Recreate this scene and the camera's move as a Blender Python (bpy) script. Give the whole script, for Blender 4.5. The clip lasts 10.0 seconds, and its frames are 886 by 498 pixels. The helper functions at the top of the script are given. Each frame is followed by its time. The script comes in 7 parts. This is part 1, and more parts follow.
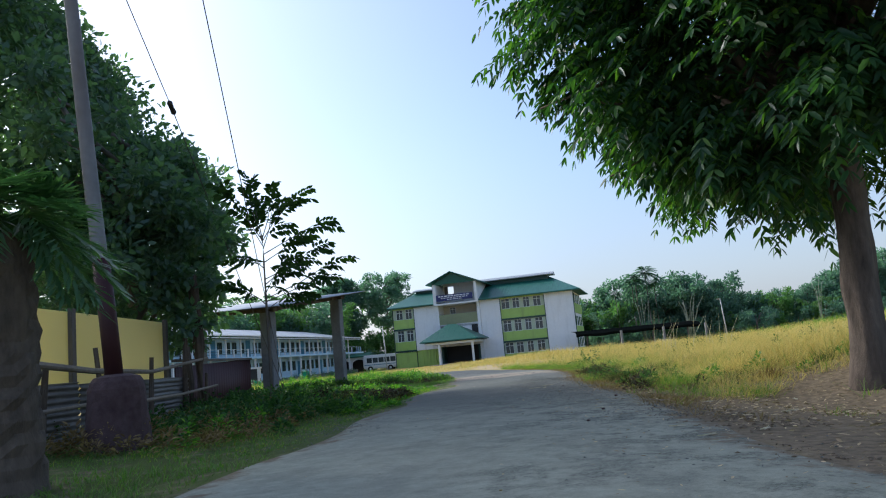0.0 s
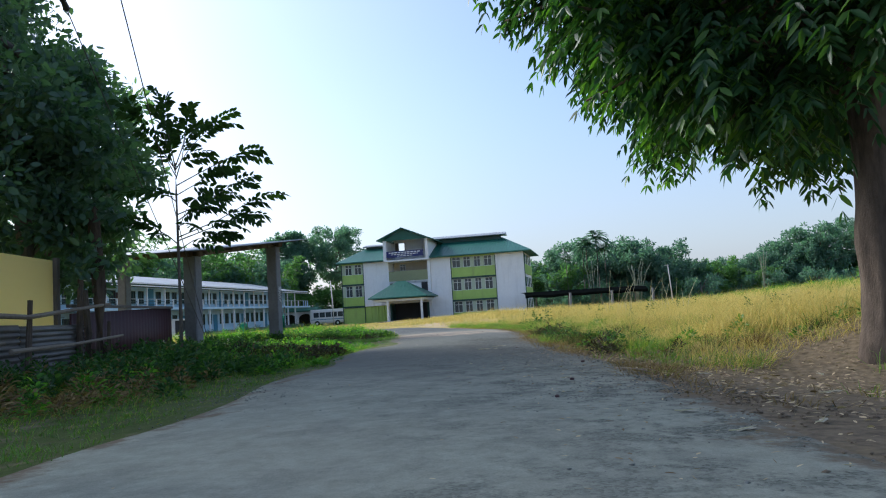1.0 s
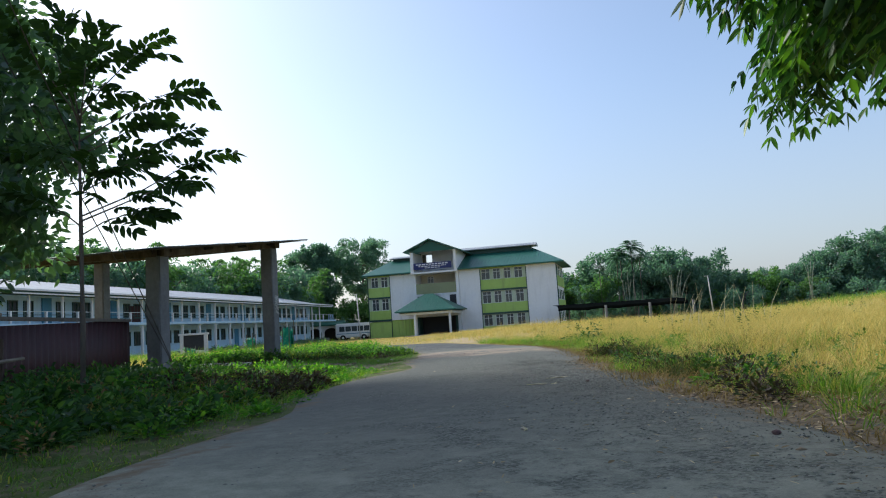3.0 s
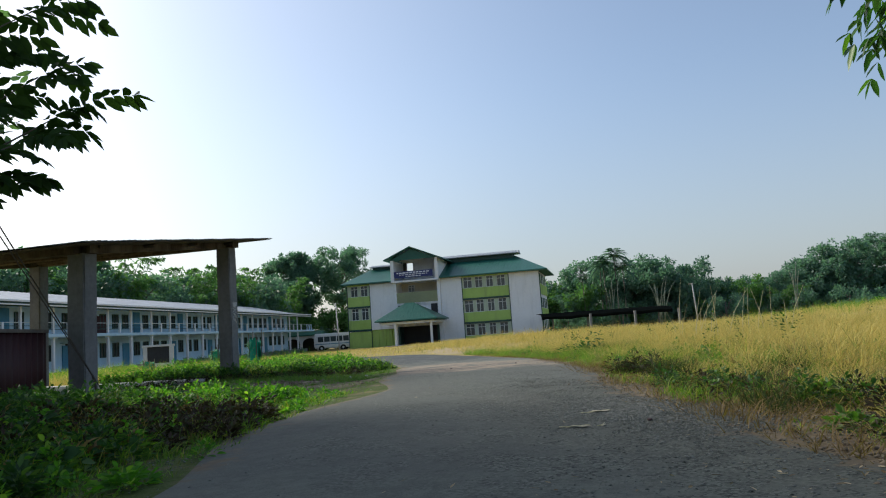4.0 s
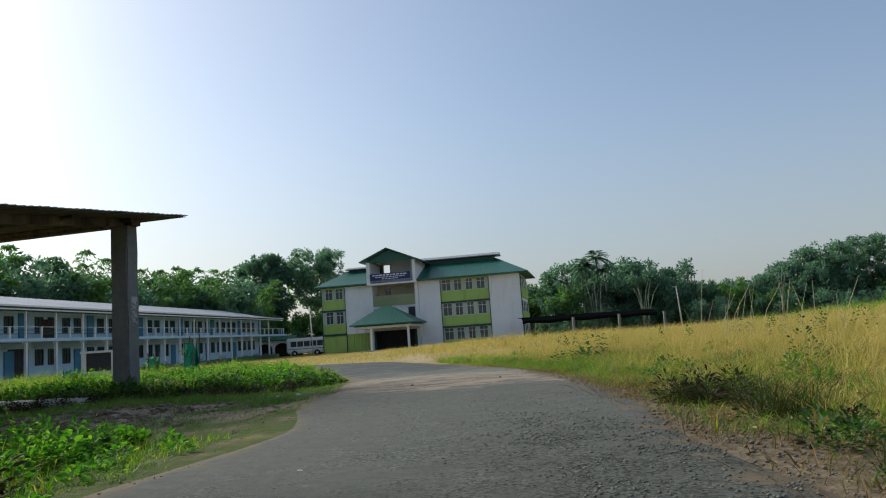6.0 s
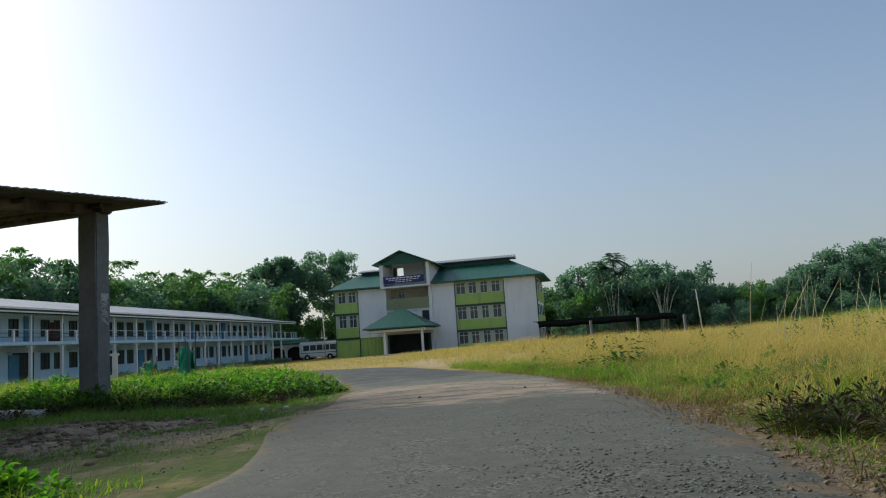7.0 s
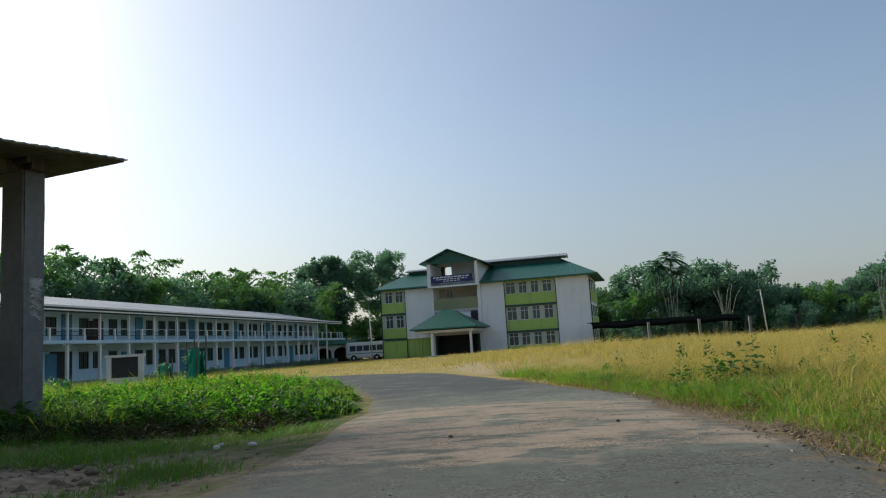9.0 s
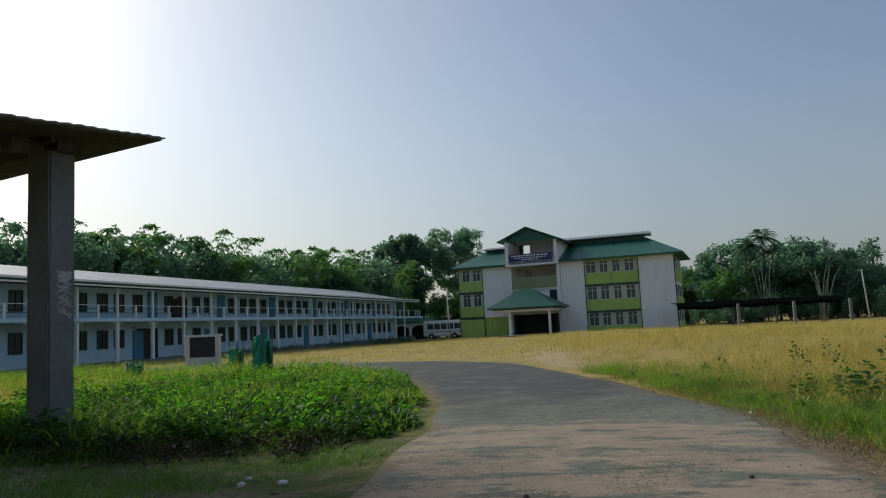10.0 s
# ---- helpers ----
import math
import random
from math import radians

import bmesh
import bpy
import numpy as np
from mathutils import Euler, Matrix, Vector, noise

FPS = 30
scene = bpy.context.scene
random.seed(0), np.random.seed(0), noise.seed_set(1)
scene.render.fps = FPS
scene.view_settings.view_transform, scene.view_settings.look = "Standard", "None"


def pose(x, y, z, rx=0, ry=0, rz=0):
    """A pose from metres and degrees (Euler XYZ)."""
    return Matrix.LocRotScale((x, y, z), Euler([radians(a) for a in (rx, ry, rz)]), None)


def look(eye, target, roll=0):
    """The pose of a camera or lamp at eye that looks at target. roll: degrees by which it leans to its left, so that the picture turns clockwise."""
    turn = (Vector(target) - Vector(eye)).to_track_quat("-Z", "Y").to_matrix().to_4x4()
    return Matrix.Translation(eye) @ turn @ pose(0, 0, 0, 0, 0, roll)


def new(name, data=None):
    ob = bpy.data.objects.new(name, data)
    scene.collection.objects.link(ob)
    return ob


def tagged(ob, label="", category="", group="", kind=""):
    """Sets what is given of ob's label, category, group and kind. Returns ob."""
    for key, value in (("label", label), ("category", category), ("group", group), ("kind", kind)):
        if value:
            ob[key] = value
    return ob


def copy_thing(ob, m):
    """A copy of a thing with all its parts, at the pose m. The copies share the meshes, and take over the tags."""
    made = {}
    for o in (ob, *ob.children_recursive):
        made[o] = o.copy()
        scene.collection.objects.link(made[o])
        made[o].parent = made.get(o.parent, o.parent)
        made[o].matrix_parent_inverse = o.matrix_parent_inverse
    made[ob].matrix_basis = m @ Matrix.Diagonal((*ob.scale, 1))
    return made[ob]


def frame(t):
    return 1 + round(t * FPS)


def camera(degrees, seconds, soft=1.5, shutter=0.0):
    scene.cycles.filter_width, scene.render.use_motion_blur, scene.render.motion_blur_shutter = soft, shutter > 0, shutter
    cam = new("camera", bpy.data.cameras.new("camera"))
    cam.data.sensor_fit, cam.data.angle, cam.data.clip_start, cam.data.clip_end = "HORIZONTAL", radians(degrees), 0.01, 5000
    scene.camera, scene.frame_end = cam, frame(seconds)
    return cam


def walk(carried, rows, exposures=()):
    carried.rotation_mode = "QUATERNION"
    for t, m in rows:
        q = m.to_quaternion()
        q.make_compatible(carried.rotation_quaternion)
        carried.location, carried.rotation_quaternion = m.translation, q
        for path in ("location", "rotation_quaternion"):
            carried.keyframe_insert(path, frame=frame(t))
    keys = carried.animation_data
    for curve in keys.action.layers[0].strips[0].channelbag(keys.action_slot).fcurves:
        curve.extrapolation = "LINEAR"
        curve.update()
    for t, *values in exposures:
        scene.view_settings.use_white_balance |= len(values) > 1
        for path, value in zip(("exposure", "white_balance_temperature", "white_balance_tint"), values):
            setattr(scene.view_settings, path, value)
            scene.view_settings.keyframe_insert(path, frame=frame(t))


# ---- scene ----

# ---- camera ----
cam = camera(62.3, 10.0, soft=1.1)
PATH = [
    (0, look((-0.61, 4.113, 0.787), (-0.586, 6.092, 1.07), -5.3)),
    (0.5, look((-0.545, 4.849, 0.759), (-0.431, 6.84, 0.915), -4.9)),
    (1, look((-0.454, 5.739, 0.723), (-0.309, 7.727, 0.884), -3.5)),
    (1.5, look((-0.357, 6.628, 0.734), (-0.23, 8.613, 0.943), -3.7)),
    (2, look((-0.287, 7.452, 0.712), (-0.042, 9.426, 0.922), -4.8)),
    (2.5, look((-0.205, 8.355, 0.695), (-0.141, 10.344, 0.897), -3.7)),
    (4, look((-0.151, 11.665, 0.701), (-0.029, 13.648, 0.926), -3.9)),
    (4.5, look((-0.044, 12.511, 0.678), (0.131, 14.489, 0.921), -4.8)),
    (5, look((0.09, 13.397, 0.676), (0.21, 15.384, 0.873), -4.3)),
    (5.5, look((0.237, 14.346, 0.674), (0.422, 16.326, 0.888), -3.9)),
    (7, look((0.471, 16.899, 0.641), (0.61, 18.879, 0.888), -3.9)),
    (7.5, look((0.585, 17.611, 0.643), (0.713, 19.593, 0.879), -3.7)),
    (8, look((0.638, 18.393, 0.641), (0.804, 20.379, 0.809), -4.1)),
    (8.5, look((0.673, 19.196, 0.654), (0.866, 21.171, 0.909), -3.8)),
    (9, look((0.694, 19.968, 0.669), (0.699, 21.951, 0.927), -3.5)),
    (9.5, look((0.708, 20.651, 0.754), (0.661, 22.629, 1.049), -4.0)),
    (10, look((0.731, 21.194, 0.944), (0.52, 23.172, 1.152), -2.8)),
]
EXPOSURES = [(0.0, 0.46, 5700, 11), (2.0, 0.59, 5800, 11), (4.0, 0.15, 6250, 8), (5.5, 0.0, 6350, 8), (8.5, -0.12, 6350, 6), (9.1, -0.10, 6400, 6), (10.0, -0.46, 6400, 6)]
walk(cam, PATH, EXPOSURES)

# ---- light ----
SUN_AZ, SUN_EL = radians(-53), radians(33)
sun_way = Vector((math.sin(SUN_AZ) * math.cos(SUN_EL), math.cos(SUN_AZ) * math.cos(SUN_EL), math.sin(SUN_EL)))
sun_data = bpy.data.lights.new("sun", "SUN")
sun_data.energy, sun_data.angle, sun_data.color = 3.5, radians(14.0), (1.0, 0.93, 0.80)
sun = new("sun", sun_data)
sun.matrix_world = look(sun_way * 200, (0, 0, 0))
world = bpy.data.worlds.new("sky")
scene.world = world
world.use_nodes = True
wn, wl = world.node_tree.nodes, world.node_tree.links
wn.clear()
sky = wn.new("ShaderNodeTexSky")
sky.sky_type = "NISHITA"
sky.sun_disc = False
sky.sun_elevation, sky.sun_rotation = SUN_EL, SUN_AZ
sky.air_density, sky.dust_density, sky.ozone_density = 1.0, 1.9, 1.3
bg = wn.new("ShaderNodeBackground")
bg.inputs["Strength"].default_value = 0.155
wo = wn.new("ShaderNodeOutputWorld")
# ground haze: an even, pale layer all round the horizon that thins out upwards
where = wn.new("ShaderNodeTexCoord")
split = wn.new("ShaderNodeSeparateXYZ")
wl.new(where.outputs["Generated"], split.inputs[0])
layer = wn.new("ShaderNodeMapRange")
layer.interpolation_type = "SMOOTHSTEP"
layer.inputs["From Min"].default_value, layer.inputs["From Max"].default_value = -0.02, 0.34
layer.inputs["To Min"].default_value, layer.inputs["To Max"].default_value = 0.66, 0.17
wl.new(split.outputs["Z"], layer.inputs["Value"])
haze = wn.new("ShaderNodeMix")
haze.data_type = "RGBA"
wl.new(layer.outputs["Result"], [i for i in haze.inputs if i.type == "VALUE"][0])
hues = [i for i in haze.inputs if i.type == "RGBA"]
wl.new(sky.outputs[0], hues[0])
# the haze is brighter towards the sun, in one broad sweep
toward = wn.new("ShaderNodeVectorMath")
toward.operation = "DOT_PRODUCT"
wl.new(where.outputs["Generated"], toward.inputs[0])
toward.inputs[1].default_value = sun_way
sweep = wn.new("ShaderNodeMapRange")
sweep.interpolation_type = "SMOOTHSTEP"
sweep.inputs["From Min"].default_value, sweep.inputs["From Max"].default_value = 0.40, 1.0
wl.new(toward.outputs["Value"], sweep.inputs["Value"])
tone = wn.new("ShaderNodeMix")
tone.data_type = "RGBA"
wl.new(sweep.outputs["Result"], [i for i in tone.inputs if i.type == "VALUE"][0])
tones = [i for i in tone.inputs if i.type == "RGBA"]
tones[0].default_value, tones[1].default_value = (2.45, 2.55, 2.8, 1), (6.0, 5.85, 5.7, 1)
wl.new([o for o in tone.outputs if o.type == "RGBA"][0], hues[1])
wl.new([o for o in haze.outputs if o.type == "RGBA"][0], bg.inputs[0])
wl.new(bg.outputs[0], wo.inputs[0])


# ---- materials ----
class Graph:
    """Short cuts for a node material."""

    def __init__(self, name):
        self.mat = bpy.data.materials.new(name)
        self.mat.use_nodes = True
        self.n, self.l = self.mat.node_tree.nodes, self.mat.node_tree.links
        self.bsdf = self.n["Principled BSDF"]
        self.out = self.n["Material Output"]
        self.geo = self.n.new("ShaderNodeNewGeometry")
        self.pos = self.geo.outputs["Position"]

    def noise(self, scale, detail=4.0, vec=None, stretch=None, rough=0.55):
        v = vec or self.pos
        if stretch:
            m = self.n.new("ShaderNodeVectorMath")
            m.operation = "MULTIPLY"
            self.l.new(v, m.inputs[0])
            m.inputs[1].default_value = stretch
            v = m.outputs[0]
        t = self.n.new("ShaderNodeTexNoise")
        t.inputs["Scale"].default_value, t.inputs["Detail"].default_value, t.inputs["Roughness"].default_value = scale, detail, rough
        self.l.new(v, t.inputs["Vector"])
        return t.outputs["Fac"]

    def voronoi(self, scale, feature="F1"):
        t = self.n.new("ShaderNodeTexVoronoi")
        t.feature = feature
        t.inputs["Scale"].default_value = scale
        self.l.new(self.pos, t.inputs["Vector"])
        return t.outputs["Distance"]

    def cells(self, scale, vec=None):
        """A random value for each cell of a mosaic, as in packed gravel, and the distance to its middle."""
        t = self.n.new("ShaderNodeTexVoronoi")
        t.inputs["Scale"].default_value = scale
        self.l.new(vec or self.pos, t.inputs["Vector"])
        q = self.n.new("ShaderNodeSeparateColor")
        self.l.new(t.outputs["Color"], q.inputs[0])
        return q.outputs[0], t.outputs["Distance"]

    def span(self, x, a, b, lo=0.0, hi=1.0):
        t = self.n.new("ShaderNodeMapRange")
        t.inputs["From Min"].default_value, t.inputs["From Max"].default_value = a, b
        t.inputs["To Min"].default_value, t.inputs["To Max"].default_value = lo, hi
        self.l.new(x, t.inputs["Value"])
        return t.outputs["Result"]

    def math(self, op, a, b):
        t = self.n.new("ShaderNodeMath")
        t.operation = op
        for i, v in enumerate((a, b)):
            if isinstance(v, (int, float)):
                t.inputs[i].default_value = v
            else:
                self.l.new(v, t.inputs[i])
        return t.outputs[0]

    def mix(self, fac, a, b):
        t = self.n.new("ShaderNodeMix")
        t.data_type = "RGBA"
        for k, v in (("Factor", fac), ("A", a), ("B", b)):
            s = [i for i in t.inputs if i.name == k and i.type == ("VALUE" if k == "Factor" else "RGBA")][0]
            if isinstance(v, tuple):
                s.default_value = (*v, 1.0)
            elif isinstance(v, (int, float)):
                s.default_value = v
            else:
                self.l.new(v, s)
        return [o for o in t.outputs if o.type == "RGBA"][0]

    def patch(self, cx, cy, rx, ry, soft=0.35, wobble=0.5):
        """1 inside an uneven patch of the plan, 0 outside."""
        m = self.n.new("ShaderNodeVectorMath")
        m.operation = "SUBTRACT"
        self.l.new(self.pos, m.inputs[0])
        m.inputs[1].default_value = (cx, cy, 0)
        k = self.n.new("ShaderNodeVectorMath")
        k.operation = "MULTIPLY"
        self.l.new(m.outputs[0], k.inputs[0])
        k.inputs[1].default_value = (1 / rx, 1 / ry, 0)
        q = self.n.new("ShaderNodeVectorMath")
        q.operation = "LENGTH"
        self.l.new(k.outputs[0], q.inputs[0])
        d = self.math("ADD", q.outputs["Value"], self.math("MULTIPLY", self.math("SUBTRACT", self.noise(1.1, 5), 0.5), wobble * 2))
        return self.span(d, 1 + soft / 2, 1 - soft / 2)

    def bump(self, height, strength, distance=0.02):
        t = self.n.new("ShaderNodeBump")
        t.inputs["Strength"].default_value, t.inputs["Distance"].default_value = strength, distance
        self.l.new(height, t.inputs["Height"])
        self.l.new(t.outputs[0], self.bsdf.inputs["Normal"])

    def done(self, color, rough=0.8, metal=0.0, spec=0.5):
        if isinstance(color, tuple):
            self.bsdf.inputs["Base Color"].default_value = (*color, 1)
        else:
            self.l.new(color, self.bsdf.inputs["Base Color"])
        if isinstance(rough, (int, float)):
            self.bsdf.inputs["Roughness"].default_value = rough
        else:
            self.l.new(rough, self.bsdf.inputs["Roughness"])
        self.bsdf.inputs["Metallic"].default_value = metal
        self.bsdf.inputs["Specular IOR Level"].default_value = spec
        return self.mat


def surface(name, a, b, coarse=0.6, fine=9.0, rough=0.8, metal=0.0, bump=0.2, stretch=None, dirt=None, spec=0.4):
    """Two close colours mixed at two scales, with fine relief and, if asked, darker streaks."""
    g = Graph(name)
    f = g.math("ADD", g.math("MULTIPLY", g.noise(coarse, 4, stretch=stretch), 0.6), g.math("MULTIPLY", g.noise(fine, 5, stretch=stretch), 0.4))
    col = g.mix(g.span(f, 0.32, 0.68), a, b)
    if dirt:
        streak = g.span(g.noise(1.0, 6, stretch=(1.6, 1.6, 0.22)), 0.52, 0.78, 0, 0.75)
        col = g.mix(streak, col, dirt)
    g.bump(g.noise(fine * 4, 4, stretch=stretch), bump, 0.01)
    return g.done(col, rough, metal, spec)


def leafy(name, a, b, glow=0.4, rough=0.5, third=None, through_tint=(1.5, 1.9, 0.5)):
    """Leaves: colour differs from leaf to leaf and over the crown; light passes through."""
    g = Graph(name)
    f = g.math("ADD", g.math("MULTIPLY", g.geo.outputs["Random Per Island"], 0.6), g.math("MULTIPLY", g.noise(0.8, 3), 0.4))
    col = g.mix(g.span(f, 0.15, 0.8), a, b)
    if third:
        col = g.mix(g.span(g.math("ADD", g.geo.outputs["Random Per Island"], g.math("MULTIPLY", g.noise(0.5, 3), 0.6)), 1.0, 1.25), col, third)
    mat = g.done(col, rough, 0.0, 0.35 if rough < 0.8 else 0.12)
    tr = g.n.new("ShaderNodeBsdfTranslucent")
    light = g.n.new("ShaderNodeMix")
    light.data_type = "RGBA"
    light.blend_type = "MULTIPLY"
    s = [i for i in light.inputs if i.type in ("RGBA", "VALUE")]
    [i for i in light.inputs if i.name == "Factor" and i.type == "VALUE"][0].default_value = 1.0
    g.l.new(col, [i for i in light.inputs if i.name == "A" and i.type == "RGBA"][0])
    [i for i in light.inputs if i.name == "B" and i.type == "RGBA"][0].default_value = (*through_tint, 1)
    g.l.new([o for o in light.outputs if o.type == "RGBA"][0], tr.inputs["Color"])
    ms = g.n.new("ShaderNodeMixShader")
    ms.inputs[0].default_value = glow
    g.l.new(g.bsdf.outputs[0], ms.inputs[1])
    g.l.new(tr.outputs[0], ms.inputs[2])
    g.l.new(ms.outputs[0], g.out.inputs["Surface"])
    return mat


def ground_material():
    g = Graph("field_soil")
    fine, mid = g.noise(14, 6), g.noise(1.3, 5)
    gold = g.mix(fine, (0.24, 0.18, 0.06), (0.48, 0.38, 0.14))
    green = g.mix(fine, (0.035, 0.06, 0.012), (0.10, 0.13, 0.03))
    soil = g.mix(g.span(fine, 0.3, 0.7), (0.102, 0.080, 0.052), (0.245, 0.192, 0.128))
    col = g.mix(g.span(mid, 0.45, 0.68, 0, 0.45), gold, green)
    weedy = g.mix(g.span(g.noise(2.4, 6), 0.5, 0.7), green, soil)
    col = g.mix(g.patch(-4.5, 20, 5.5, 21), col, weedy)
    trodden = g.mix(g.span(fine, 0.3, 0.7), (0.165, 0.126, 0.086), (0.38, 0.30, 0.205))
    for spot in ((4.6, 8.5, 2.9, 6.3), (2.6, 7.5, 1.8, 7.5), (2.9, 26.4, 1.5, 3.2), (2.2, 18.0, 0.8, 9.0)):
        col = g.mix(g.patch(*spot), col, soil)
    col = g.mix(g.patch(1.9, 47.0, 1.2, 9.0), col, g.mix(fine, (0.30, 0.235, 0.13), (0.46, 0.37, 0.22)))
    col = g.mix(g.patch(-3.6, 24.0, 3.1, 2.2, 0.4, 0.6), col, trodden)
    g.bump(g.math("ADD", g.noise(22, 6), g.math("MULTIPLY", g.noise(3, 4), 1.0)), 0.6, 0.03)
    return g.done(col, 0.95, 0, 0.15)


def road_material():
    g = Graph("worn_asphalt")
    # bound surface: fine speckle over blotches and long worn streaks
    fine = g.math("ADD", g.math("MULTIPLY", g.noise(130, 3, rough=0.8), 0.5), g.math("MULTIPLY", g.noise(9, 6, rough=0.7), 0.5))
    base = g.mix(g.span(fine, 0.42, 0.58), (0.084, 0.091, 0.074), (0.222, 0.235, 0.190))
    base = g.mix(g.span(g.noise(0.7, 6, stretch=(1.7, 0.35, 1)), 0.46, 0.70, 0, 0.3), base, (0.19, 0.20, 0.172))
    base = g.mix(g.span(g.noise(1.6, 6, rough=0.7), 0.54, 0.70, 0, 0.4), base, (0.075, 0.083, 0.068))
    # loose chippings: every stone has its own tone
    tone, dist = g.cells(82)
    tone2, dist2 = g.cells(140)
    chips = g.mix(g.span(tone, 0.0, 1.0), (0.018, 0.020, 0.017), (0.20, 0.212, 0.178))
    chips2 = g.mix(g.span(tone2, 0.1, 0.9), (0.048, 0.050, 0.046), (0.175, 0.179, 0.161))
    loose = g.span(g.noise(2.3, 7, rough=0.72), 0.50, 0.60)
    gritty = g.math("MULTIPLY", g.patch(1.15, 15.0, 1.7, 11.0, 0.8, 0.9), g.span(g.noise(3.1, 7, rough=0.75), 0.47, 0.56, 0.05, 1.0))
    # paler surface at the near end, then a darker stretch round y = 19
    base = g.mix(g.patch(-0.7, 1.0, 7.0, 13.6, 0.5, 0.4), base, g.mix(g.span(fine, 0.38, 0.62), (0.222, 0.230, 0.180), (0.345, 0.355, 0.282)))
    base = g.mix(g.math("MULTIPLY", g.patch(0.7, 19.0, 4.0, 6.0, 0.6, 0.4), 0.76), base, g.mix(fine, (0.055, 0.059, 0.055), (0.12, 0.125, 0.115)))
    base = g.mix(g.math("MULTIPLY", loose, 0.3), base, chips2)
    base = g.mix(g.math("MULTIPLY", gritty, 0.78), base, chips)
    # loose dark gravel swept towards the field side
    swept = g.math("MULTIPLY", g.patch(1.35, 16.8, 1.15, 2.6, 0.7, 0.9), g.span(g.noise(4.2, 8, rough=0.75), 0.40, 0.54, 0.25, 0.9))
    base = g.mix(swept, base, g.mix(g.span(tone, 0.0, 1.0), (0.010, 0.012, 0.010), (0.125, 0.132, 0.112)))
    # fresher, darker surfacing past the drifted soil
    dark = g.mix(g.span(g.noise(60, 4, rough=0.75), 0.38, 0.62), (0.030, 0.034, 0.036), (0.095, 0.102, 0.103))
    dark = g.mix(g.span(g.noise(1.4, 6), 0.52, 0.75, 0, 0.6), dark, (0.19, 0.185, 0.17))
    base = g.mix(g.math("MULTIPLY", g.patch(-0.4, 39, 6, 9.2, 0.4, 0.35), 0.92), base, dark)
    # drifted soil, thin at its ragged rim, with chippings showing through
    dust = g.mix(g.noise(6, 7, rough=0.7), (0.19, 0.146, 0.106), (0.43, 0.345, 0.262))
    dust = g.mix(g.math("MULTIPLY", g.span(g.noise(2.2, 6, rough=0.7), 0.46, 0.60), g.span(tone, 0.35, 0.9, 0.0, 0.8)), dust, g.mix(tone2, (0.065, 0.057, 0.048), (0.30, 0.26, 0.21)))
    lay = g.math("MULTIPLY", g.patch(1.1, 26.05, 11, 2.1, 0.16, 0.5), g.span(g.noise(2.0, 10, stretch=(0.7, 1.5, 1), rough=0.72), 0.44, 0.50, 0.0, 1.0))
    col = g.mix(lay, base, dust)
    col = g.mix(g.math("MULTIPLY", g.math("MULTIPLY", g.patch(1.1, 24.6, 11, 2.6, 0.5, 0.4), g.span(g.noise(1.3, 5), 0.42, 0.58)), g.span(g.noise(52, 4, rough=0.7), 0.50, 0.58, 0, 0.8)), col, (0.05, 0.045, 0.038))
    sift = g.math("MULTIPLY", g.span(g.noise(0.8, 6, stretch=(1.5, 0.4, 1)), 0.5, 0.75), 0.22)
    col = g.mix(sift, col, g.mix(g.noise(20, 4), (0.10, 0.09, 0.075), (0.18, 0.158, 0.13)))
    edge = g.n.new("ShaderNodeAttribute")
    edge.attribute_name = "edge"
    fringe = g.span(g.math("ADD", edge.outputs["Fac"], g.math("MULTIPLY", g.math("SUBTRACT", g.noise(3.2, 8, rough=0.7), 0.5), 1.15)), 0.88, 1.02)
    col = g.mix(fringe, col, g.mix(g.noise(16, 5), (0.090, 0.070, 0.046), (0.235, 0.184, 0.122)))
    stones = g.math("MULTIPLY", g.math("SUBTRACT", 0.7, dist), g.math("ADD", g.math("MULTIPLY", gritty, 0.55), g.math("MULTIPLY", loose, 0.2)))
    relief = g.math("ADD", g.math("MULTIPLY", g.noise(110, 5, rough=0.75), 0.35), g.math("ADD", stones, g.math("MULTIPLY", g.noise(14, 7, rough=0.7), 0.5)))
    g.bump(relief, 0.32, 0.006)
    return g.done(col, 0.92, 0, 0.2)


M_GROUND, M_ROAD = ground_material(), road_material()
M_WHITE = surface("whitewashed_plaster", (0.76, 0.76, 0.78), (0.86, 0.86, 0.87), 0.25, 3, 0.85, bump=0.1, dirt=(0.62, 0.62, 0.62))
# streaked white plaster; the blue of its shaded front is put into the colour
M_AGED_SHADE = surface("aged_whitewash_blue_shade", (0.44, 0.62, 0.76), (0.55, 0.72, 0.84), 0.3, 3, 0.85, bump=0.1, dirt=(0.40, 0.50, 0.58))
M_GREEN = surface("green_plaster", (0.34, 0.50, 0.12), (0.43, 0.59, 0.17), 0.3, 3, 0.8, bump=0.1, dirt=(0.25, 0.33, 0.12))
M_PIER = surface("pale_green_plaster", (0.40, 0.47, 0.36), (0.50, 0.57, 0.45), 0.3, 3, 0.8, bump=0.1)
M_KHAKI = surface("khaki_plaster", (0.24, 0.26, 0.15), (0.31, 0.33, 0.19), 0.3, 3, 0.8, bump=0.1)
M_CREAM = surface("cream_plaster", (0.52, 0.47, 0.38), (0.63, 0.58, 0.48), 0.3, 3, 0.85, bump=0.1)
M_GREENROOF = surface("green_roof_sheet", (0.011, 0.092, 0.068), (0.021, 0.132, 0.094), 0.25, 2, 0.45, bump=0.1, spec=0.5)
M_DARKTRIM = surface("dark_painted_trim", (0.015, 0.05, 0.045), (0.03, 0.08, 0.07), 0.5, 4, 0.5, bump=0.05)
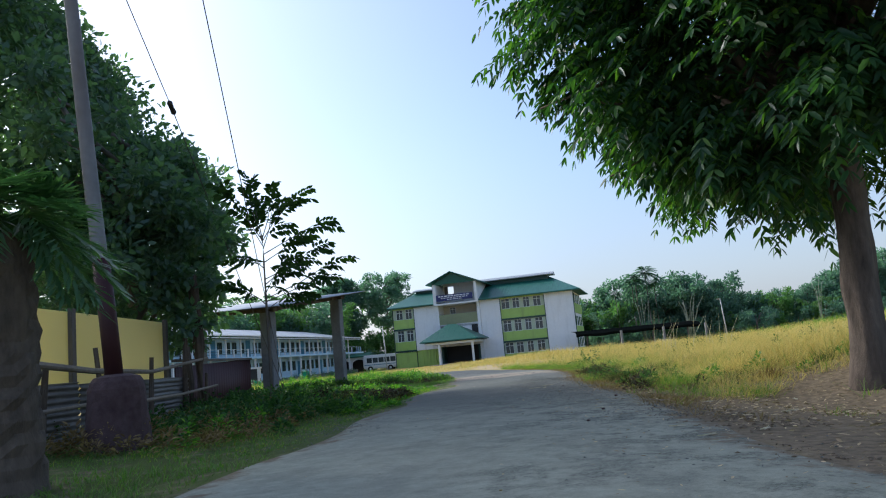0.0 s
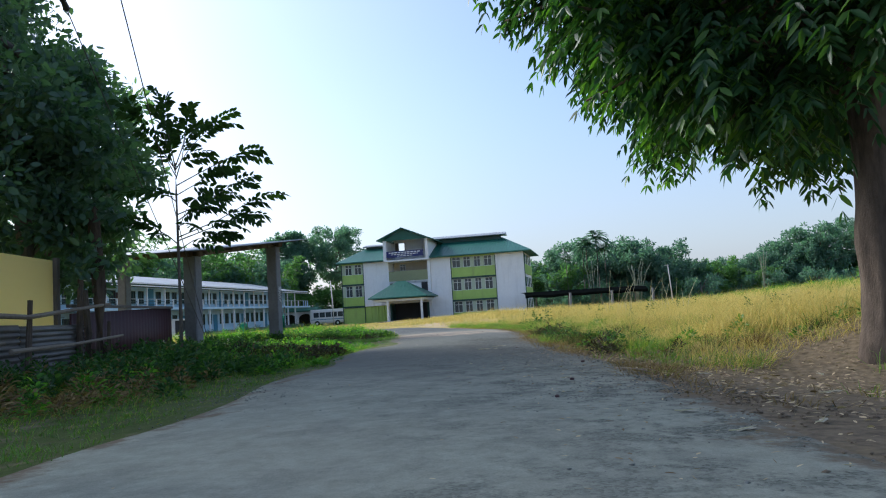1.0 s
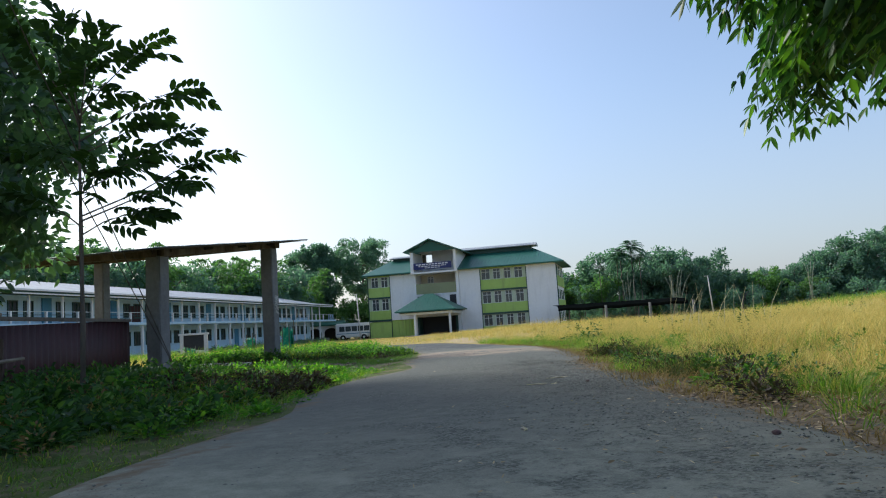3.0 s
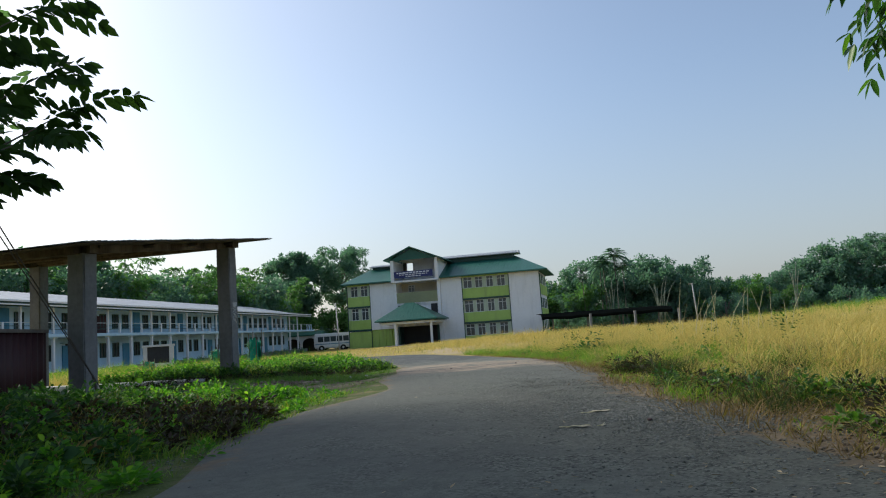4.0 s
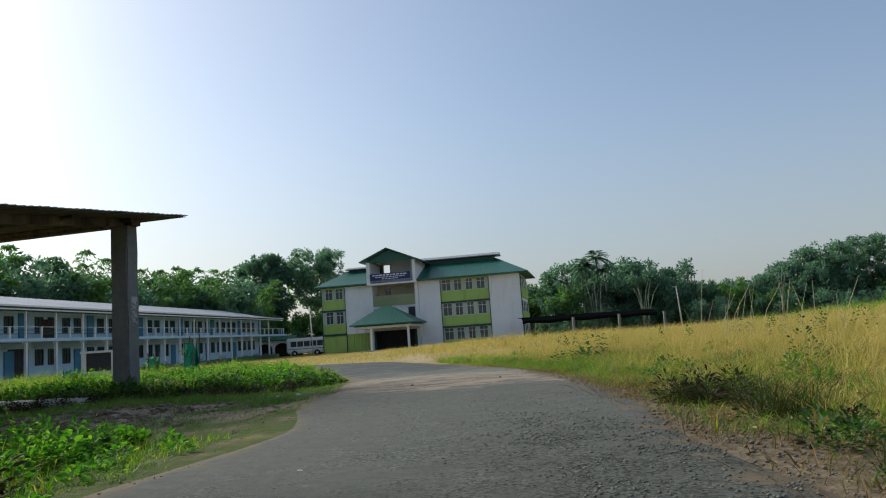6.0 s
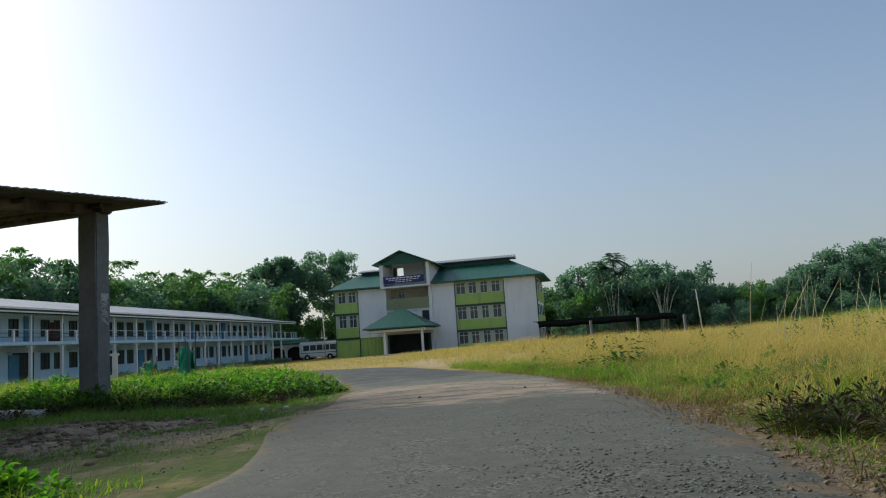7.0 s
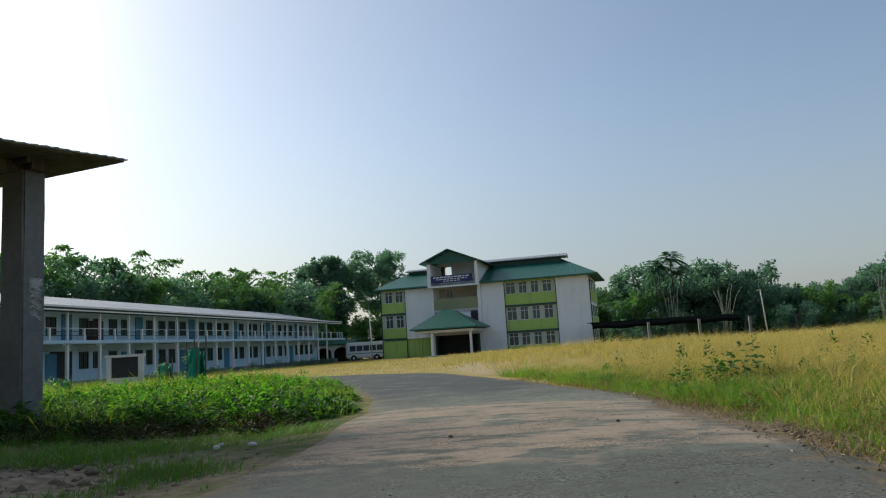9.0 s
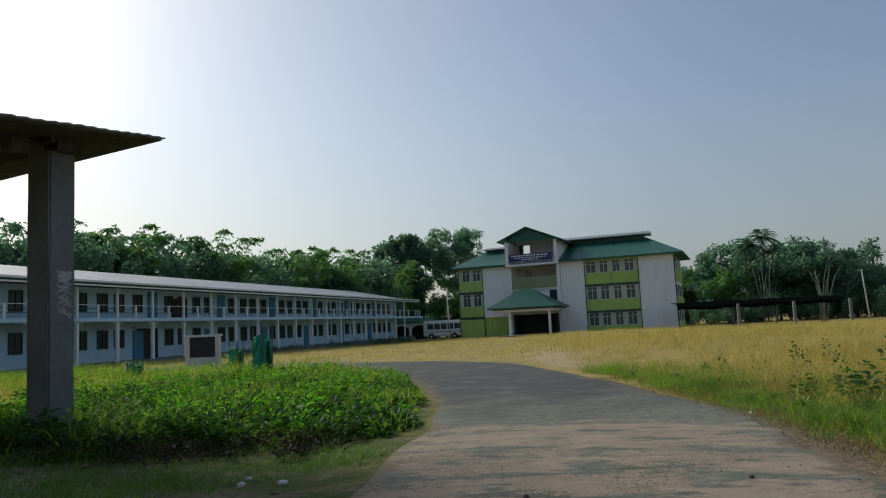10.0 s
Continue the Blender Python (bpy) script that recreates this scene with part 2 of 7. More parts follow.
M_TIN = surface("grey_tin_sheet", (0.29, 0.31, 0.33), (0.43, 0.45, 0.47), 0.4, 3, 0.5, metal=0.25, bump=0.1, dirt=(0.25, 0.22, 0.20))
M_OLDTIN = surface("rusty_tin_sheet", (0.12, 0.115, 0.11), (0.22, 0.21, 0.20), 0.8, 6, 0.55, metal=0.4, bump=0.2, dirt=(0.10, 0.08, 0.07))
M_REDTIN = surface("dark_red_tin_sheet", (0.035, 0.010, 0.012), (0.065, 0.018, 0.020), 0.7, 6, 0.6, metal=0.1, bump=0.2, dirt=(0.05, 0.025, 0.02))
M_YELLOW = leafy("yellow_plastic_sheet", (0.82, 0.77, 0.40), (0.92, 0.88, 0.52), 0.55, 0.7, through_tint=(1.1, 1.0, 0.7))
M_CONCRETE = surface("weathered_concrete", (0.125, 0.128, 0.132), (0.235, 0.238, 0.242), 1.1, 14, 0.9, bump=0.4, dirt=(0.10, 0.095, 0.095))
M_MARK = surface("chalk_scrawl", (0.55, 0.55, 0.53), (0.7, 0.7, 0.68), 2, 20, 0.9)
M_PALECON = surface("limewashed_concrete", (0.50, 0.49, 0.47), (0.66, 0.65, 0.63), 0.8, 9, 0.9, bump=0.2, dirt=(0.28, 0.27, 0.25))
M_DARK = surface("dark_board", (0.016, 0.017, 0.020), (0.03, 0.03, 0.034), 1, 8, 0.6)
M_PANE = surface("black_window_pane", (0.02, 0.025, 0.028), (0.04, 0.05, 0.055), 0.5, 2, 0.2, bump=0.02)
M_GLASS = surface("dark_window_glass", (0.04, 0.052, 0.058), (0.07, 0.088, 0.095), 0.5, 2, 0.12, bump=0.02, spec=0.6)
M_FRAME = surface("pale_window_frame", (0.66, 0.70, 0.70), (0.78, 0.81, 0.81), 0.7, 5, 0.6)
M_BLUE = surface("blue_painted_door", (0.045, 0.18, 0.30), (0.08, 0.26, 0.38), 0.7, 6, 0.55)
M_SIGN = surface("navy_sign_board", (0.015, 0.02, 0.10), (0.025, 0.035, 0.15), 0.7, 6, 0.45)
M_LETTER = surface("white_sign_paint", (0.62, 0.62, 0.66), (0.75, 0.75, 0.78), 1, 8, 0.6)
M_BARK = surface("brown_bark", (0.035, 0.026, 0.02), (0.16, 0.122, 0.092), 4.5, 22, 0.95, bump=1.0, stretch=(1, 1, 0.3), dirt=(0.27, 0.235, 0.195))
M_GREYBARK = surface("grey_bark", (0.09, 0.078, 0.065), (0.20, 0.175, 0.15), 1.5, 14, 0.95, bump=0.9, stretch=(1, 1, 0.3))
M_WOOD = surface("weathered_bamboo", (0.17, 0.14, 0.11), (0.32, 0.27, 0.21), 1.5, 18, 0.85, bump=0.5)
M_POLE = surface("grey_pole_metal", (0.15, 0.155, 0.165), (0.27, 0.275, 0.29), 0.9, 8, 0.65, metal=0.1, dirt=(0.13, 0.085, 0.065))
M_WIRE = surface("dark_wire", (0.06, 0.05, 0.045), (0.11, 0.10, 0.09), 1, 8, 0.6)
M_NET = surface("green_net", (0.012, 0.22, 0.13), (0.03, 0.36, 0.22), 2, 30, 0.8, bump=0.4)
M_BLACKNET = surface("black_shade_net", (0.004, 0.005, 0.005), (0.009, 0.011, 0.010), 0.5, 8, 1.0, spec=0.0)
M_BUS = surface("white_bus_paint", (0.66, 0.67, 0.68), (0.78, 0.79, 0.80), 0.4, 3, 0.35, bump=0.02)
M_RUBBER = surface("black_rubber", (0.015, 0.015, 0.015), (0.03, 0.03, 0.03), 2, 20, 0.85)
M_CULM = surface("pale_bamboo", (0.17, 0.20, 0.15), (0.28, 0.31, 0.23), 1, 9, 0.6)
M_STALK = surface("dry_stalk", (0.38, 0.36, 0.20), (0.58, 0.53, 0.33), 1, 9, 0.8)
M_DRYLEAF = surface("pale_dead_leaf", (0.30, 0.27, 0.20), (0.52, 0.48, 0.38), 18, 60, 0.85, bump=0.3)
M_LITTER = leafy("dead_leaf", (0.10, 0.062, 0.034), (0.58, 0.46, 0.31), 0.1, 0.85)
M_LEAF_R = leafy("glossy_dark_leaf", (0.019, 0.056, 0.029), (0.045, 0.108, 0.040), 0.38, 0.42, third=(0.10, 0.20, 0.034))
# bluish, lifted greens: the glare veil over this backlit tree is in the colour
M_LEAF_L = leafy("deep_green_veiled_leaf", (0.065, 0.115, 0.11), (0.12, 0.19, 0.15), 0.48, 0.36)
M_LEAF_S = leafy("sapling_leaf", (0.022, 0.048, 0.018), (0.045, 0.088, 0.026), 0.28, 0.8)
# bluish lift of this green is distance haze put into the leaf colour
M_LEAF_F = leafy("far_hazy_leaf", (0.09, 0.175, 0.138), (0.16, 0.26, 0.185), 0.52, 0.4, through_tint=(1.15, 1.45, 0.9))
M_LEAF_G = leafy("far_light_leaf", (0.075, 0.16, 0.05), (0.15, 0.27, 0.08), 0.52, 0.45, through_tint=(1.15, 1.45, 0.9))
# darker green with the same haze mixed into its colour
M_LEAF_D = leafy("far_dark_hazy_leaf", (0.076, 0.15, 0.122), (0.135, 0.225, 0.168), 0.52, 0.4, through_tint=(1.15, 1.45, 0.9))
M_FROND = leafy("palm_frond", (0.065, 0.14, 0.09), (0.13, 0.22, 0.13), 0.4, 0.38)
M_GOLD = leafy("dry_gold_grass", (0.40, 0.335, 0.100), (0.70, 0.595, 0.225), 0.34, 0.85, third=(0.25, 0.31, 0.09), through_tint=(1.25, 1.12, 0.8))
M_GRASS = leafy("green_grass", (0.07, 0.14, 0.022), (0.18, 0.29, 0.05), 0.45, 0.6, third=(0.36, 0.29, 0.11))
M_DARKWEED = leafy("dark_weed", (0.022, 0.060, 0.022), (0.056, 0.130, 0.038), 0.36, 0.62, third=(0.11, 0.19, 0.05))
M_TURF = leafy("short_turf", (0.06, 0.14, 0.028), (0.15, 0.26, 0.055), 0.35, 0.5, third=(0.15, 0.15, 0.06))
M_WEED = leafy("green_weed", (0.046, 0.135, 0.022), (0.12, 0.28, 0.046), 0.5, 0.6, third=(0.22, 0.34, 0.055))
M_STRAW = leafy("dead_straw", (0.10, 0.062, 0.034), (0.32, 0.225, 0.12), 0.2, 0.9)
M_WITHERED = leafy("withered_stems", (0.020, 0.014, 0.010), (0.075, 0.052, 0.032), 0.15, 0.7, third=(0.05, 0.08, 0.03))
M_CLOD = surface("dry_soil_clods", (0.11, 0.083, 0.056), (0.28, 0.22, 0.155), 6, 30, 0.95, bump=0.4)
M_FOOTING = surface("stained_footing", (0.055, 0.030, 0.032), (0.13, 0.085, 0.085), 2.2, 16, 0.95, bump=0.6, dirt=(0.15, 0.145, 0.145))
M_GRAVEL = surface("grey_gravel", (0.022, 0.024, 0.021), (0.30, 0.31, 0.28), 25, 60, 0.9, bump=0.2)
M_TUSSOCK = leafy("withered_tussock", (0.03, 0.05, 0.024), (0.075, 0.10, 0.045), 0.25, 0.9, third=(0.10, 0.07, 0.04))

# ---- mesh helpers ----
def part(name, bm, material, parent=None, label="", smooth=False):
    """One mesh object from a bmesh, under a thing or a part."""
    me = bpy.data.meshes.new(name)
    bmesh.ops.recalc_face_normals(bm, faces=bm.faces)
    bm.to_mesh(me)
    bm.free()
    return part_of(name, me, material, parent, label, smooth)


def part_of(name, me, material, parent=None, label="", smooth=False):
    if material and not me.materials:
        me.materials.append(material)
    if smooth:
        me.polygons.foreach_set("use_smooth", [True] * len(me.polygons))
    ob = new(name, me)
    ob.parent = parent
    if label:
        tagged(ob, label)
    return ob


def thing(name, label, category, m=None, group="", kind=""):
    ob = new(name)
    ob.empty_display_size = 0.2
    if m is not None:
        ob.matrix_world = m
    return tagged(ob, label, category, group, kind)


def box(bm, x0, x1, y0, y1, z0, z1):
    v = [bm.verts.new((x, y, z)) for z in (z0, z1) for y in (y0, y1) for x in (x0, x1)]
    for f in ((0, 2, 3, 1), (4, 5, 7, 6), (0, 1, 5, 4), (2, 6, 7, 3), (0, 4, 6, 2), (1, 3, 7, 5)):
        bm.faces.new([v[i] for i in f])


def boxes(name, dims, material, parent=None, label="", bevel=0.0):
    bm = bmesh.new()
    for d in dims:
        box(bm, *d)
    if bevel:
        bmesh.ops.bevel(bm, geom=bm.edges[:], offset=bevel, segments=2, affect="EDGES")
    return part(name, bm, material, parent, label)


def tube(bm, pts, radii, n=8, wob=0.0, rng=None):
    """A tapered, bent tube through the points."""
    rings = []
    for i, p in enumerate(pts):
        a, b = Vector(pts[max(i - 1, 0)]), Vector(pts[min(i + 1, len(pts) - 1)])
        q = (b - a).to_track_quat("Z", "Y")
        ring = []
        for k in range(n):
            r = radii[i] * (1 + (rng.uniform(-wob, wob) if rng else 0))
            ring.append(bm.verts.new(Vector(p) + q @ Vector((math.cos(k * math.tau / n) * r, math.sin(k * math.tau / n) * r, 0))))
        rings.append(ring)
    for a, b in zip(rings, rings[1:]):
        for k in range(n):
            bm.faces.new((a[k], a[(k + 1) % n], b[(k + 1) % n], b[k]))
    bm.faces.new(rings[0][::-1])
    bm.faces.new(rings[-1])


def np_mesh(name, verts, faces):
    """A mesh from arrays of corners and of equal-sided faces."""
    me = bpy.data.meshes.new(name)
    n, k = faces.shape
    me.vertices.add(len(verts))
    me.vertices.foreach_set("co", np.ascontiguousarray(verts, np.float32).ravel())
    me.loops.add(n * k)
    me.loops.foreach_set("vertex_index", np.ascontiguousarray(faces, np.int32).ravel())
    me.polygons.add(n)
    me.polygons.foreach_set("loop_start", np.arange(0, n * k, k, dtype=np.int32))
    me.update()
    me.validate()
    return me


def unit(v):
    return v / np.maximum(np.linalg.norm(v, axis=1, keepdims=True), 1e-6)


def leaf_mesh(name, base, way, up, length, width, lens=False, fold=0.12, droop=0.0):
    """Folded leaves: base, direction, up hint, length and width of each."""
    base, way, up = np.asarray(base, float), unit(np.asarray(way, float)), np.asarray(up, float)
    side = unit(np.cross(way, up))
    nor = np.cross(side, way)
    L, W = np.broadcast_to(length, len(base))[:, None], np.broadcast_to(width, len(base))[:, None]
    tip = base + way * L - np.array((0, 0, 1.0)) * droop * L
    if lens:
        a, b = base + way * L * 0.3, base + way * L * 0.68 - np.array((0, 0, 1.0)) * droop * L * 0.4
        rows = [base, a + side * W * 0.48 + nor * W * fold, b + side * W * 0.42 + nor * W * fold, tip,
                b - side * W * 0.42 + nor * W * fold, a - side * W * 0.48 + nor * W * fold]
        pat = ((0, 1, 2, 3), (0, 3, 4, 5))
    else:
        m = base + way * L * 0.45
        rows = [base, m + side * W * 0.5 + nor * W * fold, tip, m - side * W * 0.5 + nor * W * fold]
        pat = ((0, 1, 2), (0, 2, 3))
    v = np.stack(rows, 1)
    k = v.shape[1]
    f = (np.arange(len(base)) * k)[:, None, None] + np.array(pat)[None]
    return np_mesh(name, v.reshape(-1, 3), f.reshape(-1, len(pat[0])))


def blade_mesh(name, base, height, width, out, seed):
    """Bent grass blades of three triangles each; out: how far each tip leans, in x and y."""
    r = np.random.RandomState(seed)
    n = len(base)
    a = r.uniform(0, math.tau, n)
    side = np.stack((np.cos(a), np.sin(a), np.zeros(n)), 1)
    h, w = height[:, None] * np.array((0, 0, 1.0)), np.broadcast_to(width, n)[:, None]
    v = np.stack((base - side * w / 2, base + side * w / 2, base + h * 0.62 + out * 0.36 + side * w * 0.38,
                  base + h * 0.62 + out * 0.36 - side * w * 0.38, base + h * r.uniform(0.75, 1.0, (n, 1)) + out), 1)
    f = (np.arange(n) * 5)[:, None, None] + np.array(((0, 1, 2), (0, 2, 3), (3, 2, 4)))[None]
    return np_mesh(name, v.reshape(-1, 3), f.reshape(-1, 3))


# ---- lie of the land ----
COURSE = [(-1.6, -18, 1.7), (-1.0, 0, 1.65), (-0.55, 8, 1.7), (-0.3, 10, 1.65), (-0.05, 12.5, 1.6), (0.17, 15, 1.43), (0.37, 18, 1.4), (0.76, 21, 1.44),
          (1.02, 23.5, 1.53), (1.2, 26.5, 1.6), (1.2, 29, 1.5), (0.62, 33, 1.48), (-0.1, 36, 1.5), (-1.35, 39.5, 1.6), (-3.7, 43.3, 1.7), (-7.6, 46.8, 1.7), (-14, 49.4, 1.7), (-34, 53, 1.7)]
LEVEL_Y = [-60, 0, 10, 17, 25.5, 31, 45, 80, 113, 500]
LEVEL_Z = [0.45, 0.2, 0.13, 0.1, 0.0, -0.07, -0.2, -0.5, -0.85, -1.2]


def road_gap(x, y):
    """Distance from the road's edge, negative on the road."""
    x, y = np.asarray(x, float), np.asarray(y, float)
    best = np.full(x.shape, 1e9)
    for (ax, ay, aw), (bx, by, bw) in zip(COURSE, COURSE[1:]):
        dx, dy = bx - ax, by - ay
        t = np.clip(((x - ax) * dx + (y - ay) * dy) / (dx * dx + dy * dy), 0, 1)
        best = np.minimum(best, np.hypot(x - ax - t * dx, y - ay - t * dy) - (aw + (bw - aw) * t))
    return best


def hump(x, y, cx, cy, sx, sy):
    return np.exp(-((x - cx) / sx) ** 2 - ((y - cy) / sy) ** 2)


def land(x, y):
    """Height of the ground."""
    x, y = np.asarray(x, float), np.asarray(y, float)
    z = np.interp(y, LEVEL_Y, LEVEL_Z)
    gap = np.clip(road_gap(x, y), 0, 6)
    right = np.clip((x - 1.5) / 2, 0, 1)
    z = z - 0.035 * np.clip(gap / 0.6, 0, 1) + 0.05 * np.sin(x * 1.3 + y * 0.7) * np.clip(gap / 2, 0, 1) * 0.6
    z = z + right * np.clip((gap - 1) / 5, 0, 1) * 0.16 * np.clip((y - 14) / 10, 0, 1) * np.clip((95 - y) / 30, 0, 1)
    z = z + 0.75 * hump(x, y, 25, 43, 8.5, 13) + 0.30 * hump(x, y, 7, 46, 7, 9) + 0.42 * hump(x, y, 5.6, 13.4, 1.5, 1.8)
    z = z - 0.2 * hump(x, y, 3.5, 11.3, 1.2, 1.8) + 0.35 * hump(x, y, 9, 92, 9, 9)
    z = z + hump(x, y, -3.6, 24.0, 2.2, 1.7) * (0.055 * np.sin(x * 3.1 + 1.4 * np.sin(y * 2.3)) * np.sin(y * 4.3 + np.sin(x * 2.7)) + 0.02 * np.sin(x * 7.3 + y * 5.1)) * np.clip(gap, 0, 1)
    return z + 0.008 * np.sin(x * 4.1 + 2 * np.sin(y * 1.7)) * np.sin(y * 3.7 + 2 * np.sin(x * 1.3)) * np.clip(gap, 0, 1)


def grid_axis(near, step, far, grow):
    core = list(np.arange(near[0], near[1] + step / 2, step))
    lo, hi, s = [], [], step
    a, b = near
    while b < far or a > -far:
        s *= grow
        a, b = a - s, b + s
        lo.append(a)
        hi.append(b)
    return np.array(lo[::-1] + core + hi)


gx, gy = grid_axis((-9, 12), 0.3, 1500, 1.14), grid_axis((0, 52), 0.4, 1500, 1.14)
XX, YY = np.meshgrid(gx, gy)
ZZ = land(XX, YY)
nx, ny = len(gx), len(gy)
ids = np.arange(nx * ny).reshape(ny, nx)
gf = np.stack((ids[:-1, :-1], ids[:-1, 1:], ids[1:, 1:], ids[1:, :-1]), -1).reshape(-1, 4)
ground = part_of("ground", np_mesh("ground", np.stack((XX, YY, ZZ), -1).reshape(-1, 3), gf), M_GROUND, smooth=True)
tagged(ground, "open field ground of dry grass, weeds and brown soil", "ground", kind="structure")


def build_road():
    fine = []
    for i in range(len(COURSE) - 1):
        a, b = COURSE[i], COURSE[i + 1]
        p = [COURSE[max(i - 1, 0)], a, b, COURSE[min(i + 2, len(COURSE) - 1)]]
        steps = max(2, int(math.hypot(b[0] - a[0], b[1] - a[1]) / 0.3))
        for k in range(steps):
            t = k / steps
            c = [0.5 * (2 * p[1][j] + (p[2][j] - p[0][j]) * t + (2 * p[0][j] - 5 * p[1][j] + 4 * p[2][j] - p[3][j]) * t * t
                        + (3 * p[1][j] - p[0][j] - 3 * p[2][j] + p[3][j]) * t ** 3) for j in range(3)]
            fine.append(c)
    fine = np.array(fine)
    d = np.gradient(fine[:, :2], axis=0)
    d = d / np.linalg.norm(d, axis=1, keepdims=True)
    nor = np.stack((d[:, 1], -d[:, 0]), 1)
    across = [-1.0, -0.97, -0.85, -0.6, -0.3, 0.0, 0.3, 0.6, 0.85, 0.97, 1.0]
    rng = np.random.RandomState(5)
    wl_, wr_ = (np.convolve(rng.normal(0, 0.26, len(fine) + 24), np.hanning(13) / np.hanning(13).sum(), "same")[12:-12] for _ in range(2))
    rows = []
    for c in across:
        edge = (wl_ if c < 0 else wr_) * abs(c) ** 3
        off = c * fine[:, 2] + edge
        p = fine[:, :2] + nor * off[:, None]
        z = np.interp(fine[:, 1], LEVEL_Y, LEVEL_Z) + 0.02 * (1 - abs(c) ** 2) + 0.009 + 0.006 * np.sin(p[:, 0] * 2.1 + p[:, 1] * 0.9)
        z = np.maximum(z, land(p[:, 0], p[:, 1]) + 0.006)
        if abs(c) > 0.95:
            z = land(p[:, 0], p[:, 1]) + (0.005 if abs(c) < 1.0 else -0.012)
        rows.append(np.column_stack((p, z)))
    v = np.stack(rows, 1)
    n, k = v.shape[:2]
    q = np.arange(n * k).reshape(n, k)
    f = np.stack((q[:-1, :-1], q[:-1, 1:], q[1:, 1:], q[1:, :-1]), -1).reshape(-1, 4)
    me = np_mesh("road", v.reshape(-1, 3), f)
    me.attributes.new("edge", "FLOAT", "POINT").data.foreach_set("value", np.tile(np.abs(across), n).astype(np.float32))
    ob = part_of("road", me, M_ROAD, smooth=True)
    tagged(ob, "worn grey asphalt lane with gravel and drifted reddish soil", "road", kind="structure")


build_road()


def at(x, y, dz=0.0):
    return float(land(x, y)) + dz


# ---- three-storey building ----
def hip_roof(name, x0, x1, y0, y1, z, ridge0, ridge1, zr, material, parent, thick=0.16):
    """Hip or half-hip roof with real thickness: eave rectangle and ridge ends."""
    bm = bmesh.new()
    ym = (y0 + y1) / 2
    for dz, keep in ((0, True),):
        lo = [bm.verts.new(p) for p in ((x0, y0, z - thick), (x1, y0, z - thick), (x1, y1, z - thick), (x0, y1, z - thick))]
        up = [bm.verts.new(p) for p in ((x0, y0, z), (x1, y0, z), (x1, y1, z), (x0, y1, z))]
        ra, rb = bm.verts.new((ridge0, ym, zr)), bm.verts.new((ridge1, ym, zr))
        bm.faces.new(lo[::-1])
        for i in range(4):
            bm.faces.new((lo[i], lo[(i + 1) % 4], up[(i + 1) % 4], up[i]))
        bm.faces.new((up[0], up[1], rb, ra))
        bm.faces.new((up[2], up[3], ra, rb))
        bm.faces.new((up[1], up[2], rb))
        bm.faces.new((up[3], up[0], ra))
    ob = part(name, bm, material, parent)
    # standing seams down the front slope
    bm = bmesh.new()
    n = int((x1 - x0) / 0.5)
    for i in range(1, n):
        x = x0 + (x1 - x0) * i / n
        f = 1.0 if ridge0 <= x <= ridge1 else ((x - x0) / (ridge0 - x0) if x < ridge0 else (x1 - x) / (x1 - ridge1))
        a, b = Vector((x, y0, z + 0.01)), Vector((x, y0 + (ym - y0) * f, z + (zr - z) * f + 0.01))
        for w0, w1 in ((-0.02, 0.02),):
            q = [bm.verts.new(a + Vector((w0, 0, 0))), bm.verts.new(a + Vector((0, 0, 0.025))), bm.verts.new(a + Vector((w1, 0, 0))),
                 bm.verts.new(b + Vector((w0, 0, 0))), bm.verts.new(b + Vector((0, 0, 0.025))), bm.verts.new(b + Vector((w1, 0, 0)))]
            bm.faces.new((q[0], q[1], q[4], q[3]))
            bm.faces.new((q[1], q[2], q[5], q[4]))
    part("roof_seam", bm, material, ob)
    return ob


def lattice(xs, zs, holes, y0, y1):
    """One connected frame: a grid of bars with its panes left open."""
    bm = bmesh.new()
    v = [[[bm.verts.new((x, y, z)) for z in zs] for x in xs] for y in (y0, y1)]
    nx_, nz_ = len(xs) - 1, len(zs) - 1
    solid = lambda i, k: 0 <= i < nx_ and 0 <= k < nz_ and (i, k) not in holes
    for i in range(nx_):
        for k in range(nz_):
            if not solid(i, k):
                continue
            bm.faces.new((v[0][i][k], v[0][i + 1][k], v[0][i + 1][k + 1], v[0][i][k + 1]))
            bm.faces.new((v[1][i][k], v[1][i][k + 1], v[1][i + 1][k + 1], v[1][i + 1][k]))
            for di, dk, p, q in ((-1, 0, (i, k), (i, k + 1)), (1, 0, (i + 1, k), (i + 1, k + 1)), (0, -1, (i, k), (i + 1, k)), (0, 1, (i, k + 1), (i + 1, k + 1))):
                if not solid(i + di, k + dk):
                    bm.faces.new((v[0][p[0]][p[1]], v[0][q[0]][q[1]], v[1][q[0]][q[1]], v[1][p[0]][p[1]]))
    bmesh.ops.delete(bm, geom=[w for w in bm.verts if not w.link_faces], context="VERTS")
    return bm


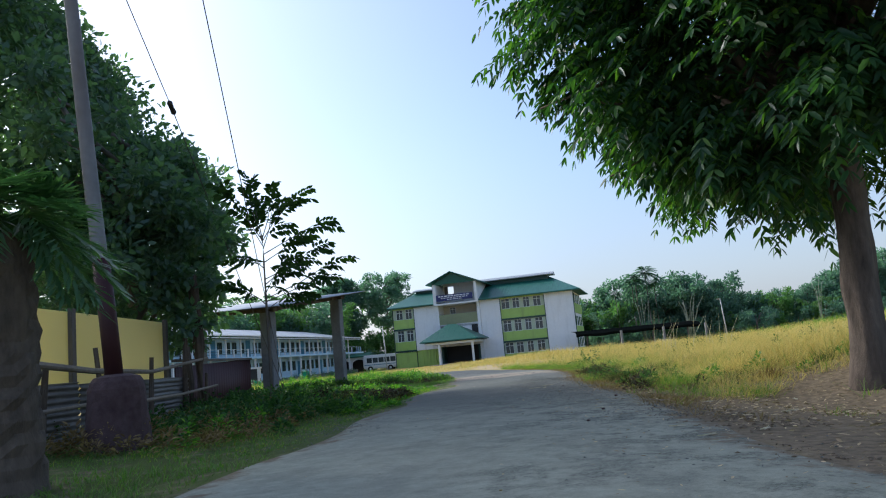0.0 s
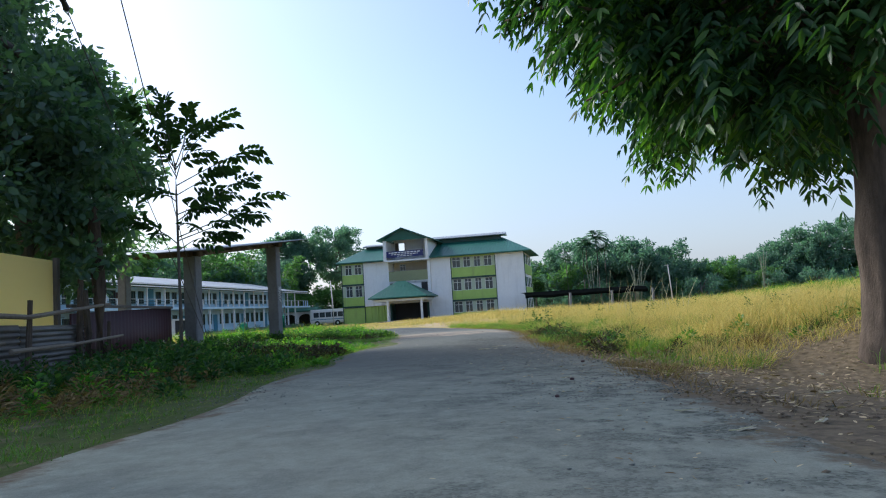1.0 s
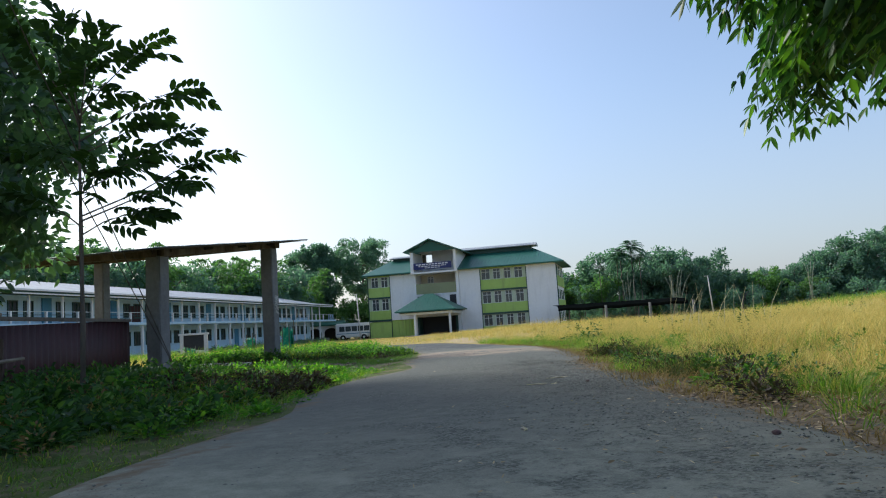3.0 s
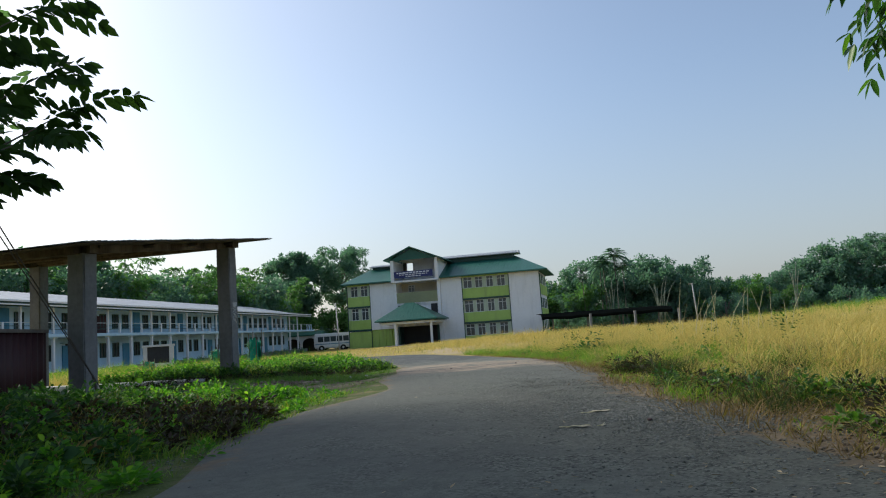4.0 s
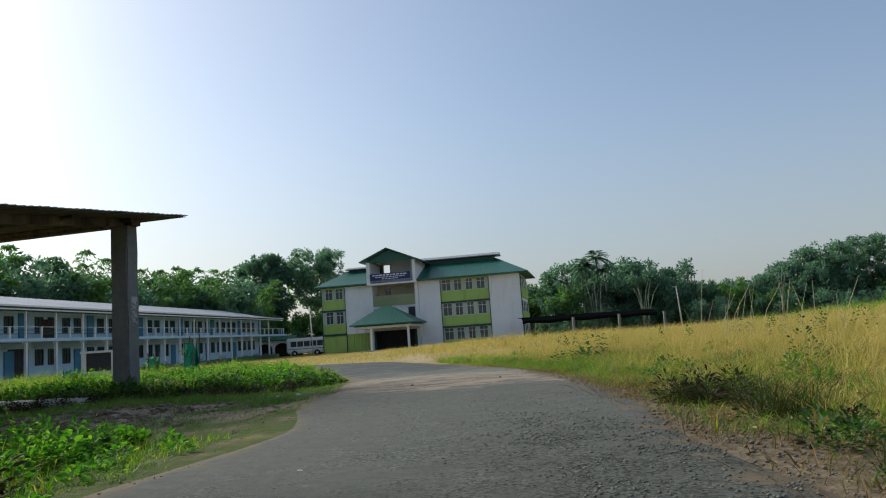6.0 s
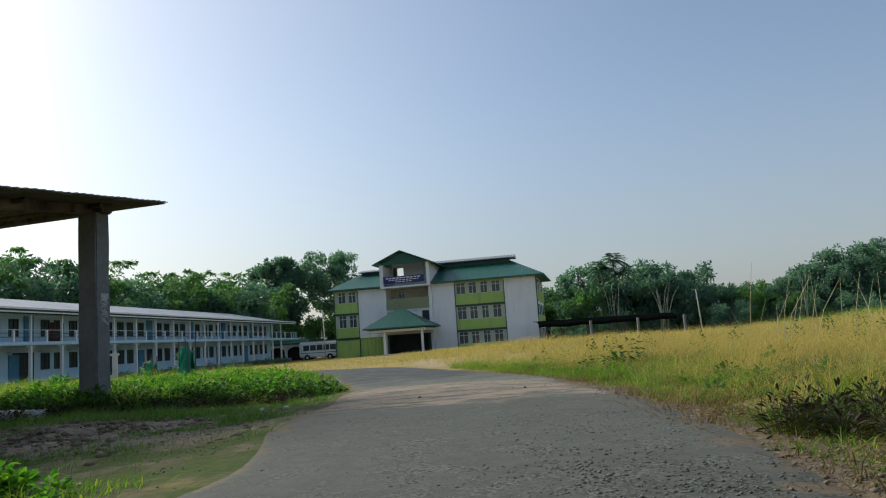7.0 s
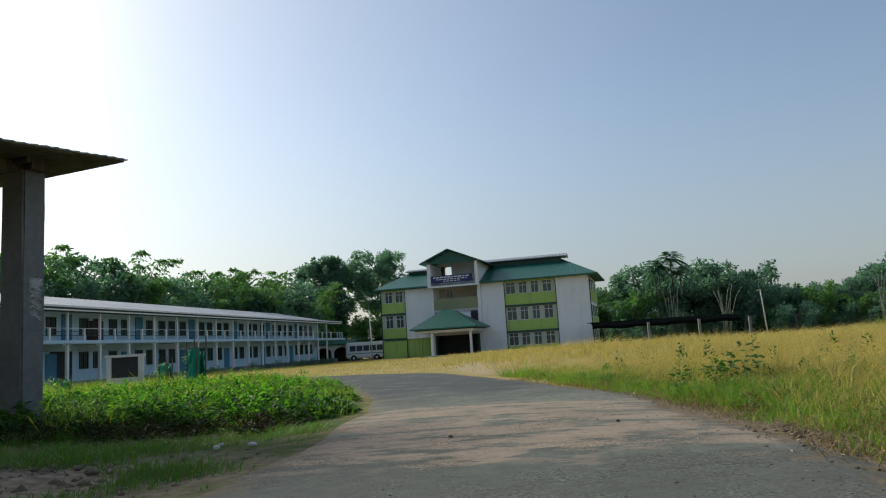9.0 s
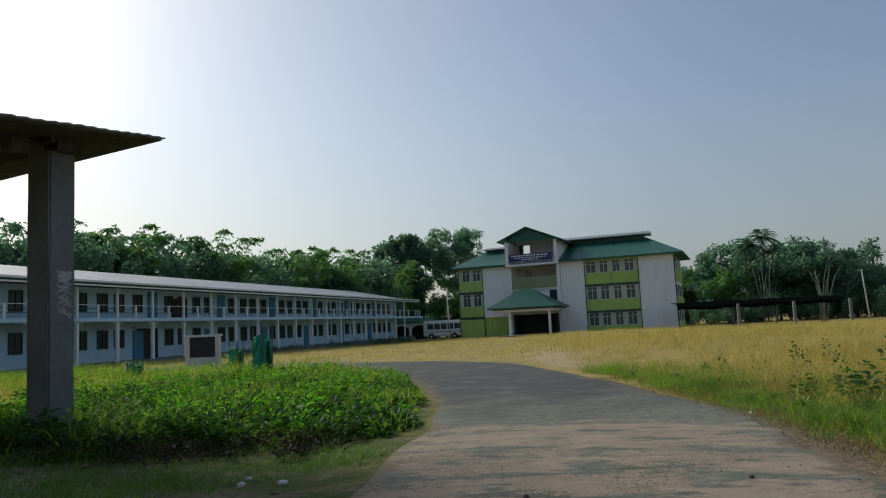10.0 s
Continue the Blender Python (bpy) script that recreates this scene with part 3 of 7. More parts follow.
def window_unit(parent, s0, s1, z0, z1, y, panes=2, rail=True, frame_mat=None, pane_mat=None):
    """A framed window: frame with mullions, and dark panes set back in it."""
    t = 0.07
    xs, zs = [s0], [z0, z0 + t]
    for i in range(panes):
        a, b = s0 + (s1 - s0) * i / panes, s0 + (s1 - s0) * (i + 1) / panes
        xs += [a + (t if i == 0 else 0.03), b - (t if i == panes - 1 else 0.03)]
    xs.append(s1)
    if rail:
        zz = z0 + (z1 - z0) * 0.7
        zs += [zz - 0.03, zz + 0.03]
    zs += [z1 - t, z1]
    holes = {(i, k) for i in range(1, len(xs) - 1, 2) for k in range(1, len(zs) - 1, 2)}
    fr = part("window", lattice(xs, zs, holes, y, y + 0.09), frame_mat or M_FRAME, parent)
    for i in range(panes):
        boxes("pane", [(xs[1 + 2 * i] - 0.01, xs[2 + 2 * i] + 0.01, y + 0.045, y + 0.06, z0 + t - 0.01, z1 - t + 0.01)], pane_mat or M_GLASS, fr)
    return fr


def three_storey():
    H = thing("college_building", "three-storey white and lime-green block with green metal roofs and entrance porch", "building",
              pose(-8.55, 126.0, 0, 0, 0, -15.5))
    B = -0.95
    boxes("wall", [(0.15, 7.6, 0.7, 14, B, 8.75), (14.95, 29.7, 0.7, 14, B, 8.75), (7.6, 14.95, 3.2, 14, B, 8.45)], M_WHITE, H)
    for a, b in ((3.75, 7.6), (14.97, 18.25), (25.3, 29.75)):
        boxes("pier_wall", [(a, b, 0, 0.7, B if a > 5 else 1.75, 8.78)], M_WHITE, H, bevel=0.02)
    boxes("ground_floor_wall", [(3.75, 7.6, 0.25, 0.7, B, 1.75)], M_GREEN, H, "lime-green plaster wall")
    for s in (4.7, 5.8, 6.8):
        boxes("pilaster", [(s - 0.12, s + 0.12, 0.12, 0.26, B, 1.75)], M_GREEN, H)
    # green window bays
    for x0, x1, wins in ((18.25, 25.3, ((18.4, 19.75), (20.2, 21.35), (21.9, 22.95), (23.5, 24.75))), (0.1, 3.75, ((0.6, 1.75), (2.2, 3.35)))):
        for z0, z1 in ((5.47, 6.97), (1.93, 3.35), (B, -0.1 if x0 > 5 else 1.6)):
            boxes("spandrel", [(x0, x1, 0.12, 0.7, z0, z1)], M_GREEN, H, "lime-green painted band", bevel=0.015)
        for z0, z1 in ((8.64, 8.8), (5.2, 5.47), (1.65, 1.93)):
            boxes("lintel", [(x0, x1, 0.02, 0.7, z0, z1)], M_DARKTRIM if z0 < 8 else M_GREEN, H)
        for z0, z1 in ((6.97, 8.64), (3.35, 5.2)) + (((-0.1, 1.65),) if x0 > 5 else ()):
            edges = [x0] + [e for w in wins for e in w] + [x1]
            for a, b in zip(edges[::2], edges[1::2]):
                boxes("bay_pier", [(a, b, 0.14, 0.7, z0, z1)], M_PIER, H, "pale grey-green plaster pier")
            for a, b in wins:
                window_unit(H, a, b, z0, z1, 0.3)
        boxes("drain_pipe", [(x0 - 0.06, x0 + 0.04, -0.02, 0.08, B, 8.6)], M_DARKTRIM, H)
        boxes("drain_pipe", [(x1 - 0.04, x1 + 0.06, -0.02, 0.08, B, 8.6)], M_DARKTRIM, H)
    # green end wall with windows
    for z0, z1 in ((5.42, 6.93), (1.92, 3.33), (B, -0.1)):
        boxes("side_band", [(29.702, 29.82, 0.75, 14, z0, z1)], M_GREEN, H)
    boxes("side_pipe", [(29.752, 29.86, 0.5, 0.62, B, 8.6)], M_DARKTRIM, H)
    for z in (3.4, 7.0, 0.0):
        for y in (2.0, 5.0, 8.0, 11.0):
            boxes("side_window", [(29.705, 29.77, y, y + 1.3, z, z + 1.5)], M_GLASS, H)
    # central tower with open loggias
    for a, b in ((7.62, 8.12), (14.5, 14.95)):
        boxes("tower_pilaster", [(a, b, -1.2, -0.75, 8.82, 11.95)], M_WHITE, H)
        boxes("tower_side_wall", [(a, b, -0.75, 4.2, 8.82, 11.9)], M_WHITE, H)
        boxes("lower_side_wall", [(a, b, -0.35, 3.2, B, 8.58)], M_WHITE, H)
    boxes("floor_slab", [(7.6, 14.97, -1.25, 4.2, 8.58, 8.82)], M_WHITE, H)
    boxes("floor_slab", [(8.14, 14.48, -0.3, 3.2, 5.0, 5.33)], M_WHITE, H)
    boxes("parapet", [(8.13, 14.49, -0.34, -0.12, 5.45, 7.05)], M_KHAKI, H, "khaki painted balcony parapet")
    boxes("loggia_back_wall", [(8.12, 14.5, 2.9, 3.2, 5.33, 8.58)], M_CREAM, H)
    window_unit(H, 9.2, 10.2, 7.2, 8.3, 2.78)
    # back wall of the top loggia, with an opening clear through to the sky
    boxes("top_back_wall", [(8.12, 8.85, 3.9, 4.2, 8.48, 12.2), (9.9, 14.5, 3.9, 4.2, 8.48, 12.2), (8.85, 9.9, 3.9, 4.2, 8.48, 10.65), (8.85, 9.9, 3.9, 4.2, 11.9, 12.2)], M_WHITE, H)
    bm = bmesh.new()
    q = [bm.verts.new((x, y, z)) for y in (3.9, 4.2) for x, z in ((7.6, 12.2), (10.95, 13.8), (14.95, 12.2))]
    bm.faces.new(q[:3])
    bm.faces.new(q[3:][::-1])
    for i in range(3):
        bm.faces.new((q[i], q[(i + 1) % 3], q[(i + 1) % 3 + 3], q[i + 3]))
    part("back_gable", bm, M_WHITE, H)
    boxes("opening_frame", [(8.3, 8.85, 3.84, 3.9, 10.4, 11.95), (9.9, 9.98, 3.84, 4.24, 10.55, 11.98), (8.75, 9.98, 3.84, 4.24, 10.55, 10.65)], M_GREYBARK, H)
    boxes("entrance_wall", [(8.12, 14.5, -0.3, -0.1, 1.9, 5.45)], M_WHITE, H)
    # near-black sheets give the inner shade of the openings and the entrance
    for a, b in ((8.25, 9.2), (13.4, 14.4)):
        boxes("dark_opening", [(a, b, -0.36, -0.3, 3.4, 5.1)], M_DARK, H)
    boxes("doorway", [(8.12, 14.5, 1.6, 1.75, B, 1.9)], M_DARK, H, "dark sheet for the shade inside the entrance")
    sign = boxes("sign_board", [(8.2, 14.2, -1.42, -1.34, 9.2, 10.2)], M_SIGN, H, "navy sign board with rows of white lettering")
    for z, a, b, t in ((9.95, 8.6, 13.8, 0.18), (9.66, 9.0, 13.4, 0.12), (9.4, 10.0, 12.4, 0.12)):
        x = a
        k = 0
        while x < b:
            w = 0.30 + 0.25 * ((k * 37) % 5) / 5
            boxes("lettering_bar", [(x, min(x + w, b), -1.438, -1.421, z - t / 2, z + t / 2)], M_LETTER, sign)
            x += w + 0.12
            k += 1
    # gable roof of the tower
    bm = bmesh.new()
    prof = [(6.75, 11.95), (10.95, 13.75), (16.0, 11.6)]
    top = [(x, z + 0.14) for x, z in prof]
    for y in (-1.9, 9.0):
        for x, z in prof + top:
            bm.verts.new((x, y, z))
    bm.verts.ensure_lookup_table()
    v = bm.verts
    for a, b in ((0, 1), (1, 2)):
        bm.faces.new((v[a], v[b], v[b + 6], v[a + 6]))
        bm.faces.new((v[a + 3], v[b + 3], v[b + 9], v[a + 9]))
    for k in (0, 6):
        bm.faces.new((v[k], v[k + 1], v[k + 4], v[k + 3]))
        bm.faces.new((v[k + 1], v[k + 2], v[k + 5], v[k + 4]))
    for a, b in ((0, 3), (2, 5)):
        bm.faces.new((v[a], v[b], v[b + 6], v[a + 6]))
    part("gable_roof", bm, M_GREENROOF, H)
    bm = bmesh.new()
    q = [bm.verts.new((x, y, z)) for y in (-1.0, -0.9) for x, z in ((7.5, 11.95), (10.95, 13.6), (15.0, 11.95))]
    bm.faces.new(q[:3])
    bm.faces.new(q[3:][::-1])
    for i in range(3):
        bm.faces.new((q[i], q[(i + 1) % 3], q[(i + 1) % 3 + 3], q[i + 3]))
    part("gable_panel", bm, M_GREENROOF, H, "green metal gable panel")
    # wing roofs with raised ridge vents
    hip_roof("wing_roof", 14.97, 31.1, -0.85, 14.8, 8.95, 14.97, 25.8, 11.9, M_GREENROOF, H)
    hip_roof("wing_roof", -0.6, 7.58, -0.85, 14.8, 9.0, 2.5, 7.58, 11.8, M_GREENROOF, H)
    boxes("attic_wall", [(10.3, 14.97, 4.22, 8.9, 8.46, 11.8)], M_WHITE, H)
    boxes("vent_wall", [(14.0, 25.6, 6.1, 7.8, 11.2, 12.25)], M_DARKTRIM, H)
    hip_roof("vent_cap", 14.0, 26.5, 5.3, 8.6, 12.3, 14.0, 26.5, 12.75, M_TIN, H, 0.1)
    boxes("vent_wall", [(2.6, 7.58, 6.1, 7.8, 11.0, 11.9)], M_DARKTRIM, H)
    hip_roof("vent_cap", 2.2, 7.58, 5.3, 8.6, 11.9, 2.2, 7.58, 12.25, M_TIN, H, 0.1)
    # porch
    hip_roof("porch_roof", 6.9, 16.0, -8.3, -0.36, 2.82, 10.5, 11.8, 5.3, M_GREENROOF, H)
    boxes("porch_beam", [(7.5, 15.3, -7.6, -7.3, 2.22, 2.55), (7.5, 7.8, -7.3, -0.36, 2.22, 2.55), (15.0, 15.3, -7.3, -0.36, 2.22, 2.55)], M_WHITE, H)
    for x in (9.7, 14.9):
        boxes("porch_pillar", [(x - 0.15, x + 0.15, -7.6, -7.3, B, 2.22)], M_WHITE, H, bevel=0.03)
    boxes("porch_floor", [(8.0, 16.0, -8.0, 1.6, B - 0.3, B + 0.18)], M_CONCRETE, H)
    boxes("porch_ceiling", [(7.2, 15.7, -7.2, -0.4, 2.56, 2.62)], M_DARK, H)
    for a, b in ((8.12, 8.4), (14.2, 14.5)):
        boxes("entrance_jamb", [(a, b, -0.6, 1.6, B, 1.9)], M_DARKTRIM, H)


three_storey()


# ---- long two-storey building ----
def long_block():
    B = -0.42
    H = thing("classroom_block", "long two-storey white classroom block with verandah, blue doors, tin roof", "building",
              pose(-25.12, 61.05, 0, 0, 0, 79.6))
    s0, s1 = -26.2, 59.6
    boxes("wall", [(s0, s1 - 2.0, 1.9, 9.0, B - 0.3, 4.62)], M_AGED_SHADE, H)
    boxes("plinth", [(s0, s1, -0.25, 1.9, B - 0.3, B + 0.12)], M_CONCRETE, H)
    boxes("verandah_slab", [(s0, s1 + 3.5, -0.3, 1.9, 2.16, 2.4)], M_AGED_SHADE, H)
    boxes("fascia", [(s0, s1 + 3.5, -0.34, -0.3, 2.2, 2.36)], M_AGED_SHADE, H)
    # mono-pitch front of the roof, with corrugations
    bm = bmesh.new()
    n = int((s1 + 1 - s0) / 0.28)
    prof = ((-0.75, 4.55), (5.4, 5.85), (10.2, 4.75))
    prev = None
    for i in range(n + 1):
        x = s0 + (s1 + 1 - s0) * i / n
        cut = max(0.0, (x - (s1 - 6.5)) / 7.5)
        dz = 0.022 if i % 2 else 0.0
        rise = 1 - cut
        row = [bm.verts.new((x, prof[0][0], prof[0][1] + dz)), bm.verts.new((x, prof[1][0], prof[0][1] + (prof[1][1] - prof[0][1]) * rise + dz)),
               bm.verts.new((x, prof[2][0], prof[2][1] + dz))]
        if prev:
            bm.faces.new((prev[0], row[0], row[1], prev[1]))
            bm.faces.new((prev[1], row[1], row[2], prev[2]))
        prev = row
    roof = part("roof", bm, M_TIN, H, "pale grey corrugated tin roof")
    sol = roof.modifiers.new("thickness", "SOLIDIFY")
    sol.thickness = 0.04
    boxes("eave_board", [(s0, s1 + 1, -0.80, -0.755, 4.48, 4.60)], M_WHITE, H)
    # dark strip painted in for the shadow gap between the white boards
    boxes("soffit_board", [(s0, s1 + 0.9, -0.66, -0.62, 4.36, 4.50)], M_DARKTRIM, H)
    boxes("eave_trim", [(s0, s1 + 0.9, -0.70, -0.66, 4.27, 4.36)], M_WHITE, H)
    boxes("eave_beam", [(s0, s1, -0.1, 0.02, 4.25, 4.5)], M_DARKTRIM, H)
    boxes("ceiling_board", [(s0, s1, 0.03, 1.9, 4.42, 4.46)], M_AGED_SHADE, H)
    post_lo = boxes("post", [(-0.09, 0.09, -0.09, 0.09, B + 0.12, 2.16)], M_WHITE, H)
    post_up = boxes("post", [(-0.07, 0.07, -0.07, 0.07, 2.4, 4.26)], M_WHITE, H)
    stub = boxes("rail_post", [(-0.07, 0.07, -0.07, 0.07, 2.4, 3.22)], M_WHITE, H)
    bracket = boxes("post_bracket", [(-0.45, 0.45, -0.05, 0.05, 2.05, 2.16)], M_AGED_SHADE, H)

    def again(ob, s, y=0.0):
        c = ob.copy()
        scene.collection.objects.link(c)
        c.location = (s, y, 0)

    win = window_unit(H, -0.46, 0.46, 0.0, 1.2, 0.0, 2, False, frame_mat=M_DARKTRIM, pane_mat=M_PANE)
    kids = list(win.children)
    door = boxes("door", [(-0.48, 0.48, 1.80, 1.88, B + 0.13, 1.62)], M_BLUE, H, "blue painted timber door")
    door_up = boxes("door", [(-0.48, 0.48, 1.80, 1.88, 2.42, 4.3)], M_BLUE, H, "blue painted timber door")
    shade = boxes("window_hood", [(-0.65, 0.65, 1.55, 1.9, 1.78, 1.84)], M_AGED_SHADE, H)
    for i in range(-8, 18):
        s = 0.22 + 3.3 * i
        for ob in (post_lo, post_up, bracket):
            again(ob, s)
        again(stub, s + 1.65)
        if s < s1 - 4:
            for z, low in ((0.45, True), (2.75, False)):
                for k, off in ((0, 0.85), (1, 2.35)):
                    if (i * 2 + k + (1 if low else 0)) % 5 == 0:
                        again(door if low else door_up, s + off)
                    else:
                        w = win.copy()
                        scene.collection.objects.link(w)
                        w.location = (s + off, 1.82, z + (0.05 if low else 0.12))
                        for q in kids:
                            c = q.copy()
                            scene.collection.objects.link(c)
                            c.parent = w
                    if low and k == 0:
                        again(shade, s + off)
    for ob in kids + [win, door, door_up, shade, post_lo, post_up, stub, bracket]:
        bpy.data.objects.remove(ob)
    for z in (2.72, 2.98, 3.2):
        boxes("hand_rail", [(s0, s1 + 3.3, -0.02, 0.02, z - 0.018, z + 0.018)], M_DARKTRIM if z < 3.1 else M_FRAME, H)
    # open bays are flat dark sheets, their inner shade put in as colour
    for a in (7.6, -10.5):
        boxes("open_bay", [(a, a + 2.1, 1.82, 1.88, B + 0.12, 1.75)], M_DARK, H, "dark sheet for the shade inside an open bay")
    boxes("brick_panel", [(11.3, 13.1, 1.83, 1.88, 2.45, 3.9)], M_REDTIN, H, "unplastered red brick panel")
    for i in range(3):
        boxes("terrace_post", [(s1 + 1.0 + i, s1 + 1.1 + i, -0.06, 0.06, 2.4, 3.2)], M_AGED_SHADE, H)


long_block()


def arched_shed():
    m = pose(-19.2, 131.0, 0, 0, 0, -4)
    H = thing("vehicle_shed", "low white arched shed with a green roof edge", "shed", m)
    bm = bmesh.new()
    z0, z1 = -1.0, 1.55
    for a in (0.0, 2.7, 5.4):
        box(bm, a - 0.18, a + 0.18, 0, 0.3, z0, z1)
    for a in (0.0, 2.7):
        n = 8
        for i in range(n):
            t0, t1 = math.pi * i / n, math.pi * (i + 1) / n
            xa, xb = a + 1.35 - 1.17 * math.cos(t0), a + 1.35 - 1.17 * math.cos(t1)
            za, zb = 0.45 + 0.75 * math.sin(t0), 0.45 + 0.75 * math.sin(t1)
            v = [bm.verts.new(p) for p in ((xa, 0, za), (xb, 0, zb), (xb, 0, z1), (xa, 0, z1), (xa, 0.3, za), (xb, 0.3, zb), (xb, 0.3, z1), (xa, 0.3, z1))]
            for f in ((0, 1, 2, 3), (7, 6, 5, 4), (0, 4, 5, 1), (3, 2, 6, 7)):
                bm.faces.new([v[k] for k in f])
    part("arcade", bm, M_WHITE, H)
    boxes("back_wall", [(-0.2, 5.6, 4.0, 4.2, z0, z1)], M_DARK, H)
    hip_roof("roof", -0.6, 6.0, -0.6, 4.8, 1.72, -0.6, 6.0, 2.3, M_GREENROOF, H, 0.12)


arched_shed()


def bus():
    B = -1.0
    H = thing("bus", "white minibus with dark side windows parked beside the building", "bus", pose(-14.2, 128.3, B, 0, 0, -5))
    bm = bmesh.new()
    box(bm, 0, 5.9, 0, 2.2, 0.45, 2.75)
    bmesh.ops.bevel(bm, geom=bm.edges[:], offset=0.16, segments=3, affect="EDGES")
    body = part("body", bm, M_BUS, H, smooth=False)
    for i in range(5):
        boxes("side_window", [(0.65 + i * 1.0, 1.52 + i * 1.0, -0.012, 0.05, 1.45, 2.25)], M_GLASS, body)
    boxes("windscreen", [(-0.012, 0.05, 0.25, 1.95, 1.35, 2.35)], M_GLASS, body)
    boxes("stripe", [(0.2, 5.7, -0.008, 0.03, 1.05, 1.15)], M_BLUE, body)
    boxes("bumper", [(-0.12, 0.1, 0.1, 2.1, 0.45, 0.72)], M_DARK, H)
    for y in (0.35, 1.65):
        boxes("headlight", [(-0.02, 0.06, y, y + 0.25, 0.85, 1.05)], M_FRAME, body)
    for x in (1.2, 4.6):
        for y in (-0.02, 1.98):
            bm = bmesh.new()
            bmesh.ops.create_cone(bm, cap_ends=True, segments=20, radius1=0.45, radius2=0.45, depth=0.24,
                                  matrix=Matrix.Translation((x, y + 0.12, 0.45)) @ Matrix.Rotation(math.pi / 2, 4, "X"))
            wheel = part("wheel", bm, M_RUBBER, H)
            bm = bmesh.new()
            bmesh.ops.create_cone(bm, cap_ends=True, segments=16, radius1=0.22, radius2=0.18, depth=0.27,
                                  matrix=Matrix.Translation((x, y + 0.12, 0.45)) @ Matrix.Rotation(math.pi / 2, 4, "X"))
            part("rim", bm, M_FRAME, wheel)


bus()


# ---- gate shelter ----
def gate_shelter():
    H = thing("gate_shelter", "open roadside shelter of grey concrete posts under a sloping tin roof", "shelter")
    posts = [(-3.96, 28.05, 2.87), (-5.15, 23.5, 2.31), (-9.35, 30.9, 3.05), (-10.9, 26.4, 2.55)]
    ang = math.atan2(4.6, 1.3) - math.pi / 2
    for x, y, top in posts:
        bm = bmesh.new()
        g = at(x, y) - 0.15
        box(bm, -0.155, 0.155, -0.155, 0.155, g, top)
        bmesh.ops.bevel(bm, geom=[e for e in bm.edges if abs(e.verts[0].co.z - e.verts[1].co.z) > 1], offset=0.018, segments=2, affect="EDGES")
        bmesh.ops.subdivide_edges(bm, edges=[e for e in bm.edges if abs(e.verts[0].co.z - e.verts[1].co.z) > 1], cuts=6)
        rr = random.Random(int(x * 100))
        for v in bm.verts:
            v.co.x += rr.uniform(-0.006, 0.006)
            v.co.y += rr.uniform(-0.006, 0.006)
        bmesh.ops.transform(bm, matrix=Matrix.Translation((x, y, 0)) @ Matrix.Rotation(ang, 4, "Z"), verts=bm.verts)
        p = part("post", bm, M_CONCRETE, H)
        if y > 27 and x > -5:
            bm = bmesh.new()
            rr = random.Random(8)
            M = Matrix.Translation((x, y, 0)) @ Matrix.Rotation(ang, 4, "Z")
            pts = []
            for i in range(190):
                u = i / 189
                pts.append(M @ Vector((0.1595, 0.02 + 0.10 * math.sin(i * 0.83) * math.sin(i * 0.31 + 1) , 1.22 + 0.42 * abs(math.sin(u * 5.3)) + 0.03 * math.cos(i * 1.1))))
            tube(bm, pts, [0.0035] * len(pts), 4)
            part("chalk_scrawl", bm, M_MARK, p, "pale chalk scribble")
    P = [Vector(p) for p in posts]
    for i, j in ((1, 0), (0, 2), (3, 2), (1, 3)):
        a, b = P[i], P[j]
        d = (b - a).normalized()
        q = d.to_track_quat("X", "Z").to_matrix().to_4x4()
        bm = bmesh.new()
        box(bm, -0.28, (b - a).length + 0.28, -0.09, 0.09, 0.0, 0.13)
        bmesh.ops.transform(bm, matrix=Matrix.Translation(a) @ q, verts=bm.verts)
        part("beam", bm, M_BARK, H, "dark timber beam")
    # corrugated roof sheet: ribs run across from the lane side to the far side
    u = (P[0] - P[1]).normalized()
    v = (P[2] - P[0]).normalized()
    o = P[1] + Vector((0, 0, 0.15))
    bm = bmesh.new()
    length, wide = (P[0] - P[1]).length, (P[2] - P[0]).length
    n = 132
    prev = None
    for i in range(n + 1):
        t = -0.75 + (length + 1.72) * i / n
        wave = 0.005 * math.sin(i * math.pi / 1.5)
        row = [bm.verts.new(o + u * t + v * s + Vector((0, 0, wave + 0.003 * math.sin(i * 0.37 + s)))) for s in (-0.78, 1.5, 3.5, wide + 0.5)]
        if prev:
            for k in range(3):
                bm.faces.new((prev[k], row[k], row[k + 1], prev[k + 1]))
        prev = row
    roof = part("roof_sheet", bm, M_TIN, H, "pale grey corrugated tin roof", smooth=True)
    m = roof.modifiers.new("thickness", "SOLIDIFY")
    m.thickness = 0.012
    # added dark layer: the shade under the pale sheet, put in as colour
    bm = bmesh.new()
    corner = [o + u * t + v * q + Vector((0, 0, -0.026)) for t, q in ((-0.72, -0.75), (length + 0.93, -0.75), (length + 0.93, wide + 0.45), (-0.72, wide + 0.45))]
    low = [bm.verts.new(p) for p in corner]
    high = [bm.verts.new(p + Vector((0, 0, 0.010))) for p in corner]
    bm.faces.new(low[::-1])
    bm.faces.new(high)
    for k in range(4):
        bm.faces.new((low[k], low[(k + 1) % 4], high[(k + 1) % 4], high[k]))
    part("lining", bm, M_BARK, H, "dark layer added for the shade under the roof sheet")
    for k in range(4):
        t = 0.1 + k * length / 3.2
        bm = bmesh.new()
        tube(bm, [o + u * t + v * -0.35 + Vector((0, 0, -0.055)), o + u * t + v * (wide + 0.3) + Vector((0, 0, -0.055))], [0.035, 0.03], 7)
        part("purlin", bm, M_BARK, H)
    return H


gate_shelter()
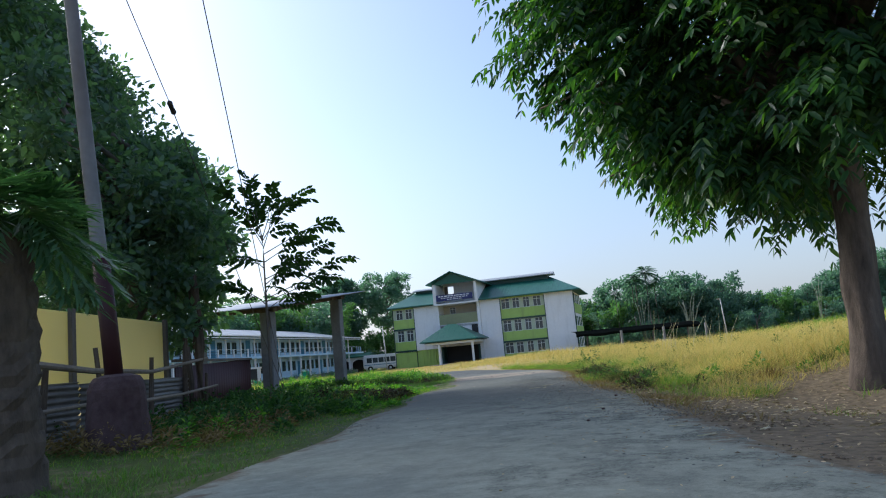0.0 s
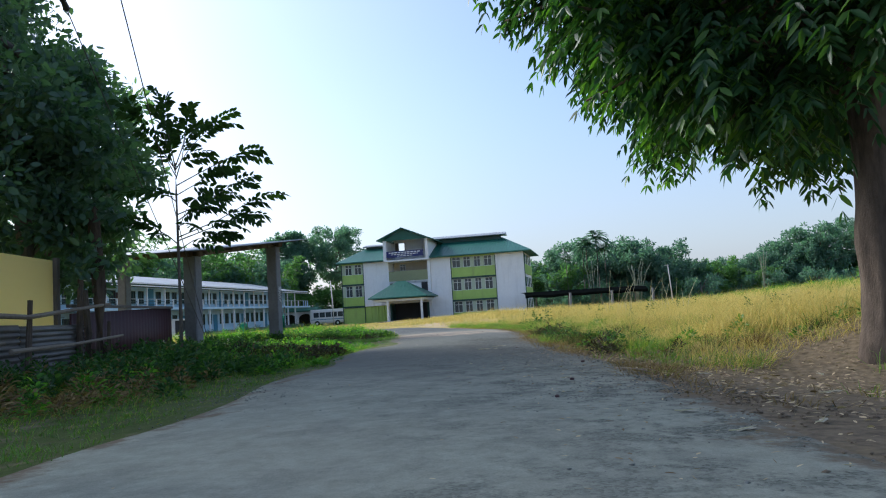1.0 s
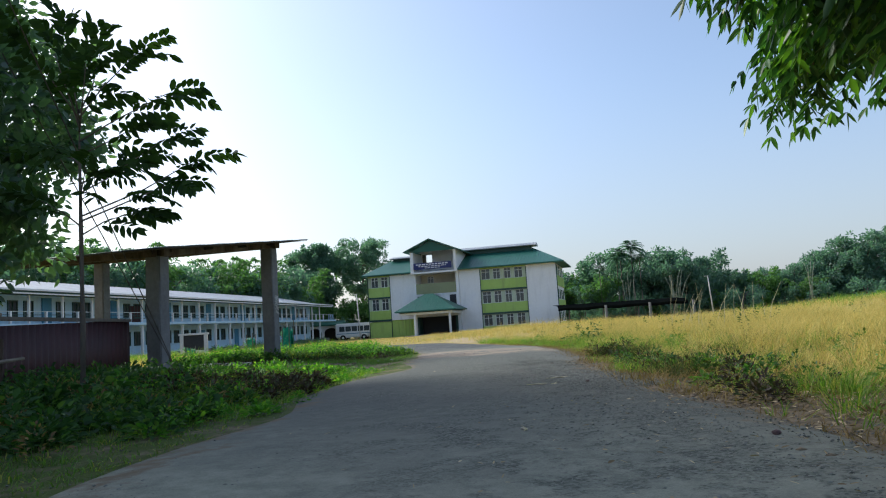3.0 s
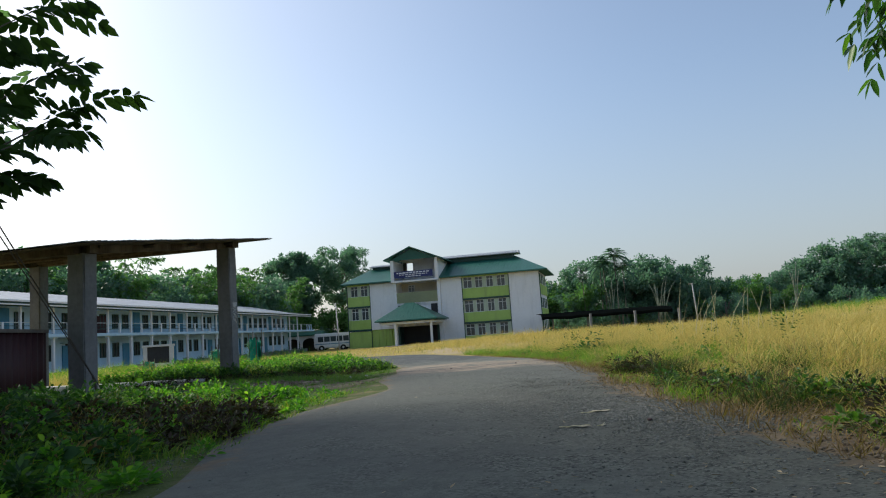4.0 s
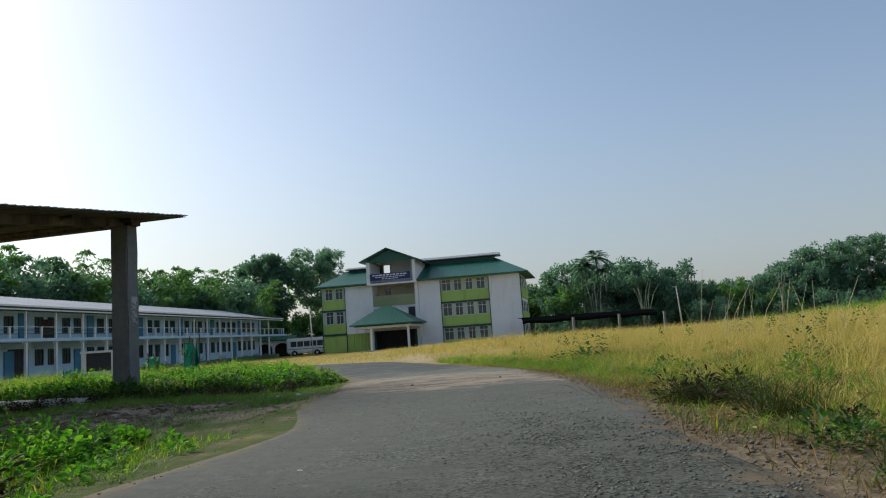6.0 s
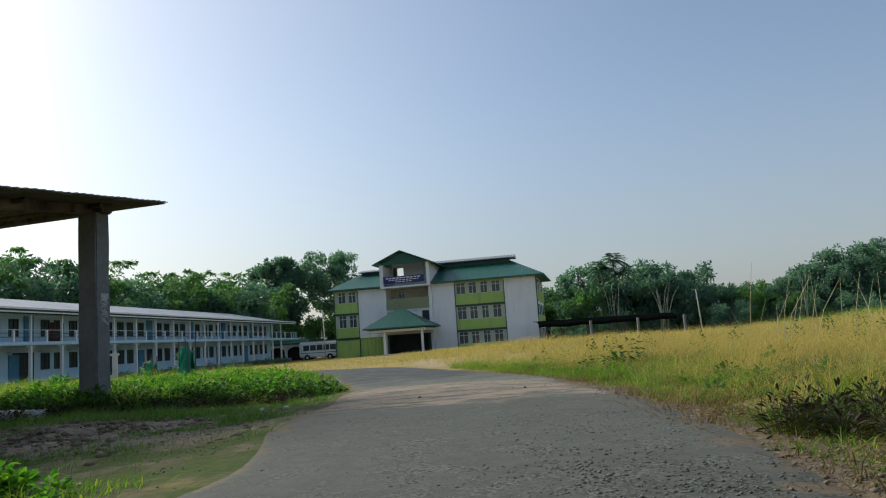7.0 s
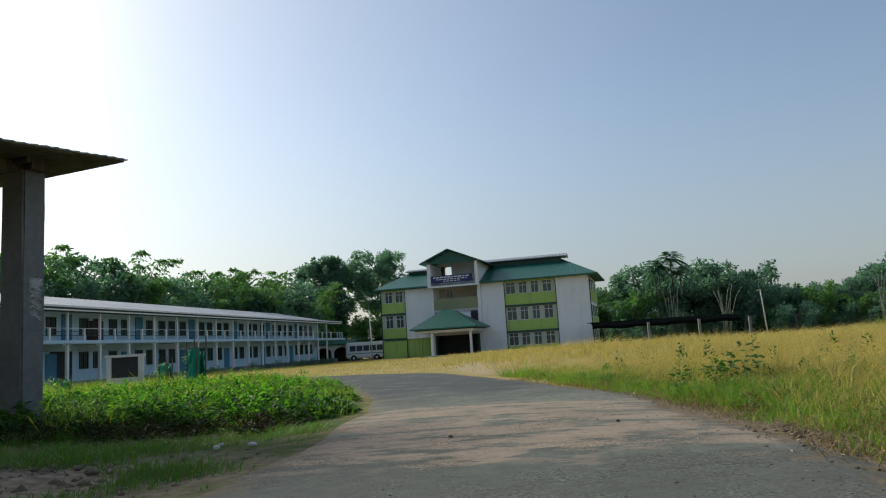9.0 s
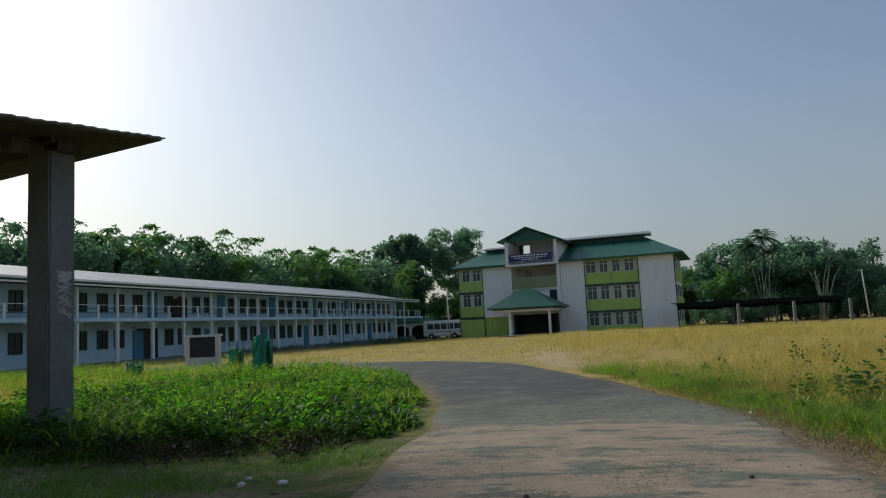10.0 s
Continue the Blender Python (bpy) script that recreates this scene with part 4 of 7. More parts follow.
kerb = boxes("threshold_slab", [(-2.6, 2.5, -0.2, 0.2, -0.1, 0.15)], M_PALECON, None, bevel=0.03)
kerb.matrix_world = pose(-6.6, 28.2, at(-6.6, 28.2) + 0.03, 0, 0, -22)
tagged(kerb, "low pale concrete kerb slab in the grass by the shelter", "slab")


# ---- fence, pole and wires ----
def roadside_fence():
    H = thing("tin_fence", "makeshift roadside fence of corrugated tin, wooden stakes and bamboo rails", "fence")
    rr = random.Random(3)
    for y0, y1, z0, z1 in ((11.2, 13.6, 0.08, 0.86), (13.62, 15.6, 0.06, 0.84), (15.6, 17.6, 0.1, 0.82)):
        bm = bmesh.new()
        prev = None
        for i in range(41):
            z = z0 + (z1 - z0) * i / 40
            x = -5.28 + 0.016 * math.sin(i * math.pi / 2.0)
            row = [bm.verts.new((x + rr.uniform(-0.008, 0.008), y0 + (y1 - y0) * k / 4, z + rr.uniform(-0.006, 0.006))) for k in range(5)]
            if prev:
                for k in range(4):
                    bm.faces.new((prev[k], row[k], row[k + 1], prev[k + 1]))
            prev = row
        s = part("tin_sheet", bm, M_OLDTIN, H, smooth=True)
        s.modifiers.new("thickness", "SOLIDIFY").thickness = 0.006
    for y, h, r in ((12.6, 1.1, 0.045), (14.1, 1.3, 0.04), (15.55, 1.15, 0.04), (17.65, 1.35, 0.06), (17.9, 2.7, 0.12), (18.35, 0.85, 0.035), (17.3, 1.5, 0.05)):
        bm = bmesh.new()
        x = -5.2 + rr.uniform(-0.05, 0.05)
        tube(bm, [(x, y, at(x, y) - 0.2), (x + 0.02, y, h * 0.5), (x + rr.uniform(-0.06, 0.06), y + rr.uniform(-0.05, 0.05), h)], [r, r * 0.95, r * 0.8], 8, 0.1, rr)
        part("stake", bm, M_BARK, H)
    for pts, r in ((((-5.05, 11.6, 1.12), (-5.0, 13.4, 0.98), (-5.05, 15.4, 0.93), (-5.1, 18.2, 1.13)), 0.045),
                   (((-4.98, 14.8, 0.52), (-5.02, 16.6, 0.53), (-5.05, 18.6, 0.60)), 0.03),
                   (((-5.0, 14.6, 0.12), (-5.02, 16.5, 0.12), (-5.05, 18.5, 0.16)), 0.03),
                   (((-5.1, 11.3, 0.55), (-5.08, 13.0, 0.56), (-5.1, 14.9, 0.62)), 0.028)):
        bm = bmesh.new()
        tube(bm, pts, [r * (1 - 0.15 * i) for i in range(len(pts))], 8, 0.06, rr)
        part("rail", bm, M_WOOD, H)


roadside_fence()


def yellow_hoarding():
    H = thing("yellow_hoarding", "yellow painted sheet hoarding with dark uprights behind the fence", "hoarding")
    boxes("sheet", [(-5.56, -5.53, 12.0, 17.15, 0.55, 1.80)], M_YELLOW, H, bevel=0.004)
    for y in (13.9, 14.9, 17.2):
        boxes("upright", [(-5.53, -5.47, y - 0.05, y + 0.05, 0.0, 1.84)], M_GREYBARK, H)


yellow_hoarding()


def red_wall():
    H = thing("red_tin_wall", "dark red corrugated tin boundary wall", "wall")
    bm = bmesh.new()
    prev = None
    n = 120
    for i in range(n + 1):
        y = 17.9 + 5.4 * i / n
        x = -5.62 + 0.014 * math.sin(i * math.pi / 2)
        row = [bm.verts.new((x, y, -0.1)), bm.verts.new((x, y, 1.0 + 0.13 * i / n))]
        if prev:
            bm.faces.new((prev[0], row[0], row[1], prev[1]))
        prev = row
    s = part("sheet", bm, M_REDTIN, H, smooth=True)
    s.modifiers.new("thickness", "SOLIDIFY").thickness = 0.008
    boxes("cap_rail", [(-5.67, -5.57, 17.9, 23.3, 1.10, 1.15)], M_GREYBARK, H)


red_wall()


def utility_pole():
    H = thing("utility_pole", "leaning grey steel pole set in a stained concrete footing", "pole")
    rr = random.Random(2)
    bm = bmesh.new()
    tube(bm, [(-4.22, 12.35, 0.0), (-4.27, 12.35, 0.9), (-4.45, 12.32, 3.0), (-4.64, 12.3, 5.35), (-4.85, 12.27, 7.9)], [0.09, 0.088, 0.082, 0.075, 0.068], 14)
    part("shaft", bm, M_POLE, H, smooth=True)
    bm = bmesh.new()
    tube(bm, [(-4.265, 12.35, 0.85), (-4.315, 12.342, 1.5), (-4.378, 12.332, 2.2)], [0.096, 0.095, 0.093], 14)
    part("painted_sleeve", bm, M_REDTIN, H, "flaking maroon paint round the pole's foot", smooth=True)
    bm = bmesh.new()
    tube(bm, [(-4.24, 12.35, z) for z in (-0.15, 0.0, 0.12, 0.25, 0.38, 0.5, 0.62, 0.74, 0.82, 0.87, 0.9)], [0.37, 0.36, 0.345, 0.335, 0.325, 0.315, 0.31, 0.30, 0.28, 0.24, 0.13], 18, 0.035, rr)
    part("footing", bm, M_FOOTING, H, "stained concrete footing")
    for z, w in ((7.6, 0.9),):
        boxes("crossarm", [(-4.83 - w / 2, -4.83 + w / 2, 12.2, 12.27, z, z + 0.08)], M_POLE, H)
    for dx in (-0.4, 0.4):
        bm = bmesh.new()
        tube(bm, [(-4.83 + dx, 12.235, 7.68), (-4.83 + dx, 12.235, 7.74), (-4.83 + dx, 12.235, 7.8)], [0.04, 0.06, 0.03], 8)
        part("insulator", bm, M_WHITE, H)


utility_pole()


def guy_wires():
    H = thing("guy_wires", "two taut steel stay wires with a dark strain insulator", "wires")
    a = Vector((-4.72, 23.1, 0.2))
    b = Vector((-4.83, 12.3, 7.7))
    bm = bmesh.new()
    tube(bm, [a, (-4.79, 15.97, 5.29), b], [0.008] * 3, 5)
    part("stay_wire", bm, M_WIRE, H)
    bm = bmesh.new()
    tube(bm, [a, (-3.1, 12.3, 5.35), (-2.2, 6.5, 8.1)], [0.0075] * 3, 5)
    part("stay_wire", bm, M_WIRE, H)
    bm = bmesh.new()
    d = (b - Vector((-4.79, 15.97, 5.29))).normalized()
    c = Vector((-4.79, 15.97, 5.29))
    tube(bm, [c - d * 0.14, c - d * 0.1, c, c + d * 0.1, c + d * 0.14], [0.02, 0.05, 0.04, 0.05, 0.02], 8)
    part("strain_insulator", bm, M_DARK, H)
    bm = bmesh.new()
    tube(bm, [a - Vector((0, 0, 0.3)), a + Vector((-0.0, -0.30, 0.22))], [0.022, 0.018], 6)
    part("anchor_rod", bm, M_WIRE, H)


guy_wires()


# ---- trees ----
def fluted_trunk(bm, trunk, rr):
    """A stout trunk with uneven flutes, knots and a spread foot."""
    zs = [p[2] for p, r in trunk]
    rows, n = 46, 28
    rings = []
    for i in range(rows):
        z = zs[0] + (zs[-1] - zs[0]) * (i / (rows - 1)) ** 1.4
        cx, cy, rad = (float(np.interp(z, zs, v)) for v in ([p[0] for p, r in trunk], [p[1] for p, r in trunk], [r for p, r in trunk]))
        foot = max(0.0, 1 - (z + 0.25) / 0.8)
        ring = []
        for k in range(n):
            a = k * math.tau / n
            q = 1 + 0.07 * math.sin(3 * a + 0.9 * z) + 0.045 * math.sin(7 * a - 1.6 * z) + 0.03 * math.sin(11 * a + 5 * z) + rr.uniform(-0.022, 0.022)
            q += foot * (0.14 * max(0.0, math.sin(4 * a + 0.5)) + 0.05)
            ring.append(bm.verts.new((cx + math.cos(a) * rad * q, cy + math.sin(a) * rad * q, z)))
        rings.append(ring)
    for a, b in zip(rings, rings[1:]):
        for k in range(n):
            bm.faces.new((a[k], a[(k + 1) % n], b[(k + 1) % n], b[k]))
    bm.faces.new(rings[-1])


def limb_tree(name, label, base, seed, trunk, limbs, crown_pts, leaf, bark, group="", category="tree"):
    """Trunk and limb tubes plus a crown mesh handed in by the maker."""
    H = thing(name, label, category, Matrix.Translation(base), group)
    bm = bmesh.new()
    rr = random.Random(seed)
    if name == "shade_tree":
        fluted_trunk(bm, trunk, rr)
    else:
        tube(bm, [p for p, r in trunk], [r for p, r in trunk], 14, 0.07, rr)
    part("trunk", bm, bark, H, smooth=True)
    for pts, r0, r1 in limbs:
        bm = bmesh.new()
        n = len(pts)
        tube(bm, pts, [r0 + (r1 - r0) * i / (n - 1) for i in range(n)], 6, 0.08, rr)
        part("limb", bm, bark, H, smooth=True)
    part_of("crown", crown_pts, leaf, H)
    return H


def pinnate(roots, ways, lengths, pairs, leaflet, width, rng, droop=0.5, spread=1.0, tilt=0.35, roll=0.0):
    """Compound leaves: leaflets in pairs along drooping stalks. Returns base, way, up, length."""
    B, W, U, L, D = [], [], [], [], []
    for p, w, ln in zip(roots, ways, lengths):
        w = np.array(w) / np.linalg.norm(w)
        side = np.cross(w, (0, 0, 1.0))
        side = side / max(np.linalg.norm(side), 1e-3)
        turn = rng.uniform(-roll, roll)
        side = side * math.cos(turn) + np.cross(w, side) * math.sin(turn)
        over = np.cross(side, w)
        for k in range(pairs):
            t = 0.15 + 0.85 * k / (pairs - 1)
            q = np.array(p) + w * ln * t - np.array((0, 0, 1.0)) * droop * ln * t * t
            tang = w - np.array((0, 0, 1.0)) * 2 * droop * t
            tang = tang / np.linalg.norm(tang)
            for sgn in ((-1, 1) if k < pairs - 1 else (-1, 0, 1)):
                d = side * sgn * spread + tang * (0.75 if sgn else 1.2) + rng.normal(0, 0.13, 3) - np.array((0, 0, 0.28))
                B.append(q)
                W.append(d)
                U.append(over + rng.normal(0, tilt, 3))
                L.append(leaflet * rng.uniform(0.75, 1.15) * (1 - 0.25 * abs(t - 0.55)))
    L = np.array(L)
    return np.array(B), np.array(W), np.array(U), L, L * width


def right_tree():
    rng = np.random.RandomState(21)
    c = np.array((0.5, 1.3, 4.7))
    rad = np.array((3.7, 3.2, 3.4))
    limbs, roots, ways = [], [], []
    fork = np.array((0.05, 0.05, 2.55))
    for i in range(34):
        th, ph = i * 2.4 + rng.uniform(-0.3, 0.3), math.acos(1 - 1.80 * (i + 0.5) / 34)
        d = np.array((math.sin(ph) * math.cos(th), math.sin(ph) * math.sin(th), math.cos(ph)))
        end = c + d * rad * rng.uniform(0.82, 1.0)
        if end[2] < 1.9:
            end[2] = 1.9 + rng.uniform(0, 0.6)
        mid = fork * 0.45 + end * 0.55 + np.array((0, 0, 0.55)) + rng.normal(0, 0.2, 3)
        st = fork + np.array((0, 0, rng.uniform(-0.2, 1.2)))
        limbs.append(([st, (st + mid) / 2 + rng.normal(0, 0.1, 3), mid, end], 0.09, 0.012))
        for k in range(140):
            t = rng.uniform(0.30, 1.03) ** 0.8
            q = st * (1 - t) ** 2 + 2 * mid * t * (1 - t) + end * t * t + rng.normal(0, 0.36, 3) * (1.15 - 0.5 * t)
            w = d * 0.9 + rng.normal(0, 0.55, 3)
            w[2] = w[2] * 0.4 - 0.05
            roots.append(q)
            ways.append(w)
    # added boughs, kept out of view, that block sky light from the visible crown
    for i in range(16):
        end = np.array((rng.uniform(-1.9, 3.0), rng.uniform(-5.5, -1.5), rng.uniform(4.6, 7.2)))
        st = fork + np.array((0, 0, rng.uniform(0.4, 1.6)))
        mid = (st + end) / 2 + np.array((0, 0, 0.7))
        limbs.append(([st, (st + mid) / 2 + rng.normal(0, 0.1, 3), mid, end], 0.09, 0.012))
        for k in range(110):
            t = rng.uniform(0.35, 1.03)
            q = st * (1 - t) ** 2 + 2 * mid * t * (1 - t) + end * t * t + rng.normal(0, 0.42, 3)
            if q[2] > 1.35 + 0.6 * (8 + q[1]):
                w = rng.normal(0, 0.7, 3) + np.array((0, -0.5, 0))
                w[2] = w[2] * 0.4
                roots.append(q)
                ways.append(w)
    boughs = []
    for tip in ((-3.75, 1.9, 5.3), (-3.5, 2.3, 4.7), (-3.45, 2.5, 4.15), (-2.9, 2.4, 3.7), (-2.5, 2.5, 3.0), (-2.0, 2.9, 2.85), (-1.6, 3.1, 2.6), (-1.1, 3.6, 2.6), (-0.8, 4.0, 2.5),
                (-0.75, 4.6, 2.3), (-0.4, 4.9, 2.15), (0.0, 4.5, 2.4), (0.6, 4.9, 2.3), (1.1, 5.2, 2.25), (1.7, 5.5, 2.25), (2.2, 5.9, 2.1), (2.4, 5.0, 2.2), (-1.9, 3.2, 4.2), (-0.8, 4.2, 3.9), (0.8, 4.8, 4.0), (-2.6, 2.6, 5.0)):
        end = np.array(tip) + np.array((0.40, -0.25, 0.66))
        st = fork + np.array((0, 0.1, rng.uniform(0.2, 1.3)))
        mid = st * 0.4 + end * 0.6 + np.array((0, 0, 0.9))
        limbs.append(([st, (st + mid) / 2 + np.array((0, 0, 0.25)), mid, end + np.array((0, 0, 0.12))], 0.06, 0.010))
        for k in range(34):
            t = 0.45 + 0.55 * rng.uniform(0, 1) ** 0.7
            q = st * (1 - t) ** 2 + 2 * mid * t * (1 - t) + end * t * t + rng.normal(0, 0.26, 3) * (1.35 - t) + np.array((0, 0, 0.2))
            w = (end - mid) * 0.6 + rng.normal(0, 0.45, 3)
            w[2] = w[2] * 0.4 - 0.1
            boughs.append((q, w))
    roots, ways = np.array(roots), np.array(ways)
    keep = roots[:, 2] > np.interp(roots[:, 0], [-4.2, -3.8, -2.9, -1.9, -1.1, 0.0], [5.3, 4.6, 3.5, 2.8, 2.4, 2.0]) + np.maximum(roots[:, 1], 0) * (0.14 * np.clip(-roots[:, 0], 0, 3) + 0.35 * np.clip(-roots[:, 0] - 1.8, 0, 1.5))
    keep &= (roots[:, 0] < 0.9) | (rng.uniform(size=len(roots)) < 0.55)
    roots, ways = np.concatenate((roots[keep] + np.array((0.05, 0.0, 0.04)), [b[0] for b in boughs])), np.concatenate((ways[keep], [b[1] for b in boughs]))
    b, w, u, ln, wd = pinnate(roots, ways, rng.uniform(0.40, 0.66, len(roots)), 7, 0.185, 0.31, rng, 0.45, tilt=0.8)
    me = leaf_mesh("crown", b, w, u, ln, wd, True, droop=0.15)
    trunk = [((-0.02, 0, -0.3), 0.26), ((-0.02, 0, 0.0), 0.215), ((0.0, 0, 0.25), 0.19), ((0.02, 0, 0.6), 0.178), ((0.01, 0.01, 0.95), 0.182), ((0.04, 0, 1.35), 0.168), ((0.05, 0, 1.8), 0.165), ((0.06, 0.02, 2.3), 0.18), ((0.08, 0.05, 3.0), 0.15), ((0.2, 0.2, 4.2), 0.10), ((0.3, 0.4, 5.6), 0.05)]
    limb_tree("shade_tree", "roadside tree with thick brown trunk and drooping feathery dark leaves", (3.98, 12.1, at(3.98, 12.1) + 0.06), 7, trunk, limbs, me, M_LEAF_R, M_BARK)


right_tree()


def sapling():
    rng = np.random.RandomState(9)
    x, y = -3.66, 17.1
    roots, ways, limbs = [], [], []
    # each bough: foot on the stem, bend, tip
    boughs = [((0.0, 0, 1.95), (0.62, 0.05, 2.2), (1.12, 0.1, 2.48)), ((0.0, 0, 1.9), (0.5, -0.1, 2.05), (0.95, -0.15, 2.2)), ((0.0, 0, 2.3), (0.45, 0.1, 2.5), (0.82, 0.2, 2.78)),
              ((0.0, 0, 2.75), (0.4, -0.1, 2.92), (0.95, -0.1, 3.18)), ((0.0, 0, 3.0), (0.2, 0.1, 3.35), (0.58, 0.1, 3.72)), ((0.0, 0, 3.0), (-0.08, 0, 3.5), (-0.2, 0.05, 3.98)),
              ((0.0, 0, 3.0), (-0.3, -0.1, 3.5), (-0.55, -0.1, 3.85)), ((0.0, 0, 2.5), (-0.12, 0.1, 2.6), (-0.3, 0.1, 2.66)), ((0.0, 0, 1.75), (0.2, 0.1, 1.9), (0.45, 0.15, 1.98)),
              ((0.0, 0, 3.05), (0.08, 0.15, 3.4), (0.15, 0.2, 3.8)), ((0.0, 0, 2.9), (-0.2, 0.3, 3.2), (-0.3, 0.45, 3.5)), ((0.0, 0, 2.85), (0.2, -0.35, 3.1), (0.3, -0.5, 3.4)),
              ((0.0, 0, 2.2), (0.15, 0.3, 2.4), (0.2, 0.5, 2.6)), ((0.0, 0, 2.05), (0.15, -0.3, 2.15), (0.3, -0.55, 2.3)), ((0.0, 0, 1.85), (-0.12, -0.1, 1.98), (-0.3, -0.2, 2.1)),
              ((0.0, 0, 2.95), (-0.05, -0.2, 3.3), (-0.1, -0.3, 3.6)), ((0.0, 0, 2.6), (0.25, 0.2, 2.8), (0.4, 0.35, 2.95))]
    for foot, bend, tip in boughs:
        foot, bend, tip = np.array(foot), np.array(bend), np.array(tip)
        limbs.append(([foot, bend, tip], 0.010, 0.004))
        for f in (0.35, 0.6, 0.8, 0.92, 1.0):
            q = foot * (1 - f) ** 2 + 2 * bend * f * (1 - f) + tip * f * f
            d = tip - bend + (bend - foot) * (1 - f)
            w = d / np.linalg.norm(d)
            if f < 1:
                w = w + np.array((rng.uniform(-0.2, 0.7), rng.choice((-1, 1)) * rng.uniform(0.3, 0.8), rng.uniform(-0.25, 0.35)))
            roots.append(q)
            ways.append(w)
    b, w, u, ln, wd = pinnate(np.array(roots), np.array(ways), rng.uniform(0.38, 0.56, len(roots)), 6, 0.17, 0.42, rng, 0.30, spread=0.9, tilt=0.3, roll=1.2)
    me = leaf_mesh("crown", b, w, u, ln, wd, True, droop=0.1)
    trunk = [((0, 0, -0.1), 0.032), ((0.01, 0, 0.8), 0.028), ((0.0, 0.01, 1.8), 0.022), ((0.0, 0, 2.6), 0.016), ((0.0, 0, 3.1), 0.009)]
    limb_tree("sapling", "slender young tree with sparse feathery leaves beside the fence", (x, y, at(x, y)), 3, trunk, limbs, me, M_LEAF_S, M_GREYBARK)


sapling()


def clump_crown(name, rng, blobs, per_m3, leaf, width, shell=0.55, lens=False):
    """Leaves scattered through overlapping uneven clumps."""
    B, W = [], []
    for cx, cy, cz, rx, ry, rz in blobs:
        n = int(per_m3 * (rx * ry * rz) ** (2 / 3) * 4)
        d = unit(rng.normal(0, 1, (n, 3)))
        r = rng.uniform(shell, 1.05, (n, 1)) * (1 + 0.18 * np.sin(d[:, :1] * 7 + cz) * np.cos(d[:, 1:2] * 6 + cx))
        p = d * r * np.array((rx, ry, rz)) + np.array((cx, cy, cz))
        B.append(p)
        W.append(d + rng.normal(0, 0.7, (n, 3)) - np.array((0, 0, 0.25)))
    B, W = np.concatenate(B), np.concatenate(W)
    ln = leaf * rng.uniform(0.65, 1.3, len(B))
    return leaf_mesh(name, B, W, rng.normal(0, 1, (len(B), 3)) + np.array((0, 0, 0.8)), ln, ln * width, lens)


def left_tree():
    rng = np.random.RandomState(31)
    def side(z):
        return np.interp(z, (1.2, 1.8, 2.5, 3.3, 3.9, 4.5, 5.35, 5.7, 6.4, 9.0), (1.2, 1.8, 2.1, 2.2, 1.8, 1.7, 1.5, 0.8, 0.2, -1.6))

    blobs = []
    for i in range(46):
        z = rng.uniform(1.9, 9.0)
        lim = 2.2
        a = rng.uniform(0, math.tau)
        q = rng.uniform(0.25, 1.0) ** 0.6
        x, y = math.cos(a) * lim * q, math.sin(a) * (lim + 1.2) * q
        r = rng.uniform(0.45, 0.85)
        x = min(x, side(z) - 0.85 * r - rng.uniform(0.0, 0.3))
        blobs.append((x, y, z, r, r, r * 0.75))
    for i in range(16):
        a = rng.uniform(0, math.tau)
        r = rng.uniform(0.7, 1.1)
        blobs.append((math.cos(a) * 1.2 - 2.0, math.sin(a) * 2.6, rng.uniform(3.0, 9.0), r, r, r))
    # lower boughs that reach out over the fence, and the shoulder above them
    for i in range(46):
        r, z = rng.uniform(0.22, 0.40), rng.uniform(1.35, 3.9)
        blobs.append((rng.uniform(0.2, side(z) - r * 0.6), rng.uniform(-1.3, 0.8), z, r, r, r * 0.7))
    for i in range(20):
        r, z = rng.uniform(0.3, 0.5), rng.uniform(3.6, 5.3)
        blobs.append((rng.uniform(0.3, side(z) - r * 0.8), rng.uniform(-1.0, 0.8), z, r, r, r * 0.8))
    for i in range(44):
        r = rng.uniform(0.55, 0.9)
        z = rng.uniform(2.4, 9.4)
        blobs.append((rng.uniform(-3.4, min(0.6, side(z) - r)), rng.uniform(-2.0, 2.2), z, r, r, r * 0.8))
    me = clump_crown("crown", rng, blobs, 240, 0.16, 0.5, 0.15, True)
    limbs = []
    for i in range(9):
        a = i * 0.7
        st = np.array((0, 0, 1.4 + 0.5 * i))
        end = np.array((min(math.cos(a) * 1.4, 0.9 - 0.3 * i), math.sin(a) * 1.8, 2.4 + 0.5 * i))
        limbs.append(([st, (st + end) / 2 + np.array((0, 0, 0.2)), end], 0.07, 0.015))
    trunk = [((0, 0, -0.2), 0.2), ((0, 0, 0.6), 0.16), ((0.05, 0, 2.2), 0.14), ((-0.3, 0.1, 4.5), 0.10), ((-1.6, 0, 6.9), 0.04)]
    limb_tree("broadleaf_tree", "tall dense dark-green broadleaf tree behind the roadside fence", (-6.5, 18.3, at(-6.5, 18.3)), 5, trunk, limbs, me, M_LEAF_L, M_GREYBARK)
    # taller neighbours further back; the farther, unseen one is added to shade the lane
    for k, (x, y, h, r) in enumerate(((-9.8, 14.2, 13.0, 2.7), (-12.8, 19.0, 14.5, 3.0))):
        blobs = []
        for i in range(34):
            low = 2.2
            z = rng.uniform(low, h)
            q = r * math.sin(math.pi * (0.18 + 0.74 * (z - low) / (h - low)))
            a, f = rng.uniform(0, math.tau), rng.uniform(0.2, 1.0) ** 0.6
            b = rng.uniform(0.6, 1.1)
            blobs.append((math.cos(a) * q * f, math.sin(a) * q * f, z, b, b, b * 0.8))
        me = clump_crown("crown", rng, blobs, 85, 0.28, 0.5, 0.1, True)
